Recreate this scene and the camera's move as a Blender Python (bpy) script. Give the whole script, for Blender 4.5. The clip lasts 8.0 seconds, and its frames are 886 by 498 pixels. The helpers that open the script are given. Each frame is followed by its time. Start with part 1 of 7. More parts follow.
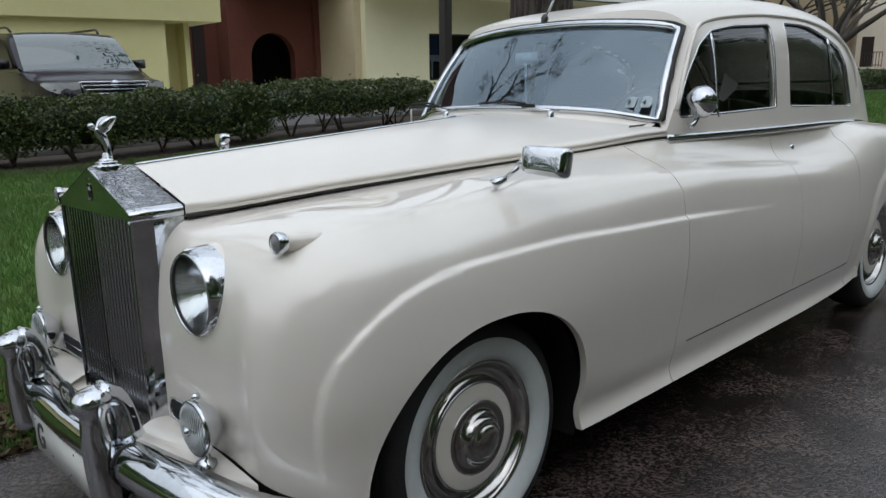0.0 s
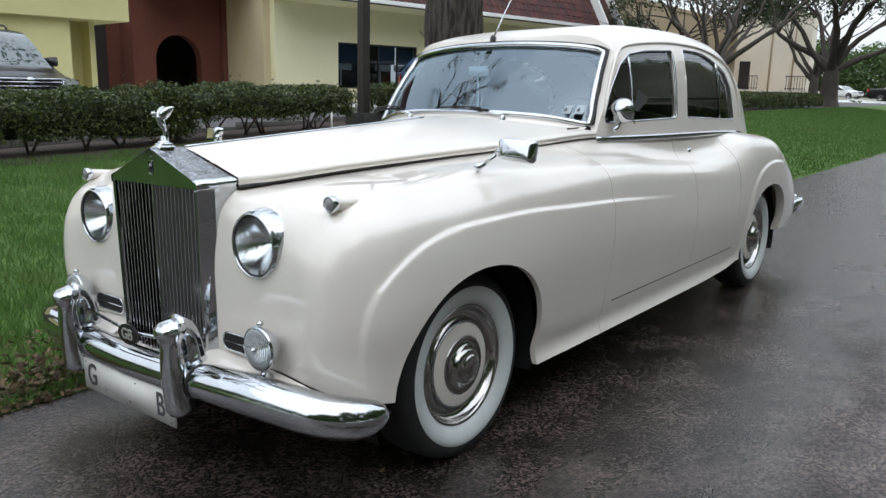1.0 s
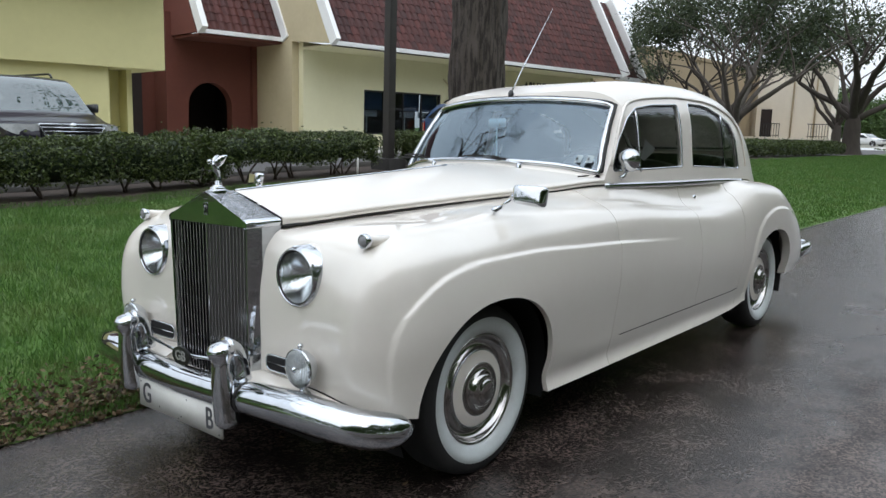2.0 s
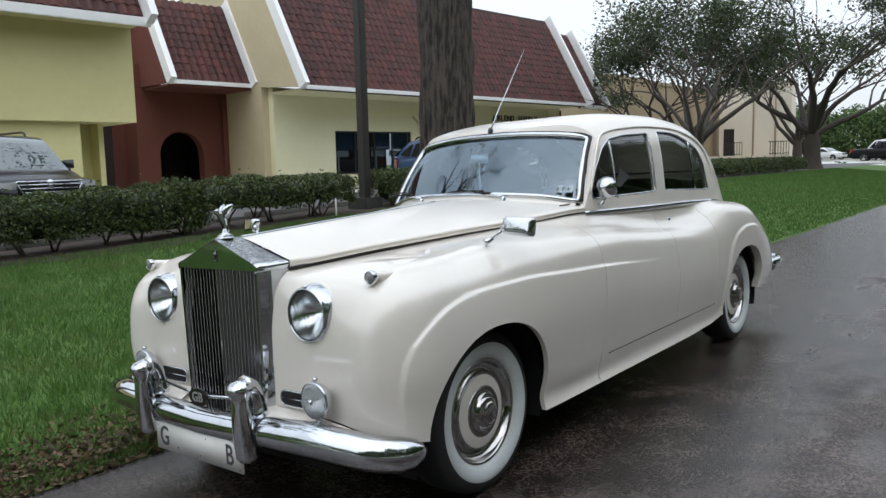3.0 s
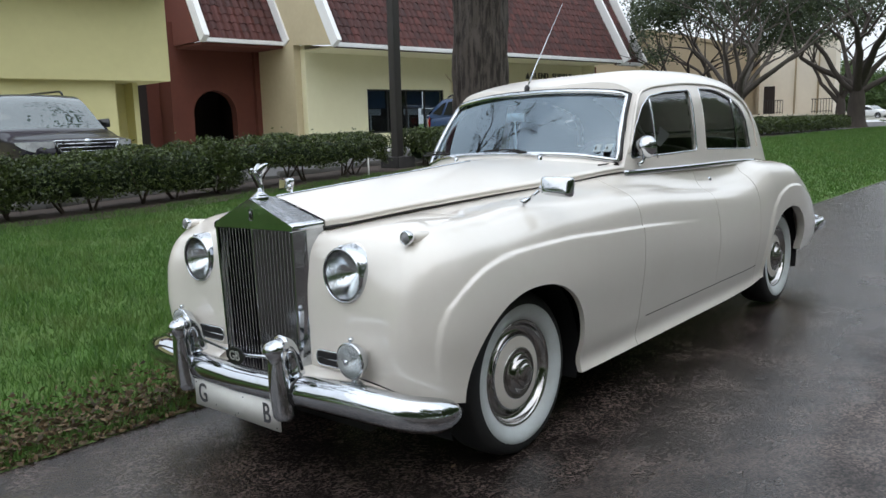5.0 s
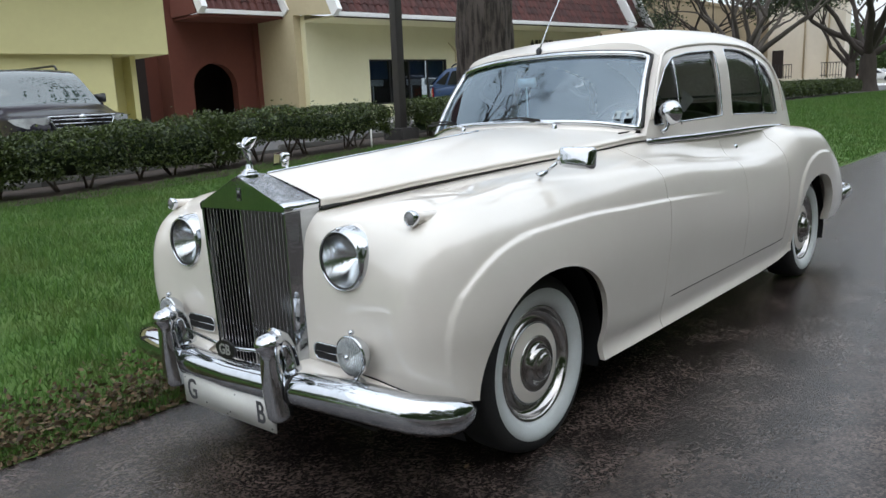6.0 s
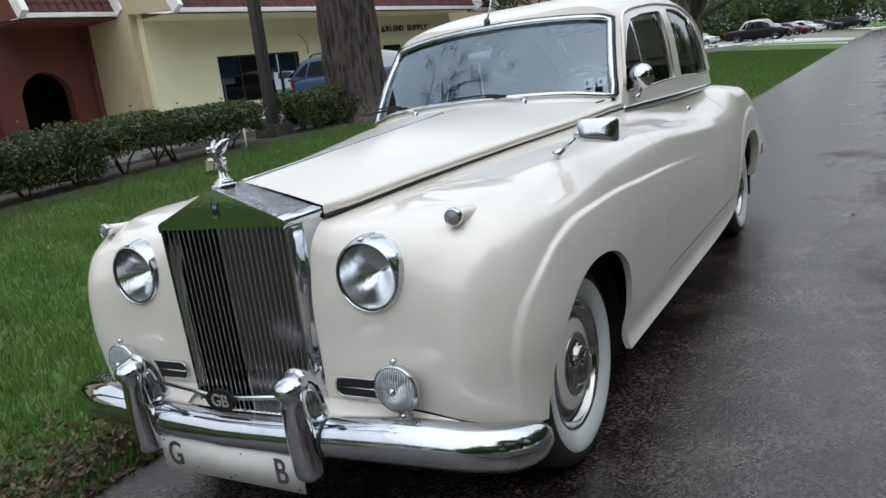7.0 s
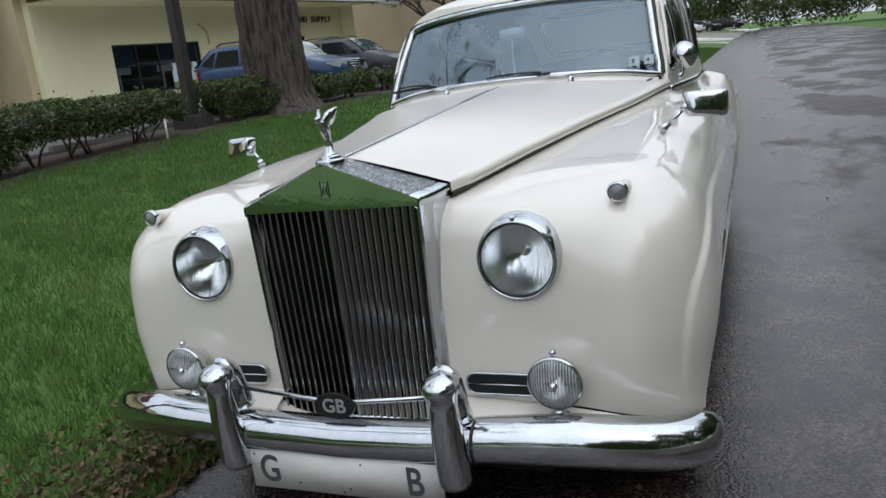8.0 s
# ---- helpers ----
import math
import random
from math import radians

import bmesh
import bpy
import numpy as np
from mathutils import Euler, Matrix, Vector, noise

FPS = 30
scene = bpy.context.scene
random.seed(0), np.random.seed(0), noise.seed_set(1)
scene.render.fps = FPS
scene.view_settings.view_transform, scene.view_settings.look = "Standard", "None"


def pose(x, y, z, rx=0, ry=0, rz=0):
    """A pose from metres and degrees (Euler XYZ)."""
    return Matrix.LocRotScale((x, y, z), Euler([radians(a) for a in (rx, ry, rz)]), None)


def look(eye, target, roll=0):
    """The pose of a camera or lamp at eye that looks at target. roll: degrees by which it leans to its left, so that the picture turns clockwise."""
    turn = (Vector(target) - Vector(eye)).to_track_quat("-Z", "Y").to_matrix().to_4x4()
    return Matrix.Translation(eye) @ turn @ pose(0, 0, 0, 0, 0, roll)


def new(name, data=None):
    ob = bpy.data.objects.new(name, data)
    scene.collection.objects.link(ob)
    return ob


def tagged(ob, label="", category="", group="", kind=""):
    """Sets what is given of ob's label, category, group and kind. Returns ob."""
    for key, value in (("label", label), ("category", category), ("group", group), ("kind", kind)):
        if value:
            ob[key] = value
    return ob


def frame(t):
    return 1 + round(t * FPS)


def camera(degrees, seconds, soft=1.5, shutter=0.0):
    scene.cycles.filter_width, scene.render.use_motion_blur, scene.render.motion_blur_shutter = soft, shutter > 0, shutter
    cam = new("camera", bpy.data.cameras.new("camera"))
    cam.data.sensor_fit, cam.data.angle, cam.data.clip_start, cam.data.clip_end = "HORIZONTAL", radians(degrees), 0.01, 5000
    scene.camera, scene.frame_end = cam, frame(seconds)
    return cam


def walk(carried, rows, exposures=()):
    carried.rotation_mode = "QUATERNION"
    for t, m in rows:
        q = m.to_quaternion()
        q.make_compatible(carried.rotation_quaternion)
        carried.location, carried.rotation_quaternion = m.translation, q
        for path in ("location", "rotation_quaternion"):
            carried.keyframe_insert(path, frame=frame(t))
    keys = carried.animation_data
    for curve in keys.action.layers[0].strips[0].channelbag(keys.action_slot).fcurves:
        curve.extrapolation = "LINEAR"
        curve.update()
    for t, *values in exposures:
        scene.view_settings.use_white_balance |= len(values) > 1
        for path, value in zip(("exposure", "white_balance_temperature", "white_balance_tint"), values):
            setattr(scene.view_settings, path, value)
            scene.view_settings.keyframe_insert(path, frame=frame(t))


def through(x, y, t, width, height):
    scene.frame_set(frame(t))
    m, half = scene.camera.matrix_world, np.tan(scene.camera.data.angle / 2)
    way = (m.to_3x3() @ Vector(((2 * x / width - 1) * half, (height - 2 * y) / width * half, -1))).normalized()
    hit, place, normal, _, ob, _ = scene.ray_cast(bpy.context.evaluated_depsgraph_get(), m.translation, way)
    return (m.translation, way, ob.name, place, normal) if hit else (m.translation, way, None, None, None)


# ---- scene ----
cam = camera(60.3, 8.0)
CAMBER = 1.8  # degrees by which the road, and the car on it, lean towards the lawn
PATH = [
    (0, (-1.362, -2.102, 1.236), (-0.014, -0.682, 0.828), -1.8),
    (0.5, (-1.632, -2.24, 1.185), (-0.225, -0.919, 0.66), -2.2),
    (1, (-1.986, -2.289, 1.22), (-0.457, -1.06, 0.833), 0.0),
    (1.5, (-2.176, -2.357, 1.238), (-0.657, -1.106, 0.879), 0.5),
    (2, (-2.213, -2.482, 1.24), (-0.705, -1.196, 0.967), 0.3),
    (2.2, (-2.253, -2.51, 1.255), (-0.728, -1.238, 1.014), -0.1),
    (3.3, (-2.441, -2.538, 1.256), (-0.885, -1.296, 1.069), -3.5),
    (3.5, (-2.453, -2.541, 1.256), (-0.91, -1.289, 1.028), -3.6),
    (4, (-2.47, -2.532, 1.26), (-0.946, -1.264, 0.998), -3.1),
    (4.5, (-2.458, -2.51, 1.257), (-0.943, -1.233, 0.979), -2.4),
    (5.8, (-2.21, -2.377, 1.259), (-0.76, -1.035, 0.949), -3.9),
    (6, (-2.182, -2.302, 1.247), (-0.711, -0.995, 0.888), -3.7),
    (6.5, (-2.219, -2.056, 1.284), (-0.551, -0.995, 0.981), -3.3),
    (7, (-2.18, -1.668, 1.264), (-0.51, -0.652, 0.841), -8.2),
    (7.5, (-2.2, -1.317, 1.268), (-0.509, -0.344, 0.83), -7.4),
    (8, (-2.284, -1.008, 1.267), (-0.501, -0.235, 0.797), -7.6),
]
EXPOSURES = [(0.0, -0.43), (0.5, -0.36), (1.0, 0.08), (2.0, 0.04), (3.5, -0.08), (4.5, 0.0), (6.0, 0.05), (6.5, -0.02), (7.0, -0.12), (8.0, -0.28)]
walk(cam, [(t, pose(0, 0, 0, -CAMBER) @ look(eye, target, roll)) for t, eye, target, roll in PATH], EXPOSURES)

# ---- world, sun, exposure ----
world = bpy.data.worlds.new("sky_world")
scene.world = world
world.use_nodes = True
wn = world.node_tree.nodes
wl = world.node_tree.links
sky = wn.new("ShaderNodeTexSky")
sky.sky_type, sky.sun_disc = "NISHITA", False
sky.sun_elevation, sky.sun_rotation = radians(52), radians(220)
sky.air_density, sky.dust_density, sky.ozone_density = 1.0, 4.0, 1.0
soften = wn.new("ShaderNodeHueSaturation")
soften.inputs["Saturation"].default_value = 0.22
wl.new(sky.outputs["Color"], soften.inputs["Color"])
cloud = wn.new("ShaderNodeMix")
cloud.data_type = "RGBA"
cloud.inputs["Factor"].default_value = 0.75
# an overcast dome: brightest overhead, greyer towards the horizon
dome = wn.new("ShaderNodeTexCoord")
split = wn.new("ShaderNodeSeparateXYZ")
wl.new(dome.outputs["Generated"], split.inputs[0])
lift = wn.new("ShaderNodeValToRGB")
lift.color_ramp.elements[0].position, lift.color_ramp.elements[1].position = 0.0, 0.9
lift.color_ramp.elements[0].color, lift.color_ramp.elements[1].color = (1.06, 1.14, 1.22, 1), (1.85, 2.07, 2.36, 1)
wl.new(split.outputs["Z"], lift.inputs[0])
gain = wn.new("ShaderNodeMix")
gain.data_type, gain.blend_type = "RGBA", "MULTIPLY"
gain.inputs["Factor"].default_value = 1.0
gain.inputs["B"].default_value = (10.0, 10.0, 10.0, 1.0)
wl.new(lift.outputs["Color"], gain.inputs["A"])
wl.new(gain.outputs["Result"], cloud.inputs["B"])
wl.new(soften.outputs["Color"], cloud.inputs["A"])
back = wn["Background"]
wl.new(cloud.outputs["Result"], back.inputs["Color"])
back.inputs["Strength"].default_value = 0.10
sun = new("sun", bpy.data.lights.new("sun", "SUN"))
sun.data.energy, sun.data.angle, sun.data.color = 0.7, radians(110), (1.0, 0.975, 0.94)
sun.matrix_world = look((0, 0, 20), (10, 12, 0))
scene.view_settings.exposure = 0.0


# ---- materials ----
def rgb(c):
    return (c[0], c[1], c[2], 1.0)


def mat(name, base, rough=0.6, metal=0.0, tint=None, scale=8.0, amount=0.5, bump=0.0, bump_scale=60.0, coat=0.0, spec=0.5, coords="Object", stretch=(1, 1, 1), rough_var=0.0, detail=6.0, coat_ior=1.5, band=(0.52, 0.95), coat_rough=0.02):
    """A surface with colour variation at two scales, fine relief, and an uneven gloss."""
    m = bpy.data.materials.new(name)
    m.use_nodes = True
    n, l = m.node_tree.nodes, m.node_tree.links
    p = n["Principled BSDF"]
    p.inputs["Base Color"].default_value = rgb(base)
    p.inputs["Roughness"].default_value = rough
    p.inputs["Metallic"].default_value = metal
    p.inputs["Specular IOR Level"].default_value = spec
    p.inputs["Coat Weight"].default_value = coat
    p.inputs["Coat Roughness"].default_value = coat_rough
    p.inputs["Coat IOR"].default_value = coat_ior
    tc = n.new("ShaderNodeTexCoord")
    mp = n.new("ShaderNodeMapping")
    mp.inputs["Scale"].default_value = stretch
    l.new(tc.outputs[coords], mp.inputs["Vector"])
    if tint:
        a = n.new("ShaderNodeTexNoise")
        a.inputs["Scale"].default_value, a.inputs["Detail"].default_value = scale, detail
        b = n.new("ShaderNodeTexNoise")
        b.inputs["Scale"].default_value, b.inputs["Detail"].default_value = scale * 9, 3
        l.new(mp.outputs[0], a.inputs["Vector"])
        l.new(mp.outputs[0], b.inputs["Vector"])
        add = n.new("ShaderNodeMath")
        add.operation = "MULTIPLY_ADD"
        add.inputs[1].default_value = 0.45
        l.new(b.outputs["Fac"], add.inputs[0])
        l.new(a.outputs["Fac"], add.inputs[2])
        ramp = n.new("ShaderNodeValToRGB")
        ramp.color_ramp.elements[0].position, ramp.color_ramp.elements[1].position = band
        ramp.color_ramp.elements[0].color, ramp.color_ramp.elements[1].color = (0, 0, 0, 1), (amount, amount, amount, 1)
        l.new(add.outputs[0], ramp.inputs[0])
        mix = n.new("ShaderNodeMix")
        mix.data_type = "RGBA"
        mix.inputs["A"].default_value, mix.inputs["B"].default_value = rgb(base), rgb(tint)
        l.new(ramp.outputs[0], mix.inputs["Factor"])
        l.new(mix.outputs["Result"], p.inputs["Base Color"])
        if rough_var:
            rr = n.new("ShaderNodeMapRange")
            rr.inputs["To Min"].default_value, rr.inputs["To Max"].default_value = rough - rough_var, rough + rough_var
            l.new(a.outputs["Fac"], rr.inputs["Value"])
            l.new(rr.outputs[0], p.inputs["Roughness"])
    if bump:
        c = n.new("ShaderNodeTexNoise")
        c.inputs["Scale"].default_value, c.inputs["Detail"].default_value = bump_scale, 4
        l.new(mp.outputs[0], c.inputs["Vector"])
        bp = n.new("ShaderNodeBump")
        bp.inputs["Strength"].default_value, bp.inputs["Distance"].default_value = bump, 0.01
        l.new(c.outputs["Fac"], bp.inputs["Height"])
        l.new(bp.outputs[0], p.inputs["Normal"])
    return m


def glass(name, colour=(0.9, 0.95, 0.93), rough=0.0, clear=0.75, ior=1.8, sheen=(0.95, 0.97, 1.0)):
    """A thin pane: what lies behind shows through, with a mirror's sheen that grows at a slant."""
    m = bpy.data.materials.new(name)
    m.use_nodes = True
    n, l = m.node_tree.nodes, m.node_tree.links
    n.remove(n["Principled BSDF"])
    t = n.new("ShaderNodeBsdfTransparent")
    t.inputs["Color"].default_value = rgb([clear * c for c in colour])
    g = n.new("ShaderNodeBsdfGlossy")
    g.inputs["Color"].default_value = rgb(sheen)
    g.inputs["Roughness"].default_value = rough
    fr = n.new("ShaderNodeFresnel")
    fr.inputs["IOR"].default_value = ior
    mx = n.new("ShaderNodeMixShader")
    l.new(fr.outputs[0], mx.inputs[0])
    l.new(t.outputs[0], mx.inputs[1])
    l.new(g.outputs[0], mx.inputs[2])
    l.new(mx.outputs[0], n["Material Output"].inputs["Surface"])
    return m


M_PAINT = mat("ivory_paint", (0.825, 0.770, 0.695), 0.42, tint=(0.785, 0.72, 0.64), scale=2.5, amount=0.5, coat=1.0, coat_ior=1.78, coat_rough=0.015, spec=0.2, rough_var=0.05)
M_PAINT_WET = mat("ivory_paint_under_rain_film", (0.825, 0.770, 0.695), 0.42, tint=(0.785, 0.72, 0.64), scale=2.5, amount=0.5, coat=1.0, coat_ior=1.7, coat_rough=0.21, spec=0.2, bump=0.02, bump_scale=220, rough_var=0.05)
M_CHROME = mat("chrome", (0.62, 0.64, 0.67), 0.05, 1.0, tint=(0.44, 0.45, 0.46), scale=14, amount=0.45, bump=0.02, bump_scale=60, rough_var=0.03)
def beaded_chrome():
    """Chrome under close-set rain drops."""
    m = mat("chrome_with_rain_drops", (0.46, 0.47, 0.49), 0.16, 1.0, tint=(0.30, 0.31, 0.33), scale=22, amount=0.7)
    n, l = m.node_tree.nodes, m.node_tree.links
    tc, v, r, b = n.new("ShaderNodeTexCoord"), n.new("ShaderNodeTexVoronoi"), n.new("ShaderNodeMapRange"), n.new("ShaderNodeBump")
    v.inputs["Scale"].default_value, v.inputs["Randomness"].default_value = 150, 1.0
    r.inputs["From Min"].default_value, r.inputs["From Max"].default_value = 0.15, 0.6
    r.inputs["To Min"].default_value, r.inputs["To Max"].default_value = 1.0, 0.0
    b.inputs["Strength"].default_value, b.inputs["Distance"].default_value = 1.0, 0.006
    l.new(tc.outputs["Object"], v.inputs["Vector"])
    l.new(v.outputs["Distance"], r.inputs["Value"])
    l.new(r.outputs[0], b.inputs["Height"])
    l.new(b.outputs[0], n["Principled BSDF"].inputs["Normal"])
    return m


M_CHROME_WET = beaded_chrome()
# lighter edge and darker face metal put the vanes' glints and reflections into colour
M_VANE_EDGE = mat("vane_edge_glint", (0.62, 0.62, 0.63), 0.15, 1.0, tint=(0.4, 0.4, 0.4), scale=20, amount=0.5)
M_VANE = mat("steel_vane", (0.21, 0.21, 0.215), 0.22, 1.0, tint=(0.25, 0.25, 0.24), scale=20, amount=0.5)
# flat black put into hollows in place of their shade
M_BLACK = mat("hollow_shade_black", (0.008, 0.008, 0.009), 0.8)
M_WHEEL_STEEL = mat("dull_wheel_steel", (0.46, 0.445, 0.43), 0.13, 1.0, tint=(0.36, 0.345, 0.33), scale=18, amount=0.6, rough_var=0.05)
M_RUBBER = mat("tyre_rubber", (0.016, 0.016, 0.017), 0.75, tint=(0.035, 0.033, 0.03), scale=15, bump=0.2, bump_scale=180)
M_WHITEWALL = mat("whitewall_rubber", (0.66, 0.70, 0.70), 0.5, tint=(0.50, 0.51, 0.48), scale=9, amount=0.45, bump=0.03)
M_DARK_STEEL = mat("underbody_steel", (0.02, 0.02, 0.021), 0.8, tint=(0.05, 0.045, 0.04), scale=6, bump=0.2)
M_SEAM = mat("seam_rubber", (0.02, 0.019, 0.018), 0.6)
M_GLASS = glass("window_glass", clear=0.6, ior=1.75)
M_SCREEN = glass("windscreen_glass", (0.80, 0.93, 1.0), rough=0.004, clear=0.8, ior=2.35, sheen=(0.74, 0.89, 1.0))
M_LENS = glass("lamp_lens", (0.95, 0.97, 0.97), 0.02, 0.95, 1.3)
M_REFLECTOR = mat("lamp_reflector", (0.88, 0.89, 0.90), 0.06, 1.0, tint=(0.6, 0.61, 0.62), scale=30, amount=0.4)
M_DISH = mat("fluted_lamp_dish", (0.93, 0.94, 0.95), 0.17, 1.0, tint=(0.7, 0.71, 0.72), scale=25, amount=0.4, bump=0.13, bump_scale=40, stretch=(1, 3.5, 0.25))
M_PLATE = mat("white_plate", (0.74, 0.73, 0.69), 0.4, tint=(0.55, 0.52, 0.46), scale=12, amount=0.35, coat=0.2)
M_DARKPAINT = mat("black_enamel", (0.012, 0.012, 0.013), 0.3, coat=0.4)
M_LETTER = mat("grey_lettering", (0.075, 0.075, 0.08), 0.5)
M_SILVER = mat("silver_lettering", (0.55, 0.55, 0.53), 0.35, 0.5)
M_LEATHER = mat("dark_leather", (0.05, 0.045, 0.042), 0.45, tint=(0.085, 0.075, 0.065), scale=6, bump=0.15, bump_scale=90)
M_WOOD = mat("walnut_veneer", (0.10, 0.045, 0.02), 0.25, tint=(0.18, 0.09, 0.04), scale=3, stretch=(1, 6, 6), coat=0.5)
M_LINING = mat("lining_cloth", (0.045, 0.042, 0.04), 0.9, tint=(0.06, 0.056, 0.05), scale=20, bump=0.1)
M_AMBER = mat("smoked_lens", (0.24, 0.24, 0.25), 0.12, tint=(0.14, 0.14, 0.14), scale=40, coat=0.6)
M_STICKER = mat("paper_sticker", (0.42, 0.50, 0.53), 0.6, tint=(0.30, 0.36, 0.37), scale=30)
M_PAPER = mat("white_paper", (0.75, 0.76, 0.78), 0.7, tint=(0.65, 0.66, 0.68), scale=10)


# ---- mesh helpers ----
def part(name, bm, material, parent=None, label="", smooth=True, recalc=True):
    """Link a bmesh as one mesh object under a thing or a part."""
    if recalc:
        bmesh.ops.recalc_face_normals(bm, faces=bm.faces[:])
    me = bpy.data.meshes.new(name)
    bm.to_mesh(me)
    bm.free()
    me.materials.append(material)
    if smooth:
        me.polygons.foreach_set("use_smooth", [True] * len(me.polygons))
    ob = new(name, me)
    ob.parent = parent
    if label:
        ob["label"] = label
    return ob


def empty(name, m, label, category, group="", kind=""):
    ob = new(name)
    ob.matrix_world = m
    ob.empty_display_size = 0.1
    return tagged(ob, label, category, group, kind)


def table(xs, ys):
    """A smooth curve through a table that doesn't overshoot."""
    xs, ys = np.array(xs, float), np.array(ys, float)
    h, d = np.diff(xs), np.diff(ys) / np.diff(xs)
    m = np.zeros(len(xs))
    m[0], m[-1] = d[0], d[-1]
    for i in range(1, len(xs) - 1):
        if d[i - 1] * d[i] > 0:
            w1, w2 = 2 * h[i] + h[i - 1], h[i] + 2 * h[i - 1]
            m[i] = (w1 + w2) / (w1 / d[i - 1] + w2 / d[i])

    def at(x):
        x = min(max(x, xs[0]), xs[-1])
        i = min(int(np.searchsorted(xs, x, "right")) - 1, len(xs) - 2)
        t = (x - xs[i]) / h[i]
        a, b = t * t * (3 - 2 * t), t * (1 - t) ** 2
        return float(ys[i] * (1 - a) + ys[i + 1] * a + h[i] * (m[i] * b - m[i + 1] * t * t * (1 - t)))

    return at


def grid(bm, rows, close=False):
    """Quads over rows of points; returns the vertices."""
    vs = [[bm.verts.new(p) for p in r] for r in rows]
    for a, b in zip(vs, vs[1:]):
        n = len(a)
        for j in range(n if close else n - 1):
            k = (j + 1) % n
            quad = [a[j], a[k], b[k], b[j]]
            bm.faces.new(quad)
    return vs


def lathe(bm, profile, seg=48, m=Matrix()):
    """Turn a profile of (radius, height) round z."""
    rows = []
    for r, z in profile:
        rows.append([m @ Vector((max(r, 1e-4) * math.cos(2 * math.pi * k / seg), max(r, 1e-4) * math.sin(2 * math.pi * k / seg), z)) for k in range(seg)])
    return grid(bm, rows, True)


def tube(bm, path, radius, seg=10, caps=True, squash=(1.0, 1.0), up=Vector((0, 0, 1))):
    """Sweep an ellipse along a path; radius is a number or one a point."""
    path = [Vector(p) for p in path]
    n = len(path)
    rs = radius if isinstance(radius, (list, tuple)) else [radius] * n
    rows = []
    for i, p in enumerate(path):
        d = (path[min(i + 1, n - 1)] - path[max(i - 1, 0)]).normalized()
        a = d.cross(up)
        a = a.normalized() if a.length > 1e-4 else d.cross(Vector((1, 0, 0))).normalized()
        b = a.cross(d).normalized()
        rows.append([p + (a * math.cos(2 * math.pi * k / seg) * squash[0] + b * math.sin(2 * math.pi * k / seg) * squash[1]) * rs[i] for k in range(seg)])
    vs = grid(bm, rows, True)
    if caps:
        bm.faces.new(vs[0])
        bm.faces.new(vs[-1][::-1])
    return vs


def box(bm, lo, hi, bevel=0.0, m=Matrix()):
    """A box between two corners, its edges eased."""
    lo, hi = Vector(lo), Vector(hi)
    g = bmesh.ops.create_cube(bm, size=1.0, matrix=m @ Matrix.Translation((lo + hi) / 2) @ Matrix.Diagonal((*(hi - lo), 1)))
    if bevel:
        es = list({e for v in g["verts"] for e in v.link_edges})
        bmesh.ops.bevel(bm, geom=es, offset=bevel, segments=2, affect="EDGES")


def spline(pts, n):
    """Points along a smooth curve through pts."""
    pts = [Vector(p) for p in pts]
    ts = [0.0]
    for a, b in zip(pts, pts[1:]):
        ts.append(ts[-1] + (b - a).length)
    fs = [table(ts, [p[k] for p in pts]) for k in range(len(pts[0]))]
    return [Vector([g(ts[-1] * i / (n - 1)) for g in fs]) for i in range(n)]


def raw(name, verts, faces, material, parent=None, smooth=False):
    me = bpy.data.meshes.new(name)
    me.from_pydata(verts, [], faces)
    me.materials.append(material)
    if smooth:
        me.polygons.foreach_set("use_smooth", [True] * len(me.polygons))
    ob = new(name, me)
    ob.parent = parent
    return ob


# ---- the car ----
# Local frame: x runs to the tail from the front axle, y is negative on the left-hand side, z up from the road.
CAR = pose(0, 0, 0, -CAMBER)
car = empty("vintage_car", CAR, "ivory vintage saloon with chrome grille and whitewall tyres", "car")
ST = [-0.15, 0.3, 0.7, 1.1, 1.6, 2.0, 2.4, 2.8, 3.2, 3.6, 3.9, 4.1]
SECTION_S = [
    [0.37, 0.47, 0.57, 0.655, 0.70, 0.715, 0.71, 0.69, 0.64, 0.56, 0.48, 0.40],
    [0.54, 0.62, 0.68, 0.705, 0.722, 0.733, 0.738, 0.765, 0.75, 0.69, 0.60, 0.52],
    [0.715, 0.755, 0.770, 0.768, 0.765, 0.768, 0.785, 0.83, 0.83, 0.79, 0.72, 0.62],
    [0.820, 0.828, 0.832, 0.833, 0.825, 0.822, 0.840, 0.875, 0.875, 0.85, 0.80, 0.70],
    [0.876, 0.874, 0.870, 0.866, 0.862, 0.858, 0.868, 0.89, 0.89, 0.875, 0.83, 0.75],
    [0.903, 0.898, 0.886, 0.882, 0.880, 0.878, 0.878, 0.885, 0.885, 0.87, 0.83, 0.75],
    [0.89, 0.87, 0.855, 0.85, 0.85, 0.85, 0.85, 0.865, 0.87, 0.855, 0.82, 0.74],
    [0.885, 0.84, 0.83, 0.83, 0.83, 0.83, 0.83, 0.845, 0.855, 0.84, 0.80, 0.72],
    [0.88, 0.848, 0.845, 0.845, 0.845, 0.845, 0.84, 0.84, 0.85, 0.83, 0.79, 0.71],
]
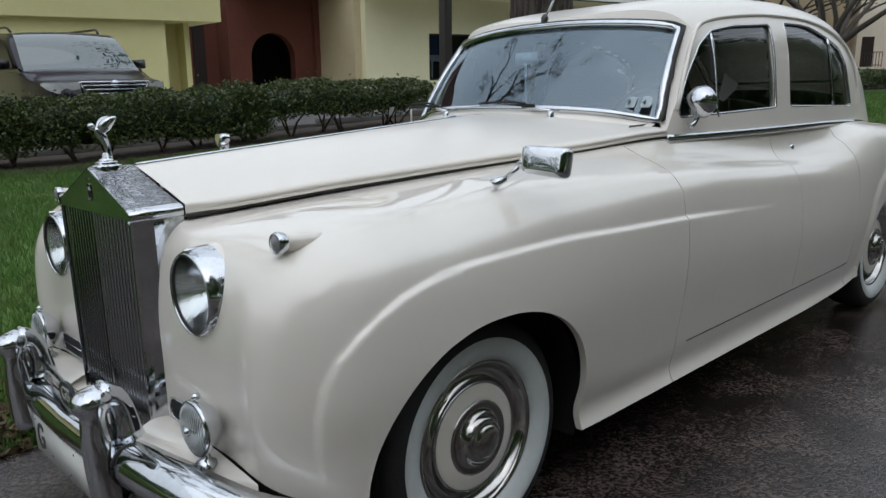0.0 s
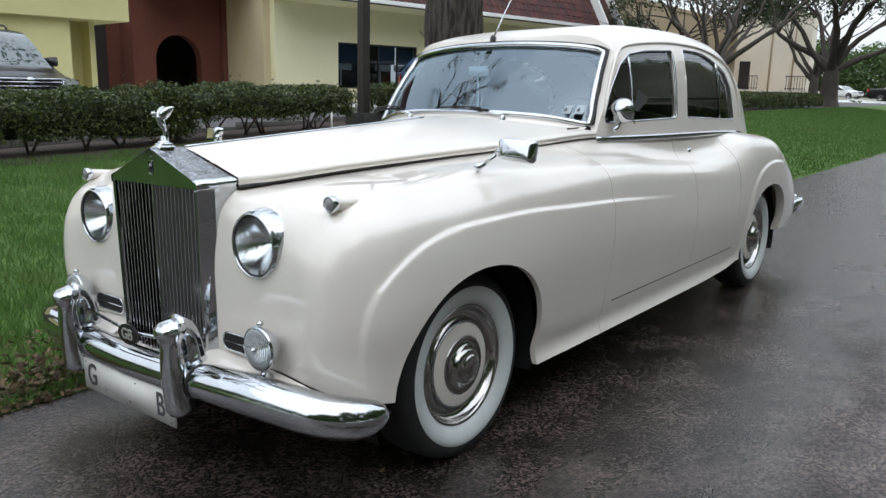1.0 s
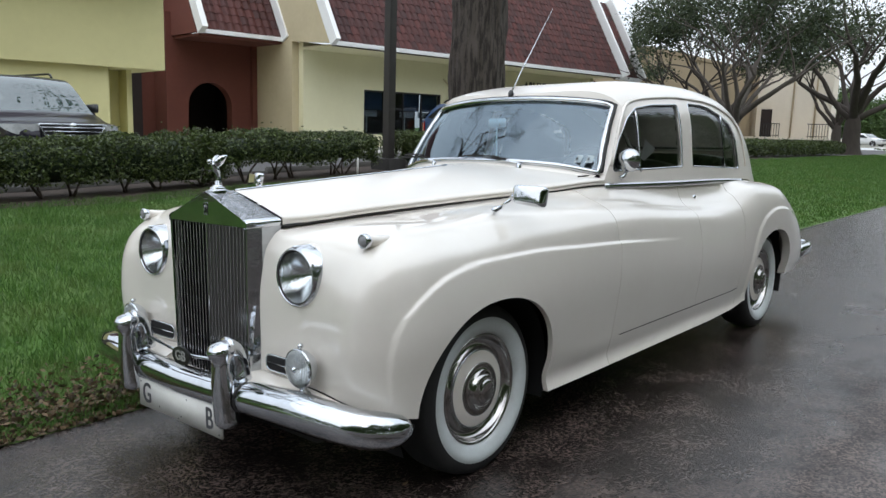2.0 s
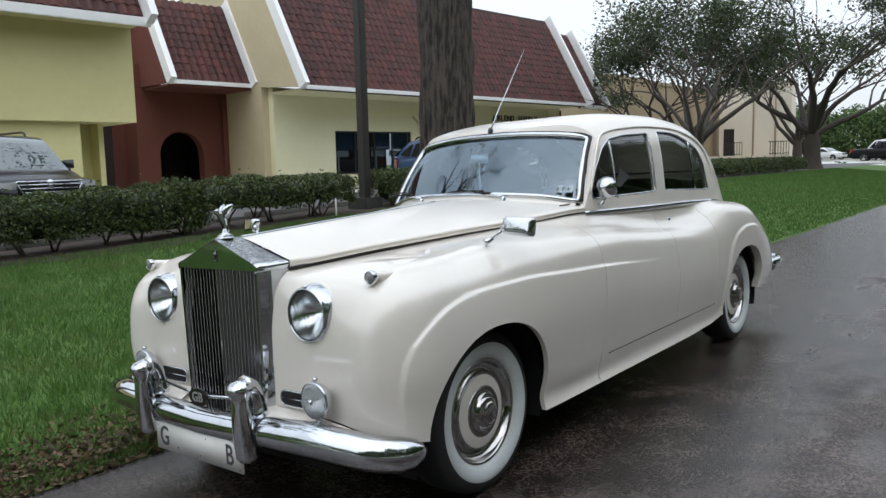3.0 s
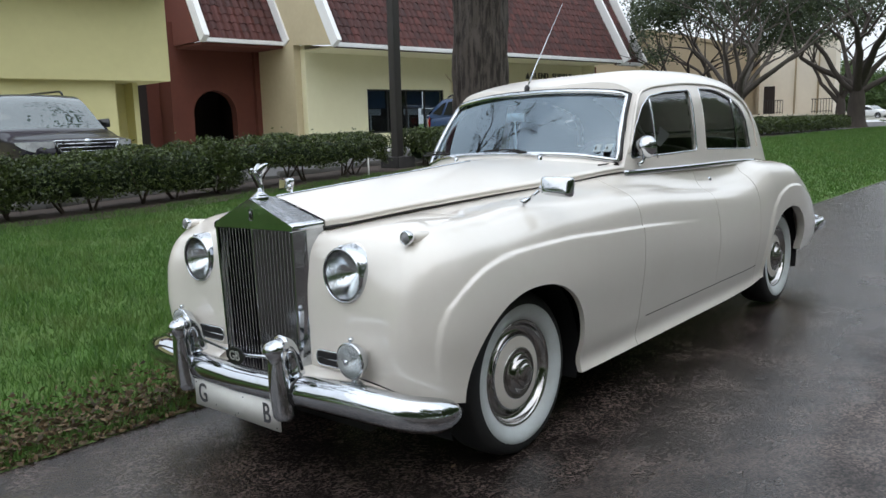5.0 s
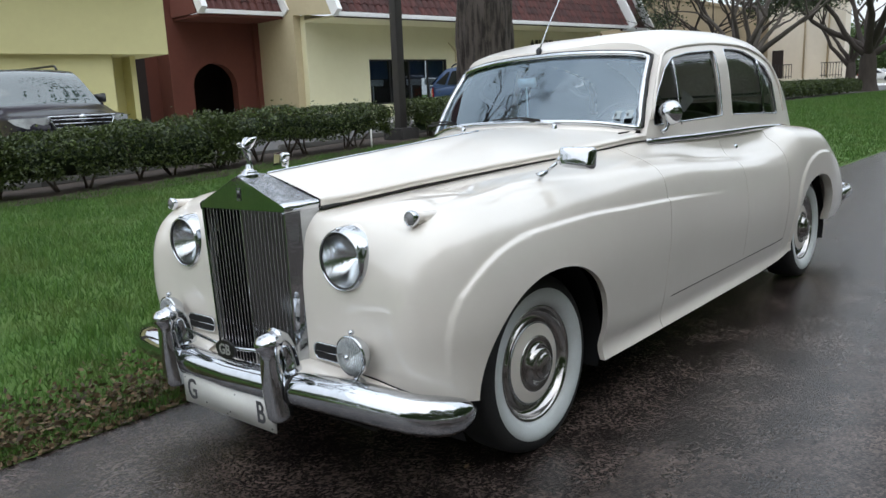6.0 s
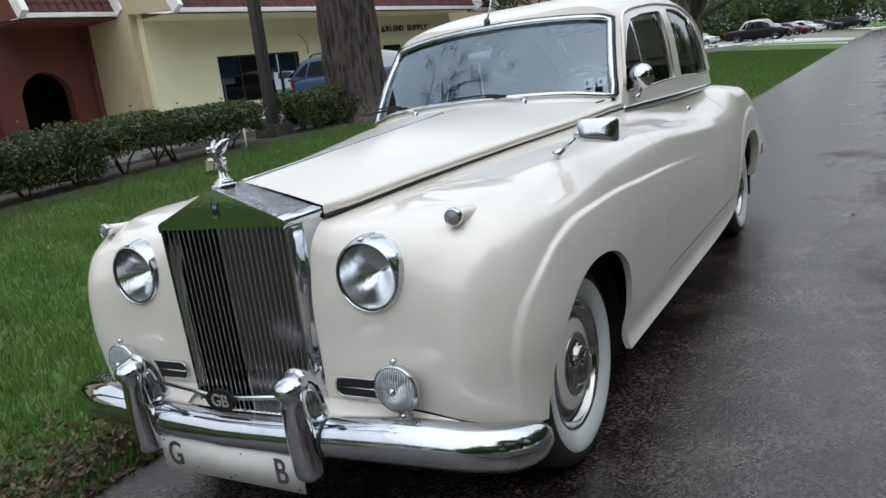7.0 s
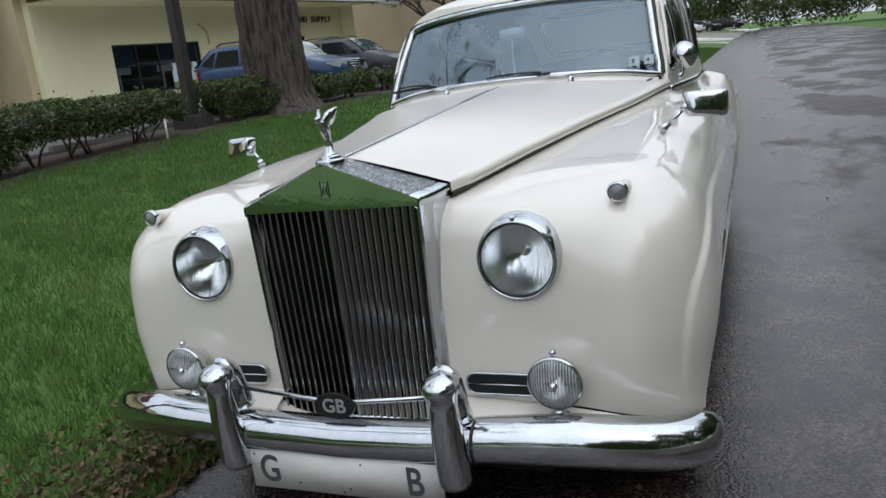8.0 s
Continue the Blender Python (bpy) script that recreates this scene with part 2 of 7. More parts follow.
SECTION_Z = [
    [0.965, 0.995, 1.02, 1.045, 1.04, 1.035, 1.03, 1.02, 1.0, 0.93, 0.84, 0.74],
    [0.967, 0.995, 1.003, 0.995, 0.975, 0.955, 0.955, 1.0, 0.985, 0.91, 0.81, 0.70],
    [0.957, 0.975, 0.975, 0.962, 0.928, 0.905, 0.91, 0.965, 0.95, 0.86, 0.74, 0.63],
    [0.905, 0.930, 0.932, 0.922, 0.893, 0.868, 0.850, 0.87, 0.86, 0.76, 0.63, 0.52],
    [0.83, 0.855, 0.855, 0.845, 0.82, 0.80, 0.76, 0.74, 0.73, 0.63, 0.52, 0.44],
    [0.64, 0.66, 0.65, 0.64, 0.62, 0.60, 0.57, 0.55, 0.55, 0.50, 0.44, 0.39],
    [0.445, 0.42, 0.38, 0.38, 0.38, 0.38, 0.38, 0.42, 0.44, 0.42, 0.38, 0.36],
    [0.385, 0.30, 0.28, 0.28, 0.28, 0.28, 0.28, 0.33, 0.38, 0.37, 0.34, 0.33],
    [0.335, 0.235, 0.23, 0.23, 0.23, 0.23, 0.235, 0.28, 0.33, 0.33, 0.31, 0.30],
]
LINE_S = [table(ST, r) for r in SECTION_S]
LINE_Z = [table(ST, r) for r in SECTION_Z]
# Where each line of the body ends at the grille: x, half width, height.
NOSE = [(-0.53, 0.285, 0.935), (-0.555, 0.28, 0.915), (-0.585, 0.275, 0.87), (-0.60, 0.272, 0.80), (-0.61, 0.27, 0.70), (-0.61, 0.268, 0.58), (-0.61, 0.266, 0.49), (-0.61, 0.265, 0.45), (-0.61, 0.265, 0.425)]
TAIL = [(4.13, 0.0, 0.72), (4.15, 0.0, 0.68), (4.17, 0.0, 0.62), (4.19, 0.0, 0.52), (4.20, 0.0, 0.45), (4.20, 0.0, 0.40), (4.20, 0.0, 0.37), (4.20, 0.0, 0.34), (4.20, 0.0, 0.32)]
CREASE_F = [(-0.528, 0.44), (-0.538, 0.54), (-0.520, 0.645), (-0.437, 0.742), (-0.31, 0.805), (-0.11, 0.834), (0.2, 0.838), (0.56, 0.822), (0.88, 0.807), (1.56, 0.762), (2.0, 0.74)]
CREASE_R = [(2.66, 0.36), (2.68, 0.52), (2.73, 0.68), (2.88, 0.79), (3.12, 0.83), (3.36, 0.81), (3.6, 0.74)]
CREASE_F = [tuple(p) for p in spline(CREASE_F, 44)]
CREASE_R = [tuple(p) for p in spline(CREASE_R, 14)]
VSUB = 40


def below(curve, x, z):
    """How far (x, z) lies under a line of the flank; negative above it."""
    best, sign = 9.0, 1.0
    for (x0, z0), (x1, z1) in zip(curve, curve[1:]):
        dx, dz = x1 - x0, z1 - z0
        t = min(max(((x - x0) * dx + (z - z0) * dz) / (dx * dx + dz * dz), 0), 1)
        d = math.hypot(x - x0 - t * dx, z - z0 - t * dz)
        if d < best:
            best, sign = d, 1.0 if (x - x0) * dz - (z - z0) * dx > 0 else -1.0
    return best * sign


def swell(x, s, z):
    """The pressed lip that runs round each wheel arch."""
    if s < 0.62:
        return 0.0
    out = 0.0
    if x < 2.0:
        d = below(CREASE_F, x, z)
        h = 0.0118 * min(1.0, max(0.0, (1.62 - x) / 0.7)) * min(1.0, (s - 0.62) / 0.1) * min(1.0, max(0.0, (z - 0.40) / 0.16))
        out += h * (1 / (1 + math.exp(-max(min(d, 0.2), -0.2) / 0.0021))) * math.exp(-max(d, 0) / 0.16) - h * 0.2 * math.exp(-abs(d) / 0.05)
    if x > 2.3:
        d = below(CREASE_R, x, z)
        h = 0.012 * min(1.0, max(0.0, (3.65 - x) / 0.3))
        out += h * (1 / (1 + math.exp(-max(min(d, 0.2), -0.2) / 0.0034))) * math.exp(-max(d, 0) / 0.14) - h * 0.2 * math.exp(-abs(d) / 0.06)
    return out


def line_point(k, u):
    """Line k of the body at u: below 0 round the nose (-1 at the grille), then metres along x, past 10 round the tail."""
    if u < 0:
        th = (1 + u) * math.pi / 2
        x0, s0, z0 = NOSE[k]
        s1, z1 = LINE_S[k](-0.15), LINE_Z[k](-0.15)
        if k == 0:
            f = 1 + u
            return x0 + (-0.15 - x0) * f, s0 + (s1 - s0) * f, z0 + (z1 - z0) * f
        n = (2, 2.4, 2.9, 3.6, 4.0, 4.2, 4.2, 4.2, 4.2)[k]
        c, sn = math.cos(th) ** (2 / n), math.sin(th) ** (2 / n)
        f = math.sin(th) ** 2
        s = s0 + (s1 - s0) * sn
        nose = (0, 0.004, 0.018, 0.032, 0.04, 0.042, 0.036, 0.03, 0.026)[k] * math.exp(-((s - 0.745) / 0.105) ** 2)
        return -0.15 - (-0.15 - x0) * c - nose, s, z0 + (z1 - z0) * f
    if u > 10:
        th = (u - 10) * math.pi / 2
        x1, s1, z1 = TAIL[k]
        c, sn = math.cos(th) ** (2 / 2.3), math.sin(th) ** (2 / 2.3)
        return 4.1 + (x1 - 4.1) * sn, LINE_S[k](4.1) * c, LINE_Z[k](4.1) + (z1 - LINE_Z[k](4.1)) * (1 - c)
    x = u - 0.15
    return x, LINE_S[k](x), LINE_Z[k](x)


def body_rows(us, k0, k1):
    rows = []
    for u in us:
        ctrl = [line_point(k, u) for k in range(9)]
        fs = [table(range(9), [c[a] for c in ctrl]) for a in range(3)]
        # rounder than the table between lines: Catmull-Rom
        row = []
        for i in range((k1 - k0) * VSUB + 1):
            v = k0 + i / VSUB
            k = min(int(v), 7)
            t = v - k
            p0, p1, p2, p3 = ctrl[max(k - 1, 0)], ctrl[k], ctrl[k + 1], ctrl[min(k + 2, 8)]
            x, s, z = [0.5 * (2 * b + (c - a) * t + (2 * a - 5 * b + 4 * c - d) * t * t + (3 * b - a - 3 * c + d) * t ** 3) for a, b, c, d in zip(p0, p1, p2, p3)]
            row.append((x, s + swell(x, s, z), z))
        rows.append(row)
    return rows


def span(a, b, step=0.02):
    n = max(2, int(round((b - a) / step)) + 1)
    return [a + (b - a) * i / (n - 1) for i in range(n)]


def arch(xc, zc, a, b, n):
    def rho(x, z):
        dz = max(z - zc, 0.0)
        return ((abs(x - xc) / a) ** n + (dz / b) ** n) ** (1 / n)
    return xc, zc, rho


ARCHES = [arch(-0.03, 0.34, 0.405, 0.348, 2.15), arch(3.09, 0.34, 0.41, 0.345, 2.2)]


def hem(bm, depth, flare=0.0):
    """Turn the open edges of a panel inwards."""
    es = [e for e in bm.edges if e.is_boundary]
    for e in es:
        e.smooth = False
    g = bmesh.ops.extrude_edge_only(bm, edges=es)
    for v in g["geom"]:
        if isinstance(v, bmesh.types.BMVert):
            v.co.y *= 1 - depth / max(abs(v.co.y), 0.2)


def body_panel(name, us, k0, k1, side, label="", arches=(), depth=0.03):
    bm = bmesh.new()
    grid(bm, [[(x, -side * s, z) for x, s, z in r] for r in body_rows(us, k0, k1)])
    for xc, zc, rho in arches:
        gone = [v for v in bm.verts if abs(v.co.y) > 0.55 and rho(v.co.x, v.co.z) < 0.985]
        rim = {v for v in bm.verts if v.is_boundary}
        bmesh.ops.delete(bm, geom=gone, context="VERTS")
        for v in bm.verts:
            r = rho(v.co.x, v.co.z)
            if v.is_boundary and (v not in rim or r < 1.012) and r < 1.2 and abs(v.co.y) > 0.55:
                v.co.x, v.co.z = xc + (v.co.x - xc) / r, (zc + (v.co.z - zc) / r if v.co.z > zc else v.co.z)
    hem(bm, depth)
    if name == "front_wing":
        # the skin is cut out where the headlamp sits
        gone = [v for v in bm.verts if v.co.x < -0.3 and math.hypot(abs(v.co.y) - 0.468, v.co.z - 0.793) < 0.088]
        bmesh.ops.delete(bm, geom=gone, context="VERTS")
    return part(name, bm, M_PAINT, car, label)


for side in (1, -1):
    body_panel("front_wing", span(-1, 0, 0.009) + span(0, 0.66, 0.008)[1:] + span(0.66, 1.048)[1:], 0, 8, side, "ivory front wing with a pressed crease", ARCHES[:1], 0.022)
    body_panel("front_door", span(1.052, 2.008), 0, 6, side, "closed ivory front door")
    body_panel("rear_door", span(2.012, 2.668), 0, 6, side, "closed ivory rear door")
    body_panel("sill", span(1.052, 2.668), 6, 8, side)
    body_panel("rear_wing", span(2.672, 3.72, 0.012) + span(3.72, 4.25)[1:] + span(10.04, 11, 0.05), 0, 8, side, "ivory rear wing swelling over the wheel", ARCHES[1:], 0.05)

for side in (1, -1):
    bm = bmesh.new()
    tube(bm, [(x, -side * (LINE_S[6](x) + swell(x, LINE_S[6](x), LINE_Z[6](x)) - 0.004), LINE_Z[6](x) - 0.022) for x in span(0.98, 2.51, 0.04)], 0.0024, 6)
    part("door_seam", bm, M_SEAM, car, "dark gap under the doors")

# bonnet: two halves with a hinge strip, rising to the windscreen
ZC = table([-0.53, 0.0, 0.4, 0.8, 1.0], [1.060, 1.092, 1.115, 1.137, 1.145])
POW = table([-0.53, 0.1, 0.6, 1.1], [1.12, 1.35, 1.7, 2.0])


def bonnet_edge(x):
    if x < -0.15:
        f = (x + 0.53) / 0.38
        return 0.285 + 0.085 * f, 0.944 + 0.03 * f
    return LINE_S[0](x), LINE_Z[0](x) + 0.009 * max(0.0, 1 - (x + 0.15) / 1.0)


def cowl(f):
    """The rear edge of the bonnet and scuttle, from the middle (0) to the side (1)."""
    return 0.93 + 0.19 * f ** 2.2


def bonnet_point(u, f):
    x = -0.525 + u * (cowl(f) + 0.525)
    se, ze = bonnet_edge(x)
    se += 0.004
    z = ze + 0.032 + (ZC(x) - ze - 0.032) * (1 - f ** POW(x))
    return x, f * se, z


for side in (1, -1):
    bm = bmesh.new()
    rows = []
    for u in span(0, 1, 0.02):
        r = [bonnet_point(u, 0.006 + 0.994 * j / 24) for j in range(25)]
        x, s, z = r[-1]
        e = min(1.0, max(0.0, (x + 0.525) / 0.12))
        d = -0.001 * (1 - e)
        r += [(x, s + d + 0.008 * e, z - 0.006), (x, s + d + 0.010 * e, z - 0.013), (x, s + d + 0.004 * e, z - 0.0165), (x, s + d + 0.010 * e, z - 0.02), (x, s + d + 0.009 * e, z - 0.027), (x, s - 0.02, z - 0.034)]
        rows.append([(x, -side * s, z) for x, s, z in r])
    grid(bm, rows)
    part("bonnet_panel", bm, M_PAINT_WET, car, "ivory bonnet half with a moulded lower edge")
    bm = bmesh.new()
    tube(bm, [(x, -side * (s + 0.001), z + 0.002) for x, s, z in [(bonnet_point(u, 1.0)[0], bonnet_edge(bonnet_point(u, 1.0)[0])[0] + 0.004, bonnet_edge(bonnet_point(u, 1.0)[0])[1]) for u in span(0, 1, 0.02)]], 0.006, 6)
    part("bonnet_seam", bm, M_SEAM, car, "dark gap under the bonnet")
bm = bmesh.new()
tube(bm, [(x, 0, ZC(x) + 0.001) for x in span(-0.52, 0.72, 0.05)], 0.0055, 6)
part("bonnet_hinge", bm, M_CHROME, car, "chrome strip along the bonnet's middle")

# cabin: roof and pillars as one shell, with openings for the side windows
ROOF = table([1.1, 1.25, 1.5, 1.9, 2.3, 2.74, 3.05, 3.35, 3.6, 3.78], [1.44, 1.505, 1.565, 1.607, 1.612, 1.59, 1.525, 1.385, 1.17, 1.03])
NS = 5.5
PHI = [math.pi / 2 * a * a * (3 - 2 * a) for a in [j / 80 for j in range(81)]]


def screen_side(z):
    """x of the windscreen's side edge at a height."""
    return 1.135 + (z - 1.10) * 0.727


def screen_top(s):
    """x of the windscreen's top edge at a breadth."""
    return 1.255 + 0.115 * (abs(s) / 0.575) ** 2.2


def cabin_point(u, phi):
    c, sn = max(math.cos(phi), 0) ** (2 / NS), math.sin(phi) ** (2 / NS)
    x0 = 1.3
    for k in range(6):
        sb, zb = LINE_S[0](x0) + 0.002, LINE_Z[0](x0) + 0.006
        s, z = sb * c * (1 - 0.10 * sn), zb + (ROOF(x0) - zb) * sn
        x0 = 0.5 * x0 + 0.5 * min(screen_side(z) + 0.02, screen_top(s) + 0.012)
    x = x0 + (3.78 - x0) * u
    sb, zb = LINE_S[0](x) + 0.002, LINE_Z[0](x) + 0.006
    return x, sb * c * (1 - 0.10 * sn), zb + (ROOF(x) - zb) * sn


def cabin_s(x, z):
    sb, zb = LINE_S[0](x) + 0.002, LINE_Z[0](x) + 0.006
    t = min(max((z - zb) / (ROOF(x) - zb), 0), 0.999)
    return sb * (1 - t ** NS) ** (1 / NS) * (1 - 0.10 * t)


def cabin_z(x, s):
    """Height of the shell at x and breadth s."""
    zb = LINE_Z[0](x) + 0.006
    lo, hi = zb, ROOF(x)
    for k in range(30):
        m = (lo + hi) / 2
        if cabin_s(x, m) > abs(s):
            lo = m
        else:
            hi = m
    return lo


def smooth_loop(pts, r, n=5):
    """A polygon with its corners rounded."""
    out = []
    for i, p in enumerate(pts):
        p, a, b = Vector(p), Vector(pts[i - 1]), Vector(pts[(i + 1) % len(pts)])
        q0, q1 = p + (a - p).normalized() * min(r, (a - p).length / 2), p + (b - p).normalized() * min(r, (b - p).length / 2)
        for k in range(n + 1):
            t = k / n
            out.append(q0 * (1 - t) ** 2 + p * 2 * t * (1 - t) + q1 * t * t)
    return out


def dense(loop, step=0.02):
    out = []
    for i, p in enumerate(loop):
        q = loop[(i + 1) % len(loop)]
        n = max(1, int((q - p).length / step))
        out += [p.lerp(q, k / n) for k in range(n)]
    return out


def inside(loop, x, z):
    hit = False
    for i, p in enumerate(loop):
        q = loop[i - 1]
        if (p[1] > z) != (q[1] > z) and x < (q[0] - p[0]) * (z - p[1]) / (q[1] - p[1]) + p[0]:
            hit = not hit
    return hit


WIN_FRONT = dense(smooth_loop([(1.215, 1.11), (1.945, 1.12), (1.982, 1.466), (1.68, 1.452), (1.505, 1.428), (1.40, 1.372), (1.30, 1.27), (1.235, 1.17)], 0.022))
WIN_REAR = dense(smooth_loop([(2.085, 1.12), (2.93, 1.09), (2.888, 1.30), (2.79, 1.38), (2.64, 1.424), (2.45, 1.466), (2.33, 1.477), (2.135, 1.478)], 0.022))

def in_rear(p):
    return p[0] > 2.9 and abs(p[1]) < 0.42 and 1.22 < p[2] < 1.47


for side in (1, -1):
    bm = bmesh.new()
    grid(bm, [[(x, -side * s, z) for x, s, z in [cabin_point(u, a) for a in PHI]] for u in span(0, 1, 0.0062)])
    for loop in (WIN_FRONT, WIN_REAR):
        gone = [v for v in bm.verts if abs(v.co.y) > 0.4 and inside(loop, v.co.x, v.co.z)]
        rim = {v for v in bm.verts if v.is_boundary}
        bmesh.ops.delete(bm, geom=gone, context="VERTS")
        for v in bm.verts:
            if v.is_boundary and v not in rim:
                q = min(loop, key=lambda p: (p[0] - v.co.x) ** 2 + (p[1] - v.co.z) ** 2)
                if (q[0] - v.co.x) ** 2 + (q[1] - v.co.z) ** 2 < 0.0007:
                    v.co.x, v.co.z = q[0], q[1]
                    v.co.y = -side * cabin_s(q[0], q[1])
    gone = [v for v in bm.verts if in_rear(v.co)]
    bmesh.ops.delete(bm, geom=gone, context="VERTS")
    hem(bm, 0.03)
    part("roof", bm, M_PAINT_WET, car, "ivory roof and window pillars")
    # dark cloth lining inside the shell
    bm = bmesh.new()
    grid(bm, [[(x, -side * s * 0.945, 1.0 + (z - 1.0) * 0.965) for x, s, z in [cabin_point(u, a) for a in PHI[::2]]] for u in span(0.01, 0.99, 0.012)])
    gone = [v for v in bm.verts if (abs(v.co.y) > 0.35 and any(inside(loop, v.co.x, 1.0 + (v.co.z - 1.0) / 0.965) for loop in (WIN_FRONT, WIN_REAR))) or (v.co.x > 2.6 and abs(v.co.y) < 0.5 and 1.15 < v.co.z < 1.5)]
    bmesh.ops.delete(bm, geom=gone, context="VERTS")
    part("lining", bm, M_LINING, car, "dark cloth lining")
    bm = bmesh.new()
    grid(bm, [[(x, -side * (LINE_S[0](x) - 0.05), z) for z in (0.3, 0.6, 0.85, LINE_Z[0](x) + 0.05)] for x in span(1.0, 3.3, 0.1)])
    part("door_card", bm, M_LEATHER, car, "dark inner door trim")
    # side windows: chrome frame, panes, division bars
    for loop, bars in ((WIN_FRONT, ((1.468, 0.034),)), (WIN_REAR, ((2.63, 0.01),))):
        ring = [(p[0], -side * (cabin_s(p[0], p[1]) - 0.004), p[1]) for p in loop]
        bm = bmesh.new()
        tube(bm, ring + ring[:1], 0.006, 6, caps=False)
        frame_ob = part("window_frame", bm, M_CHROME, car, "bright window frame")
        bm = bmesh.new()
        rows = []
        lo_x, hi_x = min(p[0] for p in loop) + 0.002, max(p[0] for p in loop) - 0.002
        for x in span(lo_x, hi_x, 0.025):
            zs = [p[1] + (x - p[0]) * (q[1] - p[1]) / (q[0] - p[0]) for p, q in zip(loop, loop[1:] + loop[:1]) if (p[0] > x) != (q[0] > x)]
            rows.append([(x, -side * (cabin_s(x, min(zs) + (max(zs) - min(zs)) * j / 10) - 0.012), min(zs) + (max(zs) - min(zs)) * j / 10) for j in range(11)])
        grid(bm, rows)
        pane = part("side_window", bm, M_GLASS, car, "dark side window glass")
        pane.visible_shadow = False
        for bx, lean in bars:
            top = 1.425 if bx < 2 else 1.424
            bm = bmesh.new()
            tube(bm, [(bx + lean * t, -side * (cabin_s(bx, 1.10 + (top - 1.10) * t) - 0.004), 1.10 + (top - 1.10) * t) for t in span(0, 1, 0.1)], 0.0075, 6)
            part("division_bar", bm, M_CHROME, frame_ob, "bright division bar")
    # waist strip and gutter
    bm = bmesh.new()
    tube(bm, [(x, -side * (LINE_S[0](x) + 0.012), LINE_Z[0](x) - 0.006) for x in span(1.12, 2.95, 0.04)], 0.016, 8, squash=(0.6, 1.0))
    part("waist_strip", bm, M_CHROME, car, "chrome strip under the side windows")
    bm = bmesh.new()
    gut = [(1.20, 1.14), (1.27, 1.27), (1.36, 1.39), (1.457, 1.456), (1.668, 1.489), (2.05, 1.508), (2.3, 1.506), (2.5, 1.493), (2.857, 1.421), (3.02, 1.33), (3.10, 1.21), (3.12, 1.10)]
    tube(bm, [(p[0], -side * (cabin_s(p[0], p[1]) + 0.004), p[1]) for p in spline(gut, 50)], 0.009, 6)
    part("rain_gutter", bm, M_PAINT, car)

# rear window
def rear_x(z, y):
    """Where the shell lies at that height and breadth, on the sloping back."""
    lo, hi = 2.6, 3.7
    for k in range(30):
        m = (lo + hi) / 2
        sb, zb = LINE_S[0](m), LINE_Z[0](m)
        t = min(abs(y) / (sb * 0.92), 0.999)
        if zb + (ROOF(m) - zb) * (1 - t ** NS) ** (1 / NS) > z:
            lo = m
        else:
            hi = m
    return lo


bm = bmesh.new()
grid(bm, [[(rear_x(z, y) - 0.006, y, z) for y in span(-0.44, 0.44, 0.08)] for z in span(1.20, 1.49, 0.04)])
pane = part("rear_window", bm, M_GLASS, car, "small rear window")
pane.visible_shadow = False
bm = bmesh.new()
lp = dense(smooth_loop([(-0.42, 1.215), (0.42, 1.215), (0.41, 1.475), (-0.41, 1.475)], 0.06), 0.03)
tube(bm, [(rear_x(p[1], p[0]) + 0.003, p[0], p[1]) for p in lp + lp[:1]], 0.022, 6, caps=False)
part("rear_window_frame", bm, M_CHROME, car, "bright rear window frame")

# windscreen: curved glass in a bright frame
WS_B = spline([(1.135, 0.625, 1.10), (1.03, 0.42, 1.138), (0.965, 0.2, 1.152), (0.95, 0, 1.155), (0.965, -0.2, 1.152), (1.03, -0.42, 1.138), (1.135, -0.625, 1.10)], 41)
SCREEN_Z = table([0, 0.25, 0.43, 0.52, 0.57], [1.480, 1.473, 1.459, 1.447, 1.428])
WS_T = spline([(screen_top(y) - 0.008, y, SCREEN_Z(abs(y))) for y in (0.57, 0.53, 0.47, 0.36, 0.22, 0.08, -0.08, -0.22, -0.36, -0.47, -0.53, -0.57)], 41)
bm = bmesh.new()
grid(bm, [[WS_B[i].lerp(WS_T[i], j / 8) + Vector((-0.02 * math.sin(math.pi * j / 8), 0, 0)) for i in range(41)] for j in range(9)])
windscreen = part("windscreen", bm, M_SCREEN, car, "curved windscreen glass with a cold tint")
windscreen.visible_shadow = False
ring = WS_B + [WS_B[-1].lerp(WS_T[-1], j / 8) + Vector((-0.02 * math.sin(math.pi * j / 8), 0, 0)) for j in range(1, 8)] + WS_T[::-1] + [WS_T[0].lerp(WS_B[0], j / 8) + Vector((-0.02 * math.sin(math.pi * j / 8), 0, 0)) for j in range(1, 8)]
bm = bmesh.new()
ring2 = [Vector(p) + Vector((-0.008, 0.004 * (1 if p[1] > 0 else -1), 0.003)) for p in ring]
tube(bm, ring2 + ring2[:1], 0.015, 8, caps=False)
part("screen_frame", bm, M_CHROME, windscreen, "bright windscreen surround")
bm = bmesh.new()
tube(bm, [Vector(p) + Vector((0.0, 0.017 * (1 if p[1] > 0 else -1) if abs(p[1]) > 0.5 else 0.0, -0.012 if p[2] < 1.3 and abs(p[1]) < 0.6 else 0.012)) for p in ring + ring[:1]], 0.011, 6, caps=False)
part("screen_seal", bm, M_SEAM, windscreen, "black rubber seal")
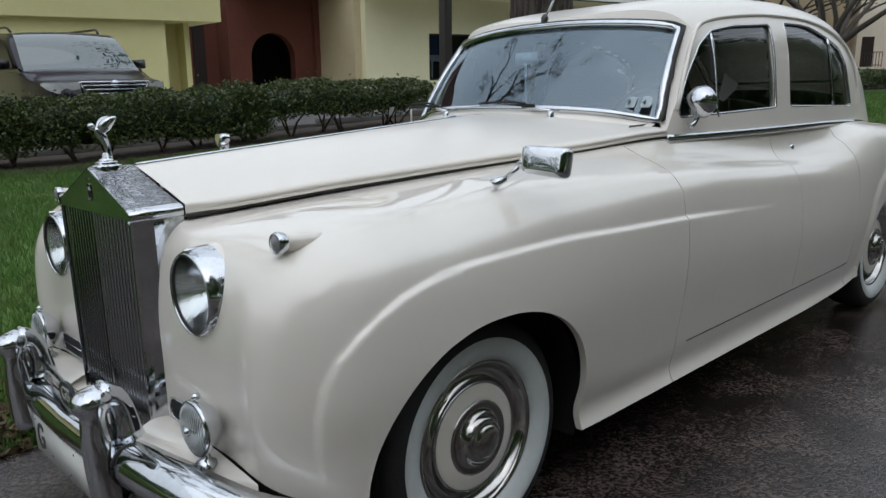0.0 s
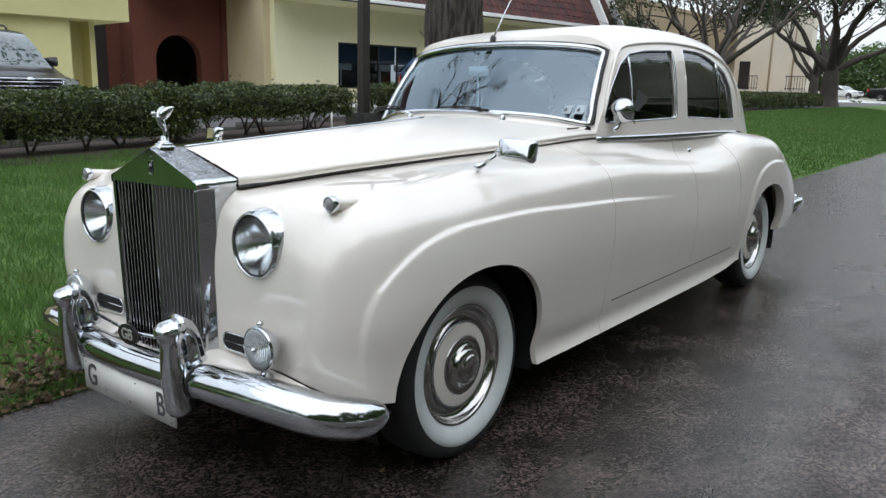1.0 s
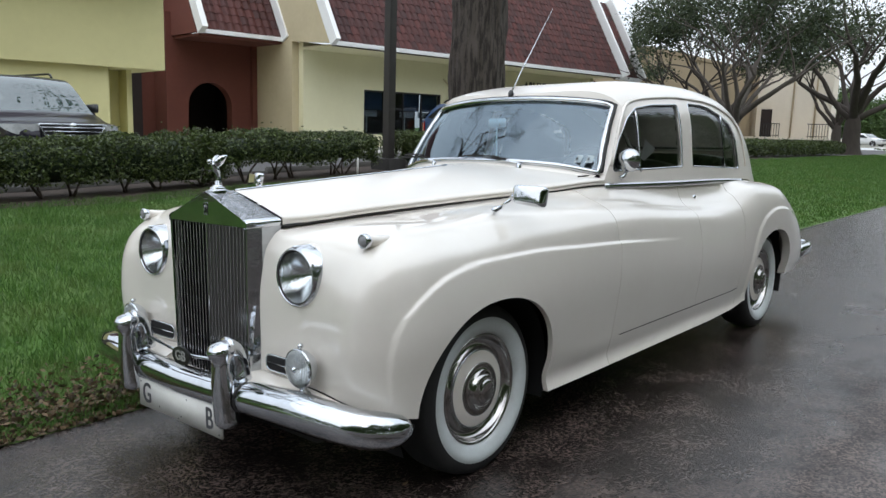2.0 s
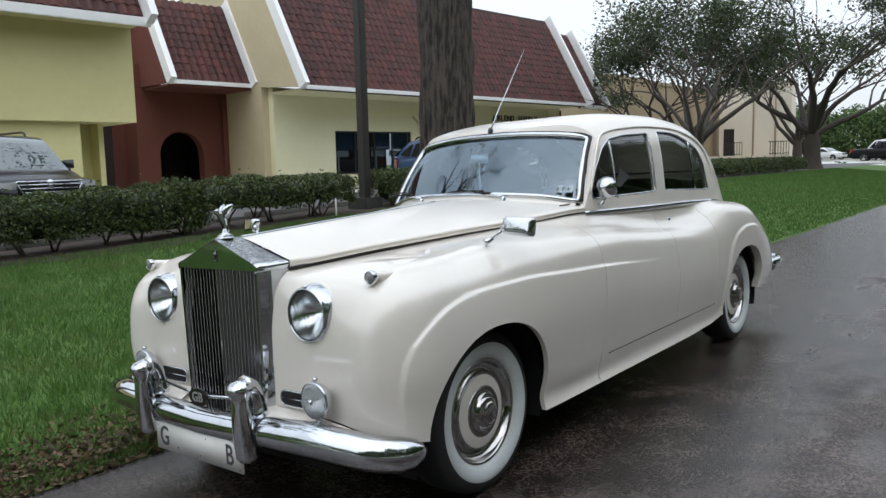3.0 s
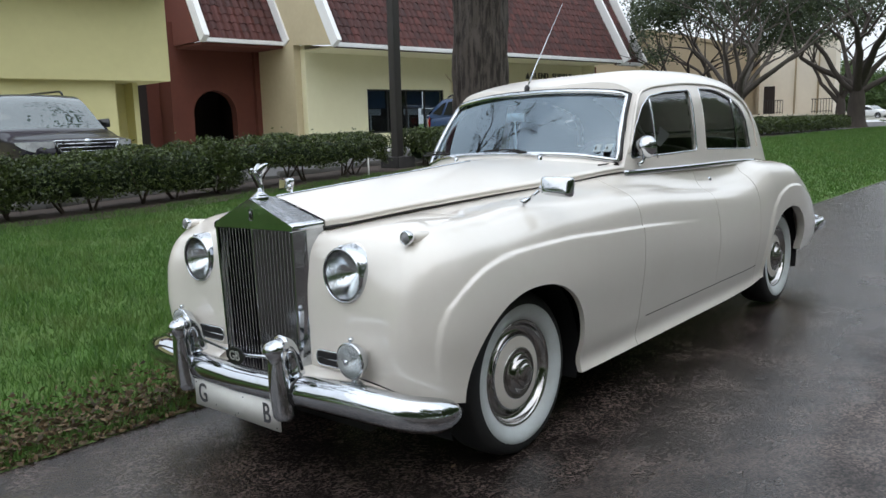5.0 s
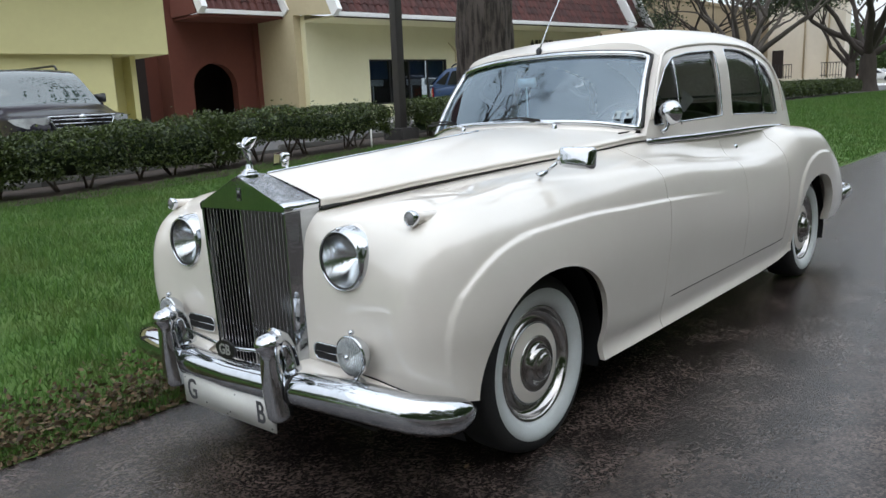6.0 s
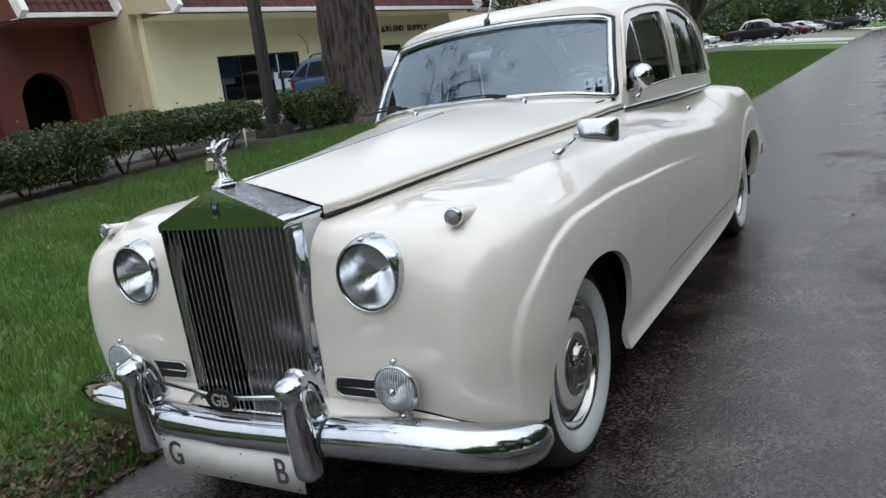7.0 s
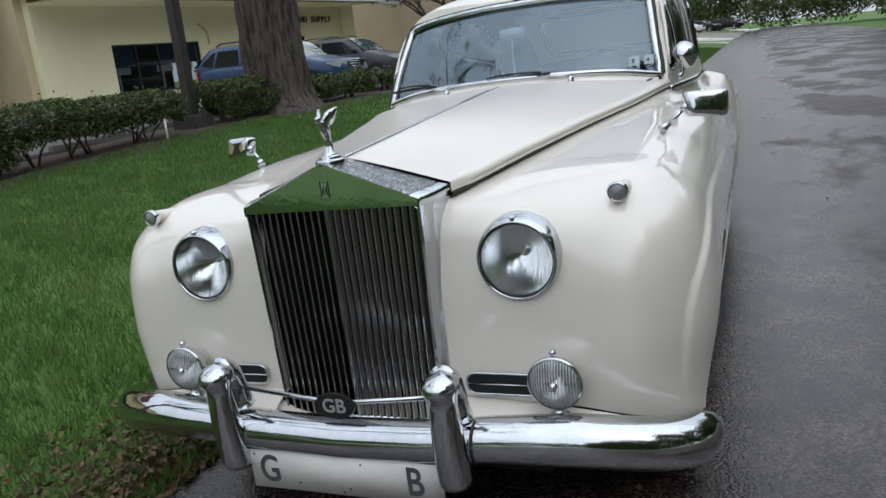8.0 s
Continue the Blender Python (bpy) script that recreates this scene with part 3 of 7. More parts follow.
# painted surround between the screen and the shell
spline_phi = PHI[::2]
for side in (1, -1):
    bm = bmesh.new()
    a = [Vector((x, -side * s, z)) for x, s, z in [cabin_point(0, a) for a in spline_phi]]
    half = [Vector((p[0], -side * abs(p[1]), p[2])) for p in [WS_B[0].lerp(WS_T[0], j / 12) for j in range(13)] + [WS_T[i] for i in range(1, 21)]]
    half = spline(half, 41)
    grid(bm, [[p.lerp(q, t) for p, q in zip(a, half)] for t in (0, 0.5, 1)])
    part("screen_pillar", bm, M_PAINT_WET, car)
bm = bmesh.new()
rows = []
for i in range(41):
    b = WS_B[i]
    f = abs(b[1]) / 0.655
    x, s, z = bonnet_point(1.0, min(f, 1.0))
    rows.append([(x - 0.03, b[1], z - 0.004), (b[0], b[1], b[2])])
grid(bm, rows)
part("scuttle", bm, M_PAINT_WET, car)
# tail: boot lid and rear screen are closed by one skin
bm = bmesh.new()
rows = []
for x in span(3.3, 4.14, 0.04):
    s, z = LINE_S[0](x), LINE_Z[0](x)
    rows.append([(x, s * y, z + 0.07 * (1 - y * y)) for y in span(-1, 1, 0.1)])
grid(bm, rows)
part("boot_lid", bm, M_PAINT_WET, car, "sloping ivory boot lid")

# floor pan, inner arches and cabin inside
bm = bmesh.new()
box(bm, (-0.56, -0.50, 0.19), (4.0, 0.50, 0.40), 0.02)
box(bm, (0.46, -0.78, 0.20), (2.6, 0.78, 0.36), 0.02)
box(bm, (-0.55, -0.26, 0.40), (1.0, 0.26, 0.90), 0.02)
box(bm, (0.45, -0.74, 0.30), (0.52, 0.74, 0.90), 0.01)
box(bm, (2.55, -0.74, 0.30), (2.60, 0.74, 0.88), 0.01)
box(bm, (3.62, -0.74, 0.38), (3.66, 0.74, 0.80), 0.01)
part("underbody", bm, M_DARK_STEEL, car, "dark underbody")
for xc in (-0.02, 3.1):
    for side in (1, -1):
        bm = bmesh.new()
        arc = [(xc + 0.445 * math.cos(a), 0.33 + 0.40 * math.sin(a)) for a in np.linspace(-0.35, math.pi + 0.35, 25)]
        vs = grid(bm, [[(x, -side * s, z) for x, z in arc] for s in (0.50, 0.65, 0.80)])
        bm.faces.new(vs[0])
        # the housing's near-black colour carries the shade above the tyre
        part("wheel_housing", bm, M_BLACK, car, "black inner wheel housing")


def seat(name, x, deep, w, tall):
    bm = bmesh.new()
    box(bm, (x - deep, -w, 0.42), (x, w, 0.72), 0.06)
    rows = []
    for t in span(0, 1, 0.1):
        z = 0.62 + (tall - 0.62) * t
        xx = x + 0.05 + 0.13 * t
        k = 1 - 0.12 * t ** 3
        rows.append([(xx + dx, y * w * k, z - 0.05 * abs(y) ** 4 * t) for dx, y in [(0, v / 8 - 1) for v in range(17)] + [(0.14, 1 - v / 8) for v in range(17)]])
    vs = grid(bm, rows, True)
    bm.faces.new(vs[-1])
    part(name, bm, M_LEATHER, car, "dark leather bench seat")


seat("front_seat", 2.0, 0.5, 0.60, 1.16)
seat("rear_seat", 2.95, 0.5, 0.60, 1.18)
bm = bmesh.new()
box(bm, (1.10, -0.62, 0.80), (1.26, 0.62, 1.075), 0.04)
part("dashboard", bm, M_WOOD, car, "polished walnut dashboard")
bm = bmesh.new()
wheel_m = Matrix.Translation((1.50, -0.33, 1.04)) @ Euler((0, radians(-62), 0)).to_matrix().to_4x4()
tube(bm, [wheel_m @ Vector((0.205 * math.cos(a), 0.205 * math.sin(a), 0)) for a in np.linspace(0, 2 * math.pi, 41)], 0.011, 8, caps=False)
for a in (0.6, 2.54, 4.71):
    tube(bm, [wheel_m @ Vector((r * math.cos(a), r * math.sin(a), -0.02)) for r in (0.02, 0.20)], 0.008, 6)
tube(bm, [wheel_m @ Vector((0, 0, 0.0)), wheel_m @ Vector((0, 0, -0.4))], 0.022, 8)
part("steering_wheel", bm, M_DARKPAINT, car, "thin black steering wheel")

# wheels
def make_wheel(x, side, z=0.352):
    w = new("wheel")
    w.parent = car
    w.matrix_local = Matrix.Translation((x, -side * 0.70, z)) @ Euler((radians(90 * side), 0, 0)).to_matrix().to_4x4()
    w["label"] = "wheel with whitewall tyre and chrome hub cap"

    def settle(bm):
        """Flatten the tyre where it stands on the road."""
        for v in bm.verts:
            if z + side * v.co.y < 0.003:
                v.co.y = side * (0.003 - z)
                v.co.z *= 1.06

    bm = bmesh.new()
    lathe(bm, [(0.20, -0.09), (0.24, -0.105), (0.295, -0.10), (0.318, -0.085), (0.328, -0.06), (0.331, -0.02), (0.331, 0.02), (0.328, 0.06), (0.321, 0.080), (0.311, 0.091), (0.298, 0.098), (0.288, 0.101), (0.276, 0.102)], 64)
    settle(bm)
    part("tyre", bm, M_RUBBER, w, "black tyre")
    bm = bmesh.new()
    lathe(bm, [(0.2785, 0.1015), (0.273, 0.1045), (0.260, 0.106), (0.245, 0.103), (0.228, 0.094), (0.215, 0.085), (0.211, 0.06)], 64)
    settle(bm)
    part("whitewall", bm, M_WHITEWALL, w, "broad white sidewall band, slightly soiled")
    bm = bmesh.new()
    lathe(bm, [(0.213, 0.05), (0.2155, 0.078), (0.211, 0.084), (0.205, 0.084), (0.199, 0.075), (0.195, 0.058), (0.175, 0.045), (0.158, 0.052), (0.152, 0.06)], 64)
    part("rim", bm, M_WHEEL_STEEL, w, "dull steel wheel trim ring")
    bm = bmesh.new()
    lathe(bm, [(0.152, 0.05), (0.151, 0.066), (0.146, 0.071), (0.138, 0.073), (0.112, 0.080), (0.104, 0.081), (0.10, 0.078)], 64)
    part("hub_ring", bm, M_PAINT, w, "ivory painted ring")
    bm = bmesh.new()
    lathe(bm, [(0.154, 0.062), (0.1535, 0.070), (0.149, 0.0725), (0.1465, 0.071)], 64)
    part("trim_ring", bm, M_CHROME, w)
    bm = bmesh.new()
    lathe(bm, [(0.104, 0.07), (0.103, 0.083), (0.097, 0.085), (0.088, 0.080), (0.075, 0.084), (0.066, 0.095), (0.062, 0.104), (0.05, 0.112), (0.046, 0.110), (0.044, 0.118), (0.03, 0.122), (0.0, 0.123)], 48)
    part("hub_cap", bm, M_WHEEL_STEEL, w, "dull domed hub cap")
    bm = bmesh.new()
    lathe(bm, [(0.21, -0.06), (0.0, -0.06)], 32)
    lathe(bm, [(0.20, 0.04), (0.0, 0.04)], 32)
    part("brake_drum", bm, M_DARK_STEEL, w)


for x, z in ((0.0, 0.322), (3.124, 0.330)):
    for side in (1, -1):
        make_wheel(x, side, z)

# ---- the car's front: grille, lamps, bumper, trim ----
M_RIB = mat("glass_flute", (0.62, 0.64, 0.64), 0.1, tint=(0.45, 0.47, 0.47), scale=60, coat=0.6)
M_ICE = mat("pale_blue_plastic", (0.72, 0.88, 0.93), 0.3, tint=(0.65, 0.8, 0.86), scale=12)
grille = new("radiator_grille")
grille.parent = car
grille["label"] = "tall chrome radiator grille with upright vanes and a pointed top"
GX, GB = -0.65, -0.528


def shell_ring(x, w, wb, ztop, zc, zb):
    return [(x, wb, zb), (x, w, zc), (x, 0, ztop), (x, -w, zc), (x, -wb, zb)]


bm = bmesh.new()
rings = [shell_ring(GB, 0.283, 0.278, 1.062, 0.973, 0.40), shell_ring(-0.60, 0.271, 0.262, 1.066, 0.970, 0.365), shell_ring(-0.645, 0.253, 0.239, 1.066, 0.967, 0.362), shell_ring(GX, 0.250, 0.236, 1.063, 0.964, 0.362), shell_ring(GX, 0.2465, 0.2330, 1.055, 0.958, 0.365), shell_ring(-0.643, 0.2460, 0.2325, 1.05, 0.955, 0.365)]
grid(bm, [r[0:2] for r in rings])
part("grille_side", bm, M_CHROME, grille, "chrome cheek of the grille", smooth=False)
bm = bmesh.new()
grid(bm, [r[3:5] for r in rings])
part("grille_side", bm, M_CHROME, grille, "chrome cheek of the grille", smooth=False)
bm = bmesh.new()
grid(bm, [r[1:4] for r in rings[:4]])
part("grille_top", bm, M_CHROME_WET, grille, "chrome grille top beaded with rain", smooth=False)
bm = bmesh.new()
face = [(GX + 0.001, 0.2495, 0.9645), (GX + 0.001, 0.02, 1.058), (GX + 0.001, -0.02, 1.058), (GX + 0.001, -0.2495, 0.9645), (GX + 0.001, -0.246, 0.946), (GX + 0.001, 0.246, 0.946)]
bm.faces.new([bm.verts.new(p) for p in face])
g = bmesh.ops.extrude_face_region(bm, geom=bm.faces[:])
for v in g["geom"]:
    if isinstance(v, bmesh.types.BMVert):
        v.co.x += 0.03
part("grille_header", bm, M_CHROME, grille, "polished pediment that mirrors the lawn", smooth=False)
# black board gives the depth behind the vanes its shade
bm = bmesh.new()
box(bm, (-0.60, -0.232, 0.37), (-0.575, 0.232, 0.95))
part("grille_backing", bm, M_BLACK, grille, "black board standing for the shade behind the vanes")
bm = bmesh.new()
box(bm, (GX, -0.236, 0.355), (-0.60, 0.236, 0.375), 0.004)
part("grille_foot", bm, M_CHROME, grille)
NV = 23
for i in range(NV):
    f = (i + 0.5) / NV * 2 - 1
    top, bot = f * 0.243, f * 0.230
    sg = 1 if f > 0 else -1
    bm = bmesh.new()
    rows = []
    for t in (0, 1):
        y, z = bot + (top - bot) * t, 0.372 + (0.948 - 0.372) * t
        a = radians(48) * sg
        w, k = 0.0105, 0.0022
        sect = [(-w, -k * 0.3), (-w * 0.7, -k), (w, -k), (w, k), (-w * 0.7, k), (-w, k * 0.3)]
        rows.append([(-0.637 + dx * math.cos(a) - dy * math.sin(a), y + dx * math.sin(a) + dy * math.cos(a), z) for dx, dy in sect])
    vs = grid(bm, rows, True)
    flat = len(bm.faces)
    tube(bm, [rows[0][0], rows[1][0]], 0.0019, 6)
    for face in list(bm.faces)[flat:]:
        face.material_index = 1
    vane = part("vane", bm, M_VANE, grille, smooth=False)
    vane.data.materials.append(M_VANE_EDGE)
# emblem plate as a plain shape
EMBLEM = smooth_loop([(-0.011, 0.978), (0.011, 0.978), (0.011, 1.022), (-0.011, 1.022)], 0.004, 3)
bm = bmesh.new()
tube(bm, [(GX - 0.0005, p[0], p[1]) for p in EMBLEM + EMBLEM[:1]], 0.0013, 5, caps=False)
for y in (-0.0045, 0.0045):
    tube(bm, [(GX - 0.0005, y, 0.986), (GX - 0.0005, y, 1.014)], 0.0017, 5)
tube(bm, [(GX - 0.0005, -0.012, 1.036), (GX - 0.0005, 0.012, 1.036)], 0.0009, 5)
part("emblem", bm, M_VANE, grille, "small upright emblem in thin relief")
# plain folded edge along each side of the grille's top
for side in (1, -1):
    bm = bmesh.new()
    edge = [(GX - 0.002, 0.2515, 0.9625), (-0.645, 0.2545, 0.966), (-0.60, 0.2725, 0.9685), (GB, 0.2835, 0.9715)]
    grid(bm, [[(x, side * (w + dw), z + dz) for dw, dz in ((-0.02, 0.0085), (-0.004, 0.0035), (0.0022, -0.001), (0.003, -0.010), (0.0022, -0.021), (-0.004, -0.0235), (-0.012, -0.020))] for x, w, z in edge])
    part("cap_edge", bm, M_CHROME, grille, "plain chrome edge under the grille top")

# ornament on the grille: one plain winged shape on a stepped base
bm = bmesh.new()
OR = Matrix.Translation((-0.597, 0, 1.063)) @ Matrix.Diagonal((0.88, 0.88, 0.92, 1))
lathe(bm, [(0.044, -0.012), (0.044, 0.003), (0.043, 0.005), (0.034, 0.006), (0.033, 0.008), (0.033, 0.013), (0.032, 0.015), (0.022, 0.016), (0.021, 0.018), (0.021, 0.022), (0.012, 0.024), (0.009, 0.04), (0.0, 0.041)], 24, OR)
tube(bm, [OR @ Vector(p) for p in spline([(0.010, 0, 0.02), (0.008, 0.001, 0.05), (0.0, 0, 0.078), (-0.013, 0, 0.100), (-0.024, 0, 0.112)], 12)], [0.008, 0.0095, 0.0095, 0.0085, 0.008, 0.009, 0.011, 0.0125, 0.013, 0.011, 0.009, 0.006], 10)
tube(bm, [OR @ Vector(p) for p in ((-0.026, 0, 0.113), (-0.034, 0, 0.118), (-0.042, 0, 0.121))], [0.007, 0.0095, 0.005], 10)
for sg in (1, -1):
    wing = spline([(-0.014, 0.005 * sg, 0.098), (-0.004, 0.013 * sg, 0.112), (0.012, 0.022 * sg, 0.128), (0.032, 0.029 * sg, 0.142)], 9)
    tube(bm, [OR @ p for p in wing], [0.007, 0.011, 0.0145, 0.016, 0.0155, 0.0135, 0.0105, 0.007, 0.002], 8, squash=(0.42, 1.0))
part("bonnet_ornament", bm, M_CHROME, car, "chrome winged ornament on a round base")


def along_x(x, s, z, tip=0.0, yaw=0.0):
    """A frame whose z axis points forward from the car."""
    return Matrix.Translation((x, -s, z)) @ Euler((0, radians(-90 + tip), radians(yaw))).to_matrix().to_4x4()


for side in (1, -1):
    # headlamp: painted pod, chrome bezel with a peak, reflector and lens
    lamp = new("headlamp")
    lamp.parent = car
    lamp["label"] = "round headlamp in a chrome bezel"
    H = along_x(-0.60, side * 0.468, 0.793)
    bm = bmesh.new()
    lathe(bm, [(0.118, -0.11), (0.113, -0.06), (0.107, -0.02), (0.104, -0.004)], 48, H)
    part("pod", bm, M_PAINT, lamp)
    bm = bmesh.new()
    lathe(bm, [(0.110, -0.045), (0.1095, -0.03), (0.108, -0.014), (0.104, 0.004), (0.099, 0.016), (0.095, 0.021), (0.0925, 0.020), (0.091, 0.010)], 48, H)
    part("bezel", bm, M_CHROME, lamp, "chrome lamp bezel")
    bm = bmesh.new()
    lathe(bm, [(0.0925, 0.0155), (0.0905, 0.0185), (0.0875, 0.0135)], 48, H)
    part("gasket", bm, M_SEAM, lamp)
    bm = bmesh.new()
    box(bm, (-0.0045, -0.0045, -0.012), (0.0045, 0.0045, 0.022), 0.002, H @ Matrix.Translation((0.1035, 0, 0)))
    part("clip", bm, M_CHROME, lamp, "small chrome clip on the bezel")
    bm = bmesh.new()
    lathe(bm, [(0.090 * t ** 0.5, 0.012 - 0.080 * (1 - t)) for t in span(1, 0.0005, 0.04)], 40, H)
    part("reflector", bm, M_DISH, lamp, "fluted bright reflector")
    bm = bmesh.new()
    lathe(bm, [(0.004, -0.067), (0.005, -0.060), (0.003, -0.055), (0.0, -0.054)], 16, H)
    part("bulb", bm, M_REFLECTOR, lamp)
    bm = bmesh.new()
    lathe(bm, [(0.090, 0.0135), (0.06, 0.021), (0.03, 0.0265), (0.0, 0.028)], 40, H)
    lens = part("lens", bm, M_LENS, lamp)
    lens.visible_shadow = False
    # side lamp on the wing, with a tapering tail
    marker = new("side_lamp")
    marker.parent = car
    marker["label"] = "torpedo side lamp on the wing"
    L = along_x(-0.514, side * 0.70, 0.926)
    bm = bmesh.new()
    tube(bm, [(-0.505, -side * 0.70, 0.925), (-0.46, -side * 0.702, 0.921), (-0.40, -side * 0.705, 0.919), (-0.33, -side * 0.709, 0.919), (-0.24, -side * 0.712, 0.922)], [0.0205, 0.020, 0.017, 0.012, 0.002], 16)
    part("tail", bm, M_PAINT, marker)
    bm = bmesh.new()
    lathe(bm, [(0.0215, -0.012), (0.0245, -0.004), (0.0255, 0.004), (0.0235, 0.010), (0.0205, 0.012), (0.019, 0.009)], 28, L)
    part("rim", bm, M_CHROME, marker, "chrome rim")
    bm = bmesh.new()
    lathe(bm, [(0.0205, 0.009), (0.014, 0.014), (0.0, 0.017)], 24, L)
    part("lens", bm, M_AMBER, marker, "dark ribbed lens")
    # fog lamp on a stalk
    fog = new("fog_lamp")
    fog.parent = car
    fog["label"] = "round chrome fog lamp with a ribbed lens"
    F = along_x(-0.665, side * 0.548, 0.507)
    bm = bmesh.new()
    lathe(bm, [(0.0, -0.052), (0.025, -0.048), (0.045, -0.036), (0.060, -0.016), (0.066, 0.0), (0.0675, 0.008), (0.066, 0.013), (0.0625, 0.014)], 40, F)
    part("shell", bm, M_CHROME, fog, "chrome lamp shell")
    bm = bmesh.new()
    vs = lathe(bm, [(0.0625, 0.012), (0.053, 0.0185), (0.04, 0.024), (0.02, 0.027), (0.0, 0.028)], 60, F)
    part("lens", bm, M_LENS, fog, "clear ribbed lens").visible_shadow = False
    bm = bmesh.new()
    for k in range(-9, 10):
        yy = k * 0.0066
        hh = math.sqrt(max(0.0595 ** 2 - yy * yy, 0))
        if hh > 0.012:
            tube(bm, [F @ Vector((hh * t, yy, 0.029 - 4.2 * (yy * yy + hh * hh * t * t))) for t in span(-1, 1, 0.2)], 0.0016, 5)
    part("rib", bm, M_RIB, fog, "glass flutes of the lens")
    bm = bmesh.new()
    lathe(bm, [(0.0625 * t ** 0.5, 0.012 - 0.045 * (1 - t)) for t in span(1, 0.0005, 0.05)], 40, F)
    part("reflector", bm, M_DISH, fog)
    bm = bmesh.new()
    lathe(bm, [(0.011, 0.024), (0.0105, 0.032), (0.0, 0.036)], 16, F)
    part("boss", bm, M_CHROME, fog)
    bm = bmesh.new()
    box(bm, (-0.674, -side * 0.548 - 0.0075, 0.575), (-0.655, -side * 0.548 + 0.0075, 0.589), 0.003)
    part("top_clip", bm, M_CHROME, fog)
    bm = bmesh.new()
    lathe(bm, [(0.026, 0.412), (0.024, 0.422), (0.013, 0.428), (0.011, 0.44), (0.014, 0.445)], 16, Matrix.Translation((-0.655, -side * 0.548, 0)))
    part("stalk", bm, M_CHROME, fog)
    # intake slot: chrome surround, dark inside and one bar
    slot = new("air_slot")
    slot.parent = car
    slot["label"] = "dark horn slot in a chrome surround"
    oval = [(0.305, 0.447), (0.49, 0.447), (0.49, 0.503), (0.305, 0.503)]
    lp = smooth_loop(oval, 0.027, 6)
    XS = -0.622
    bm = bmesh.new()
    tube(bm, [(XS, -side * p[0], p[1]) for p in lp + lp[:1]], 0.0032, 6, caps=False)
    part("surround", bm, M_CHROME, slot)
    # flat black face stands for the shade inside the slot
    bm = bmesh.new()
    bm.faces.new([bm.verts.new((XS - 0.001, -side * p[0], p[1])) for p in lp])
    part("opening", bm, M_BLACK, slot)
    bm = bmesh.new()
    tube(bm, [(XS - 0.003, -side * 0.307, 0.475), (XS - 0.003, -side * 0.487, 0.475)], 0.0018, 6)
    part("bar", bm, M_CHROME, slot)
    # apron under the nose
    bm = bmesh.new()
    grid(bm, [[(-0.612 - 0.113 * t * (1 - (j / 15) ** 3), -side * (0.24 + 0.46 * j / 15), 0.432 - 0.045 * t ** 2 - 0.03 * (j / 15) ** 2) for j in range(16)] for t in span(0, 1, 0.2)])
    part("apron", bm, M_PAINT, car, "ivory apron behind the bumper")

# pan between the foot of the grille and the bumper
bm = bmesh.new()
grid(bm, [[(-0.640 - 0.10 * t, 0.262 * k, 0.372 - 0.012 * t + 0.045 * abs(k) ** 6) for k in span(-1, 1, 0.1)] for t in span(0, 1, 0.25)])
part("front_pan", bm, M_PAINT, car, "ivory pan below the grille")

# bumper: one deep rolled bar with overriders, tie bar, badge and plate
bumper = new("front_bumper")
bumper.parent = car
bumper["label"] = "heavy chrome bumper, wrapped round at its ends"
BP = [(-0.48, 0.878, 0.338), (-0.55, 0.870, 0.343), (-0.61, 0.843, 0.350), (-0.665, 0.785, 0.363), (-0.705, 0.692, 0.379), (-0.735, 0.58, 0.392), (-0.752, 0.42, 0.391), (-0.76, 0.27, 0.379), (-0.764, 0.0, 0.372)]
half = spline(BP, 28)
path = half + [Vector((p[0], -p[1], p[2])) for p in half[-2::-1]]
bm = bmesh.new()
rows = []
for i, p in enumerate(path):
    d = (path[min(i + 1, len(path) - 1)] - path[max(i - 1, 0)]).normalized()
    o = Vector((d.y, -d.x, 0)) * (1 if path[0].y > 0 else -1)
    if o.x > 0 and abs(p.y) < 0.6:
        o = -o
    e = min(i, len(path) - 1 - i)
    k = max(0.12, math.sqrt(1 - (1 - min((e + 0.1) / 4, 1)) ** 2)) * (1.0 + 0.16 * min(1.0, max(0.0, (abs(p.y) - 0.3) / 0.3)))
    sect = [(-0.03, -0.052), (-0.005, -0.060), (0.02, -0.053), (0.038, -0.035), (0.046, -0.010), (0.045, 0.012), (0.036, 0.034), (0.018, 0.050), (-0.006, 0.057), (-0.03, 0.052)]
    rows.append([p + o * (a * k) + Vector((0, 0, b * k * 0.92)) for a, b in sect])
vs = grid(bm, rows, True)
bm.faces.new(vs[0])
bm.faces.new(vs[-1])
part("bumper_bar", bm, M_CHROME, bumper, "rolled chrome bar")
OVER_W = table([0, 0.2, 0.5, 0.72, 0.80, 0.88, 1.0], [0.043, 0.043, 0.040, 0.036, 0.037, 0.046, 0.043])
OVER_D = table([0, 0.3, 0.6, 0.76, 0.86, 1.0], [0.085, 0.085, 0.07, 0.06, 0.095, 0.10])
OVER_X = table([0, 0.6, 0.76, 0.87, 1.0], [0.0, 0.0, 0.0, 0.022, 0.018])
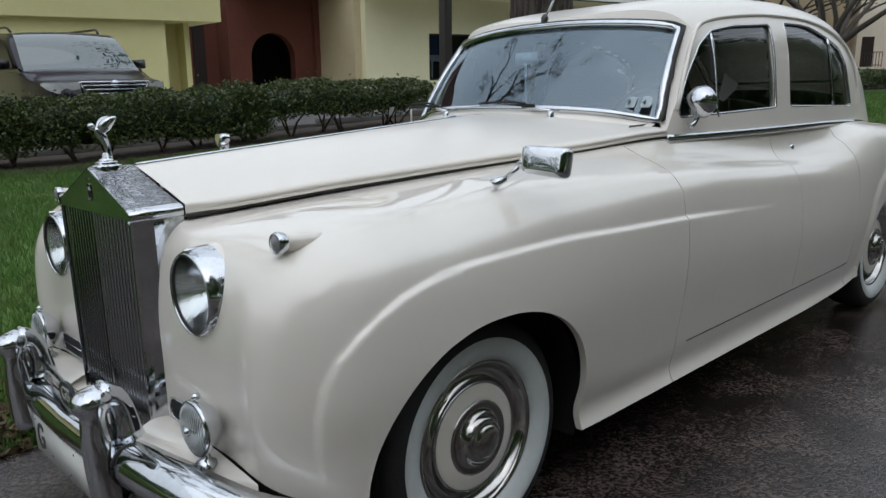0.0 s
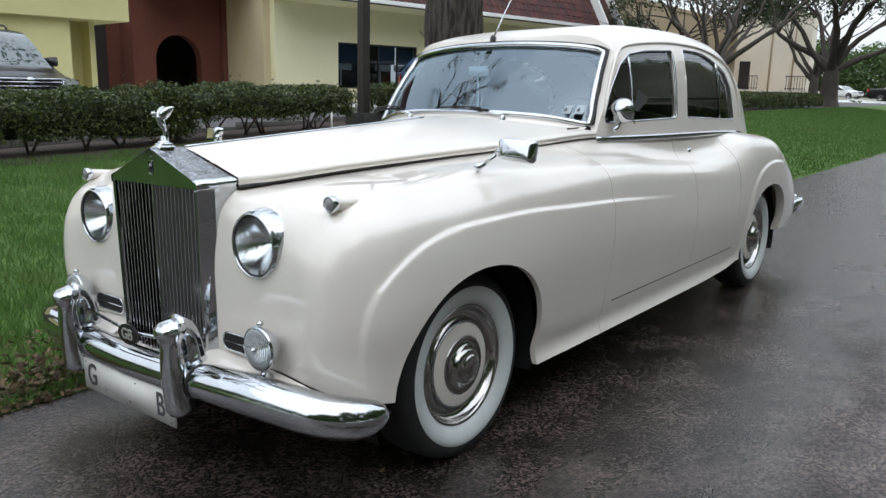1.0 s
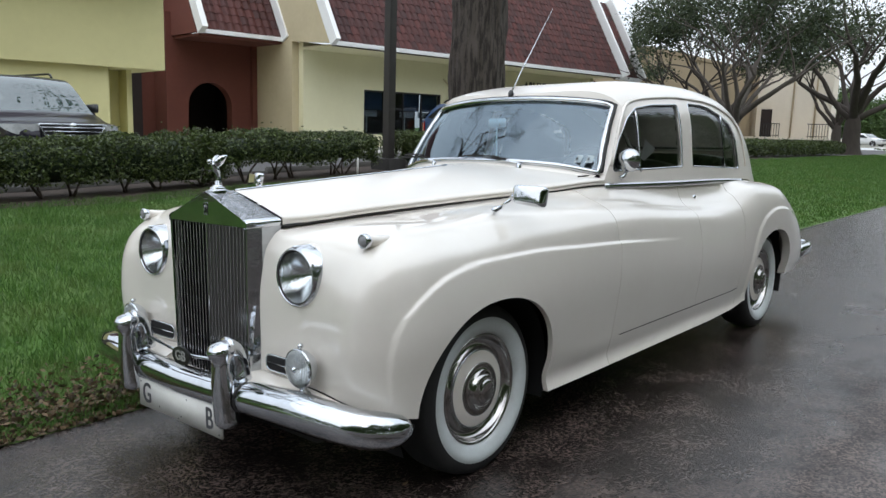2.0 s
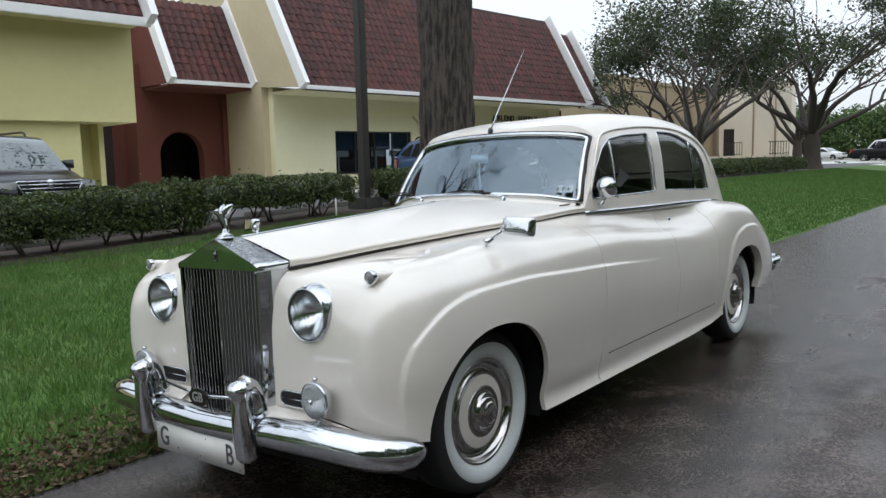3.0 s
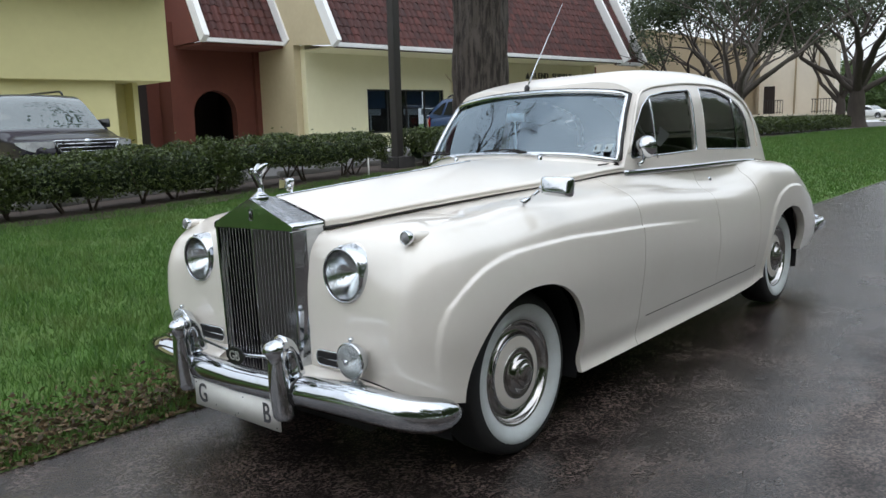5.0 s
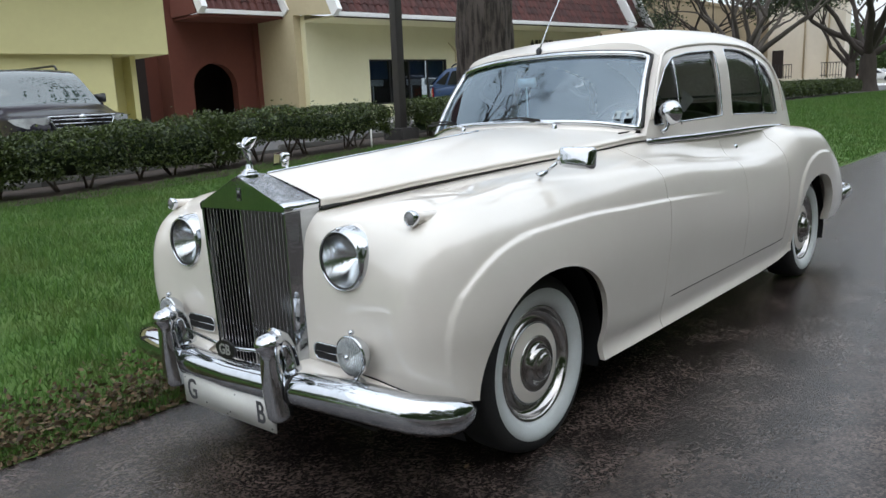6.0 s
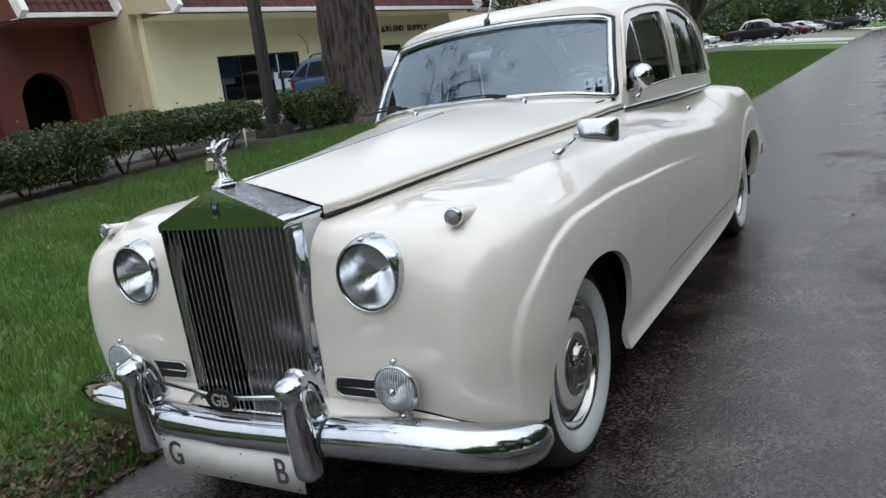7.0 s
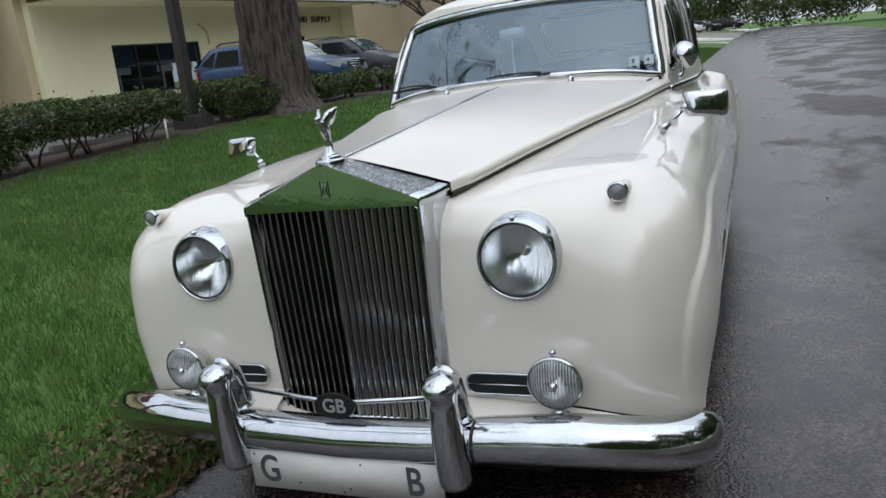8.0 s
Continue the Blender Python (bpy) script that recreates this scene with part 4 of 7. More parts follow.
for side in (1, -1):
    over = new("overrider")
    over.parent = bumper
    over["label"] = "tall chrome overrider with a bulbous head"
    bm = bmesh.new()
    rows = []
    for t in span(0, 1, 0.04):
        z = 0.275 + 0.315 * t
        w = OVER_W(t)
        cap = math.sqrt(max(1 - max((t - 0.88) / 0.12, 0) ** 2, 0.0)) * math.sqrt(max(1 - max((0.10 - t) / 0.10, 0) ** 2, 0.0))
        xf = -0.835 - 0.012 * math.sin(math.pi * t) - OVER_X(t)
        dep = OVER_D(t)
        c = max(cap, 0.02)
        rows.append([(xf + dep * 0.5 - dep * 0.5 * math.cos(a) * c, -side * 0.318 + w * math.sin(a) * c, z) for a in np.linspace(0, 2 * math.pi, 25)[:-1]])
    vs = grid(bm, rows, True)
    bm.faces.new(vs[0])
    bm.faces.new(vs[-1])
    part("overrider_body", bm, M_CHROME, over)
    bm = bmesh.new()
    tube(bm, spline([(-0.80, -side * 0.318, 0.565), (-0.765, -side * 0.318, 0.55), (-0.745, -side * 0.318, 0.50), (-0.74, -side * 0.318, 0.44)], 9), [0.034, 0.033, 0.031, 0.03, 0.03, 0.031, 0.033, 0.036, 0.04], 12)
    part("bracket", bm, M_CHROME, over)
    bm = bmesh.new()
    ringp = [Vector((-0.757 + 0.048 * math.cos(a), -side * 0.368, 0.388 + 0.051 * math.sin(a))) for a in np.linspace(0, 2 * math.pi, 25)]
    tube(bm, ringp, 0.004, 6, caps=False)
    part("packing", bm, M_SEAM, over)
badge = new("country_badge")
badge.parent = bumper
badge["label"] = "black oval badge with silver letters on a tie bar"
bm = bmesh.new()
tube(bm, [(-0.752, -0.285, 0.496), (-0.757, -0.05, 0.474), (-0.757, 0.05, 0.474), (-0.752, 0.285, 0.496)], 0.0065, 10)
part("tie_bar", bm, M_CHROME, badge, "thin chrome tie bar")
bm = bmesh.new()
ov = [(0.057 * math.cos(a), 0.034 * math.sin(a)) for a in np.linspace(0, 2 * math.pi, 41)[:-1]]
vs = grid(bm, [[(-0.766, y, 0.468 + z) for y, z in ov], [(-0.776, y, 0.468 + z) for y, z in ov]], True)
bm.faces.new(vs[1])
bm.faces.new(vs[0])
part("badge_plate", bm, M_DARKPAINT, badge, "black oval plate", smooth=False)


def text_part(name, body, size, m, material, parent, thick=0.001):
    cu = bpy.data.curves.new(name, "FONT")
    cu.body, cu.size, cu.extrude, cu.align_x, cu.align_y = body, size, thick, "CENTER", "CENTER"
    cu.offset = size * 0.012
    tmp = bpy.data.objects.new(name, cu)
    scene.collection.objects.link(tmp)
    me = bpy.data.meshes.new_from_object(tmp.evaluated_get(bpy.context.evaluated_depsgraph_get()))
    bpy.data.objects.remove(tmp)
    me.transform(m)
    me.materials.append(material)
    ob = new(name, me)
    ob.parent = parent
    return ob


FACE_FRONT = Euler((radians(90), 0, radians(-90))).to_matrix().to_4x4()
text_part("letters", "GB", 0.052, Matrix.Translation((-0.7775, 0, 0.468)) @ FACE_FRONT, M_SILVER, badge)
plate = new("front_plate")
plate.parent = bumper
plate["label"] = "white blank plate with the letters G and B at its ends"
bm = bmesh.new()
box(bm, (-0.795, -0.28, 0.226), (-0.787, 0.28, 0.336), 0.003)
part("plate_panel", bm, M_PLATE, plate)
for ch, y in (("G", 0.218), ("B", -0.206)):
    text_part("plate_letter", ch, 0.108, Matrix.Translation((-0.7965, y, 0.283)) @ FACE_FRONT @ Matrix.Diagonal((0.80, 1, 1, 1)), M_LETTER, plate)
bm = bmesh.new()
for y, z in ((0.13, 0.252), (-0.06, 0.320), (-0.02, 0.248), (0.262, 0.325), (-0.262, 0.240), (0.0, 0.237)):
    lathe(bm, [(0.0032, -0.001), (0.003, 0.0012), (0.0, 0.0016)], 8, along_x(-0.795, -y, z))
part("plate_rivet", bm, M_DARK_STEEL, plate, "small rusty rivets")
bm = bmesh.new()
box(bm, (-0.786, -0.2, 0.30), (-0.75, 0.2, 0.36), 0.003)
part("plate_bracket", bm, M_DARK_STEEL, plate)

# wing mirrors
for side in (1, -1):
    mir = new("wing_mirror")
    mir.parent = car
    mir["label"] = "chrome wing mirror on a slanting stalk"
    bm = bmesh.new()
    tube(bm, [(0.125, -side * 0.735, 0.985), (0.14, -side * 0.745, 0.994), (0.155, -side * 0.755, 1.0)], [0.016, 0.012, 0.008], 10)
    tube(bm, [(0.15, -side * 0.752, 0.998), (0.17, -side * 0.80, 1.04)], [0.0065, 0.006], 10)
    tube(bm, [(0.166, -side * 0.792, 1.034), (0.172, -side * 0.805, 1.044), (0.18, -side * 0.815, 1.05)], [0.012, 0.014, 0.012], 10)
    part("stalk", bm, M_CHROME, mir)
    bm = bmesh.new()
    prof = smooth_loop([(-0.064, -0.033), (0.066, -0.046), (0.072, 0.036), (-0.066, 0.042)], 0.02, 5)
    rows = []
    ya = radians(16)
    ti = radians(11)
    fwd, out = Vector((-math.cos(ya) * math.cos(ti), -side * math.sin(ya) * math.cos(ti), math.sin(ti))), Vector((math.sin(ya), -side * math.cos(ya), 0))
    rise = Vector((math.cos(ya) * math.sin(ti), side * math.sin(ya) * math.sin(ti), math.cos(ti)))
    hub = Vector((0.195, -side * 0.858, 1.047))
    for dx, k in ((-0.0270, 0.08), (-0.0266, 0.4), (-0.0255, 0.65), (-0.0232, 0.82), (-0.0195, 0.91), (-0.013, 0.965), (-0.004, 0.99), (0.008, 1.0), (0.014, 0.98)):
        rows.append([hub + fwd * -dx + out * (p[0] * k) + rise * (p[1] * k) for p in prof])
    vs = grid(bm, rows, True)
    bm.faces.new(vs[0])
    part("head", bm, M_CHROME, mir, "chrome mirror shell")
    bm = bmesh.new()
    bm.faces.new([bm.verts.new(hub + fwd * -0.012 + out * (p[0] * 0.96) + rise * (p[1] * 0.96)) for p in prof])
    part("mirror_glass", bm, M_REFLECTOR, mir)
# round mirror at the driver's quarter light
mir = new("door_mirror")
mir.parent = car
mir["label"] = "round chrome door mirror"
bm = bmesh.new()
DM = along_x(1.275, 0.712, 1.165)
lathe(bm, [(0.0, 0.050), (0.02, 0.047), (0.042, 0.034), (0.055, 0.014), (0.060, -0.004), (0.058, -0.012), (0.0, -0.012)], 32, DM)
part("head", bm, M_CHROME, mir)
bm = bmesh.new()
tube(bm, [(1.235, -0.69, 1.075), (1.25, -0.705, 1.09), (1.268, -0.712, 1.12)], [0.014, 0.009, 0.008], 8)
part("stalk", bm, M_CHROME, mir)
# door locks and handles
for side in (1, -1):
    for x in (2.05,):
        bm = bmesh.new()
        K = Matrix.Translation((x, -side * 0.731, 0.946)) @ Euler((radians(90 * side), 0, 0)).to_matrix().to_4x4()
        lathe(bm, [(0.014, -0.015), (0.014, 0.008), (0.010, 0.014), (0.0, 0.015)], 20, K)
        part("door_lock", bm, M_CHROME, car, "round chrome door button")
# wipers
for y, tipy in ((-0.29, 0.06), (0.27, 0.50)):
    wip = new("wiper")
    wip.parent = car
    wip["label"] = "windscreen wiper parked along the glass"
    bm = bmesh.new()
    lathe(bm, [(0.014, -0.02), (0.013, 0.006), (0.008, 0.012), (0.0, 0.013)], 16, Matrix.Translation((0.935, y, 1.135)))
    tube(bm, [(0.935, y, 1.146), (0.936, y + (tipy - y) * 0.2, 1.155), (0.94, y + (tipy - y) * 0.42, 1.162)], [0.0065, 0.0055, 0.003], 8)
    part("arm", bm, M_CHROME, wip, "bright wiper arm")
    bm = bmesh.new()
    tube(bm, [(0.945 + 0.10 * max(0, abs(y + (tipy - y) * f) - 0.28) ** 1.0, y + (tipy - y) * f, 1.164 + 0.005 * math.sin(f * 3)) for f in span(0.25, 1.2, 0.1)], 0.0065, 6)
    tube(bm, [(0.935 + 0.10 * max(0, abs(y + (tipy - y) * f) - 0.28), y + (tipy - y) * f, 1.182 - 0.045 * (f - 0.7) ** 2) for f in span(0.35, 1.05, 0.1)], 0.0045, 6)
    part("blade", bm, M_RUBBER, wip, "black rubber blade")
# aerial on the roof's front edge
aer = new("aerial")
aer.parent = car
aer["label"] = "thin whip aerial above the windscreen"
bm = bmesh.new()
lathe(bm, [(0.016, -0.01), (0.016, 0.012), (0.011, 0.02), (0.006, 0.026)], 16, Matrix.Translation((1.265, 0, 1.508)))
part("aerial_base", bm, M_DARKPAINT, aer)
bm = bmesh.new()
tube(bm, [(1.27, 0, 1.52), (1.35, 0, 1.63), (1.665, 0, 2.018)], [0.006, 0.0032, 0.0014], 8)
part("rod", bm, M_CHROME, aer)
# inside: mirror on a stalk, stickers, a paper slip behind the door glass
bm = bmesh.new()
tube(bm, [(1.16, 0.015, 1.07), (1.15, 0.01, 1.34)], 0.005, 6)
box(bm, (1.145, -0.050, 1.33), (1.16, 0.065, 1.378), 0.005)
part("rear_view_mirror", bm, M_ICE, car, "pale blue mirror back on a thin stalk")
for y0 in (-0.505, -0.565):
    bm = bmesh.new()
    vs = grid(bm, [[(1.100 + 0.73 * (z - 1.17) + 0.12 * (abs(y) - 0.48), y, z) for y in (y0 - 0.042, y0 - 0.004)] for z in (1.152, 1.190)])
    st = part("sticker", bm, M_STICKER, car, "small pale sticker inside the windscreen")
    text_part("sticker_mark", "9" if y0 > -0.55 else "4", 0.028, Matrix.Translation((1.092 + 0.12 * (abs(y0) - 0.48), y0 - 0.02, 1.170)) @ FACE_FRONT @ Euler((radians(-36), 0, 0)).to_matrix().to_4x4(), M_DARKPAINT, st)
bm = bmesh.new()
bm.faces.new([bm.verts.new(p) for p in ((1.495, -0.665, 1.172), (1.615, -0.625, 1.238), (1.674, -0.60, 1.270), (1.742, -0.63, 1.222), (1.70, -0.642, 1.205), (1.535, -0.67, 1.158))])
part("paper_slip", bm, M_PAPER, car, "white paper slip behind the door glass")
# rear bumper
bm = bmesh.new()
tube(bm, spline([(3.95, -0.80, 0.44), (4.2, -0.79, 0.44), (4.36, -0.72, 0.44), (4.42, -0.4, 0.44), (4.44, 0, 0.44), (4.42, 0.4, 0.44), (4.36, 0.72, 0.44), (4.2, 0.79, 0.44), (3.95, 0.80, 0.44)], 40), 0.050, 12, squash=(0.7, 1.0))
part("rear_bumper", bm, M_CHROME, car, "chrome rear bumper")

# ---- ground ----
def random_tint(m, low, high, island=True):
    """Vary a material's colour from piece to piece."""
    n, l = m.node_tree.nodes, m.node_tree.links
    p = n["Principled BSDF"]
    src = n.new("ShaderNodeNewGeometry") if island else n.new("ShaderNodeObjectInfo")
    ramp = n.new("ShaderNodeValToRGB")
    ramp.color_ramp.elements[0].color, ramp.color_ramp.elements[1].color = rgb(low), rgb(high)
    l.new(src.outputs["Random Per Island" if island else "Random"], ramp.inputs[0])
    l.new(ramp.outputs[0], p.inputs["Base Color"])
    return m


def leafy(name, low, high, rough=0.5, through=0.25):
    m = random_tint(mat(name, low, rough), low, high)
    n, l = m.node_tree.nodes, m.node_tree.links
    p = n["Principled BSDF"]
    t = n.new("ShaderNodeBsdfTranslucent")
    l.new(p.inputs["Base Color"].links[0].from_socket, t.inputs["Color"])
    mx = n.new("ShaderNodeMixShader")
    mx.inputs[0].default_value = through
    l.new(p.outputs[0], mx.inputs[1])
    l.new(t.outputs[0], mx.inputs[2])
    l.new(mx.outputs[0], n["Material Output"].inputs["Surface"])
    return m


def asphalt():
    """Small stones in dark binder, broad stains, and damp patches that shine more."""
    m = mat("worn_damp_asphalt", (0.05, 0.048, 0.048), 0.5, bump=0.0)
    n, l = m.node_tree.nodes, m.node_tree.links
    p = n["Principled BSDF"]
    tc = n.new("ShaderNodeTexCoord")

    def noise_at(scale, detail=4.0, stretch=(1, 1, 1), shift=(0, 0, 0), rough=0.5):
        mp = n.new("ShaderNodeMapping")
        mp.inputs["Scale"].default_value, mp.inputs["Location"].default_value = stretch, shift
        l.new(tc.outputs["Object"], mp.inputs["Vector"])
        t = n.new("ShaderNodeTexNoise")
        t.inputs["Scale"].default_value, t.inputs["Detail"].default_value, t.inputs["Roughness"].default_value = scale, detail, rough
        l.new(mp.outputs[0], t.inputs["Vector"])
        return t.outputs["Fac"]

    def ramp(src, p0, p1, c0, c1):
        r = n.new("ShaderNodeValToRGB")
        r.color_ramp.elements[0].position, r.color_ramp.elements[1].position = p0, p1
        r.color_ramp.elements[0].color, r.color_ramp.elements[1].color = rgb(c0), rgb(c1)
        l.new(src, r.inputs[0])
        return r.outputs[0]

    def math_node(op, a, b):
        k = n.new("ShaderNodeMath")
        k.operation = op
        for i, v in enumerate((a, b)):
            if isinstance(v, (int, float)):
                k.inputs[i].default_value = v
            else:
                l.new(v, k.inputs[i])
        return k.outputs[0]

    def times(a, b):
        k = n.new("ShaderNodeMix")
        k.data_type, k.blend_type = "RGBA", "MULTIPLY"
        k.inputs["Factor"].default_value = 1.0
        l.new(a, k.inputs["A"])
        l.new(b, k.inputs["B"])
        return k.outputs["Result"]

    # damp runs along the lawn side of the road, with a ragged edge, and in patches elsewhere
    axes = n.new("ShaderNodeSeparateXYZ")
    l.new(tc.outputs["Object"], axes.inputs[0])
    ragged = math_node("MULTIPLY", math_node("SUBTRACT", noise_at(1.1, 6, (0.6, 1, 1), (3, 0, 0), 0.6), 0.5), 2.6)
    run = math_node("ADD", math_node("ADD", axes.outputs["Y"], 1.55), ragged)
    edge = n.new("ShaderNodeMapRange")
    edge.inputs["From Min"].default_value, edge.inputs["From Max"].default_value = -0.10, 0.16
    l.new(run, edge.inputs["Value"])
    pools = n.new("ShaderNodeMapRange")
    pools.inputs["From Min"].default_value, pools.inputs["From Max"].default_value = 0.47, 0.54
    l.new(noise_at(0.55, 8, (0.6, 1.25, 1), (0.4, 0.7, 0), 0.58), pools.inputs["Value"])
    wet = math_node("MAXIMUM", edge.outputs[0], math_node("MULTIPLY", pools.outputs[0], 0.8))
    stones = n.new("ShaderNodeTexVoronoi")
    stones.inputs["Scale"].default_value = 108
    l.new(tc.outputs["Object"], stones.inputs["Vector"])
    shade = n.new("ShaderNodeSeparateColor")
    l.new(stones.outputs["Color"], shade.inputs[0])
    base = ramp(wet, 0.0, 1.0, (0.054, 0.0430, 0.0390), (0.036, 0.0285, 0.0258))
    speck = ramp(shade.outputs[0], 0.20, 1.0, (0.36, 0.355, 0.355), (2.4, 2.35, 2.3))
    mottle = ramp(noise_at(3.2, 8, rough=0.62), 0.36, 0.64, (0.42, 0.41, 0.41), (1.45, 1.41, 1.38))
    l.new(times(times(base, speck), mottle), p.inputs["Base Color"])
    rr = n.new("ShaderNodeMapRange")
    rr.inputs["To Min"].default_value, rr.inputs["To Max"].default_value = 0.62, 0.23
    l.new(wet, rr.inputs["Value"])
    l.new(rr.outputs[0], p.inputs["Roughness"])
    bp = n.new("ShaderNodeBump")
    bp.inputs["Strength"].default_value, bp.inputs["Distance"].default_value = 0.35, 0.004
    bp.invert = True
    l.new(stones.outputs["Distance"], bp.inputs["Height"])
    l.new(bp.outputs[0], p.inputs["Normal"])
    return m


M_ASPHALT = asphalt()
M_SOIL = mat("turf", (0.055, 0.13, 0.016), 0.95, tint=(0.10, 0.15, 0.035), scale=2.2, amount=0.8, bump=0.9, bump_scale=50)
M_MULCH = mat("bark_mulch", (0.045, 0.030, 0.022), 0.95, tint=(0.09, 0.065, 0.05), scale=6, bump=0.9, bump_scale=40)
M_FARLOT = mat("pale_lot", (0.20, 0.19, 0.155), 0.85, tint=(0.15, 0.16, 0.10), scale=0.3, bump=0.2)
M_LOT = mat("lot_asphalt", (0.06, 0.057, 0.056), 0.65, tint=(0.085, 0.08, 0.076), scale=2, bump=0.4, bump_scale=80)
M_KERB = mat("weathered_kerb", (0.10, 0.095, 0.085), 0.9, tint=(0.06, 0.056, 0.05), scale=4, bump=0.3)
M_CONCRETE = mat("pale_concrete", (0.42, 0.41, 0.38), 0.85, tint=(0.33, 0.32, 0.30), scale=3, bump=0.2)
M_GRASS = leafy("grass_blade", (0.032, 0.095, 0.014), (0.125, 0.235, 0.045), 0.5, 0.3)


def patchy(m, colour, scale, lo, hi):
    """Uneven patches of another colour over the piece-by-piece tint."""
    n, l = m.node_tree.nodes, m.node_tree.links
    src = n["Principled BSDF"].inputs["Base Color"].links[0].from_socket
    goals = [k.to_socket for k in list(src.links)]
    tc, a, r, x = n.new("ShaderNodeTexCoord"), n.new("ShaderNodeTexNoise"), n.new("ShaderNodeMapRange"), n.new("ShaderNodeMix")
    a.inputs["Scale"].default_value, a.inputs["Detail"].default_value = scale, 4
    r.inputs["From Min"].default_value, r.inputs["From Max"].default_value = lo, hi
    x.data_type = "RGBA"
    x.inputs["B"].default_value = rgb(colour)
    l.new(tc.outputs["Object"], a.inputs["Vector"])
    l.new(a.outputs["Fac"], r.inputs["Value"])
    l.new(r.outputs[0], x.inputs["Factor"])
    l.new(src, x.inputs["A"])
    for g in goals:
        l.new(x.outputs["Result"], g)


patchy(M_GRASS, (0.145, 0.19, 0.055), 2.6, 0.48, 0.82)
M_LITTER = random_tint(mat("dead_leaf", (0.10, 0.06, 0.03), 0.8), (0.030, 0.020, 0.010), (0.165, 0.108, 0.052))
M_HEDGE = leafy("hedge_leaf", (0.016, 0.030, 0.007), (0.105, 0.14, 0.036), 0.42, 0.2)
# near-black green for the hedges' inner mass: shade between leaves put into colour
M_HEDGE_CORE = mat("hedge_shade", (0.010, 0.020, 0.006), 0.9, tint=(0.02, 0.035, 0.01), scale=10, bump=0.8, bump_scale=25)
M_TWIG = mat("hedge_twig", (0.075, 0.055, 0.042), 0.9, tint=(0.12, 0.10, 0.08), scale=20, bump=0.5)
M_BARK = mat("grey_bark", (0.092, 0.074, 0.064), 0.9, tint=(0.025, 0.019, 0.016), scale=5, amount=1.0, band=(0.66, 0.84), bump=1.0, bump_scale=18, stretch=(3, 3, 0.5))
M_OAKBARK = mat("oak_bark", (0.12, 0.102, 0.088), 0.9, tint=(0.05, 0.042, 0.036), scale=4, bump=0.8, bump_scale=20, stretch=(2, 2, 0.6))
M_OAKLEAF = leafy("oak_leaf", (0.016, 0.028, 0.011), (0.065, 0.09, 0.034), 0.5, 0.3)
M_DARKBARK = mat("dark_oak_bark", (0.070, 0.056, 0.047), 0.9, tint=(0.032, 0.026, 0.022), scale=4, bump=0.9, bump_scale=20, stretch=(2, 2, 0.6))
M_FARLEAF = leafy("far_leaf", (0.045, 0.085, 0.024), (0.11, 0.17, 0.05), 0.6, 0.25)
SL = math.tan(radians(CAMBER))
LOT_Z = 0.52


def lot_z(x):
    """The parking lot falls gently towards the yellow building."""
    return 0.32 + 0.20 * min(max((x - 3.0) / 5.5, -0.2), 1.0)


def lawn_z(x, y):
    f = min(max((y - 0.85) / 6.3, 0), 1)
    return -0.026 + (lot_z(x) + 0.03) * (f ** 0.9)


def road_z(y):
    return -SL * y if y > -4 else SL * 4 + SL * (y + 4)


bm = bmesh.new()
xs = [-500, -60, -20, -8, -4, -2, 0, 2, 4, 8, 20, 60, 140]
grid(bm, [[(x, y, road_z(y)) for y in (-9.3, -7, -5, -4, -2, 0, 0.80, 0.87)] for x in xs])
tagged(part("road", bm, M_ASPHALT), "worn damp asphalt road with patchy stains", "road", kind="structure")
bm = bmesh.new()
xs = [-900, -60, -20] + [i * 1.0 for i in range(-10, 58, 2)] + [58.1]
grid(bm, [[(x, y, lawn_z(x, y)) for y in (0.83, 0.95, 1.4, 2, 3, 4, 5, 6, 6.9, 7.39)] for x in xs])
tagged(part("lawn", bm, M_SOIL), "mown green lawn rising to the hedge", "lawn", kind="structure")
bm = bmesh.new()
grid(bm, [[(x, y, -0.20) for y in (-900, -60, -9.2)] for x in (-900, -60, 60, 900)])
grid(bm, [[(x, y, LOT_Z - 0.05) for y in (30, 80, 900)] for x in (-900, -60, 60, 900)])
grid(bm, [[(x, y, z) for y, z in ((-9.2, -0.1), (-7.5, 0.12), (-1, 0.12), (8, 0.58), (40, 0.66))] for x in (139, 180, 240, 900)])
tagged(part("ground", bm, M_SOIL), "grassy ground reaching the horizon", "ground", kind="structure")
bm = bmesh.new()
grid(bm, [[(x, y, lawn_z(x, y) + 0.012 if y < 7.4 else lot_z(x) + 0.012) for y in (6.75 + 0.1 * math.sin(x * 1.7), 7.2, 7.45, 8.55)] for x in span(-12, 30, 1.0)])
tagged(part("planting_bed", bm, M_MULCH), "dark mulch bed under the hedge", "bed", kind="structure")
bm = bmesh.new()
grid(bm, [[(x, y, lot_z(x)) for y in (7.38, 12, 14.2)] for x in (-60, -20, 0, 1.9, 3, 4.5, 6, 7.5, 8.5, 20, 47, 58, 70)])
tagged(part("parking_lot", bm, M_LOT), "dark asphalt parking lot", "parking", kind="structure")
bm = bmesh.new()
grid(bm, [[(x, y, lot_z(x)) for y in (14.2, 17, 31)] for x in (-60, -20, 0, 1.9, 3, 4.5, 6, 7.5, 8.5, 20, 47, 58, 70)])
tagged(part("forecourt", bm, M_CONCRETE), "pale concrete forecourt before the buildings", "pavement", kind="structure")
bm = bmesh.new()
for x in span(-12, 28, 2.0)[:-1]:
    box(bm, (x + 0.01, 8.55, lot_z(x + 1) - 0.1), (x + 1.99, 8.70, lot_z(x + 1) + 0.09), 0.02)
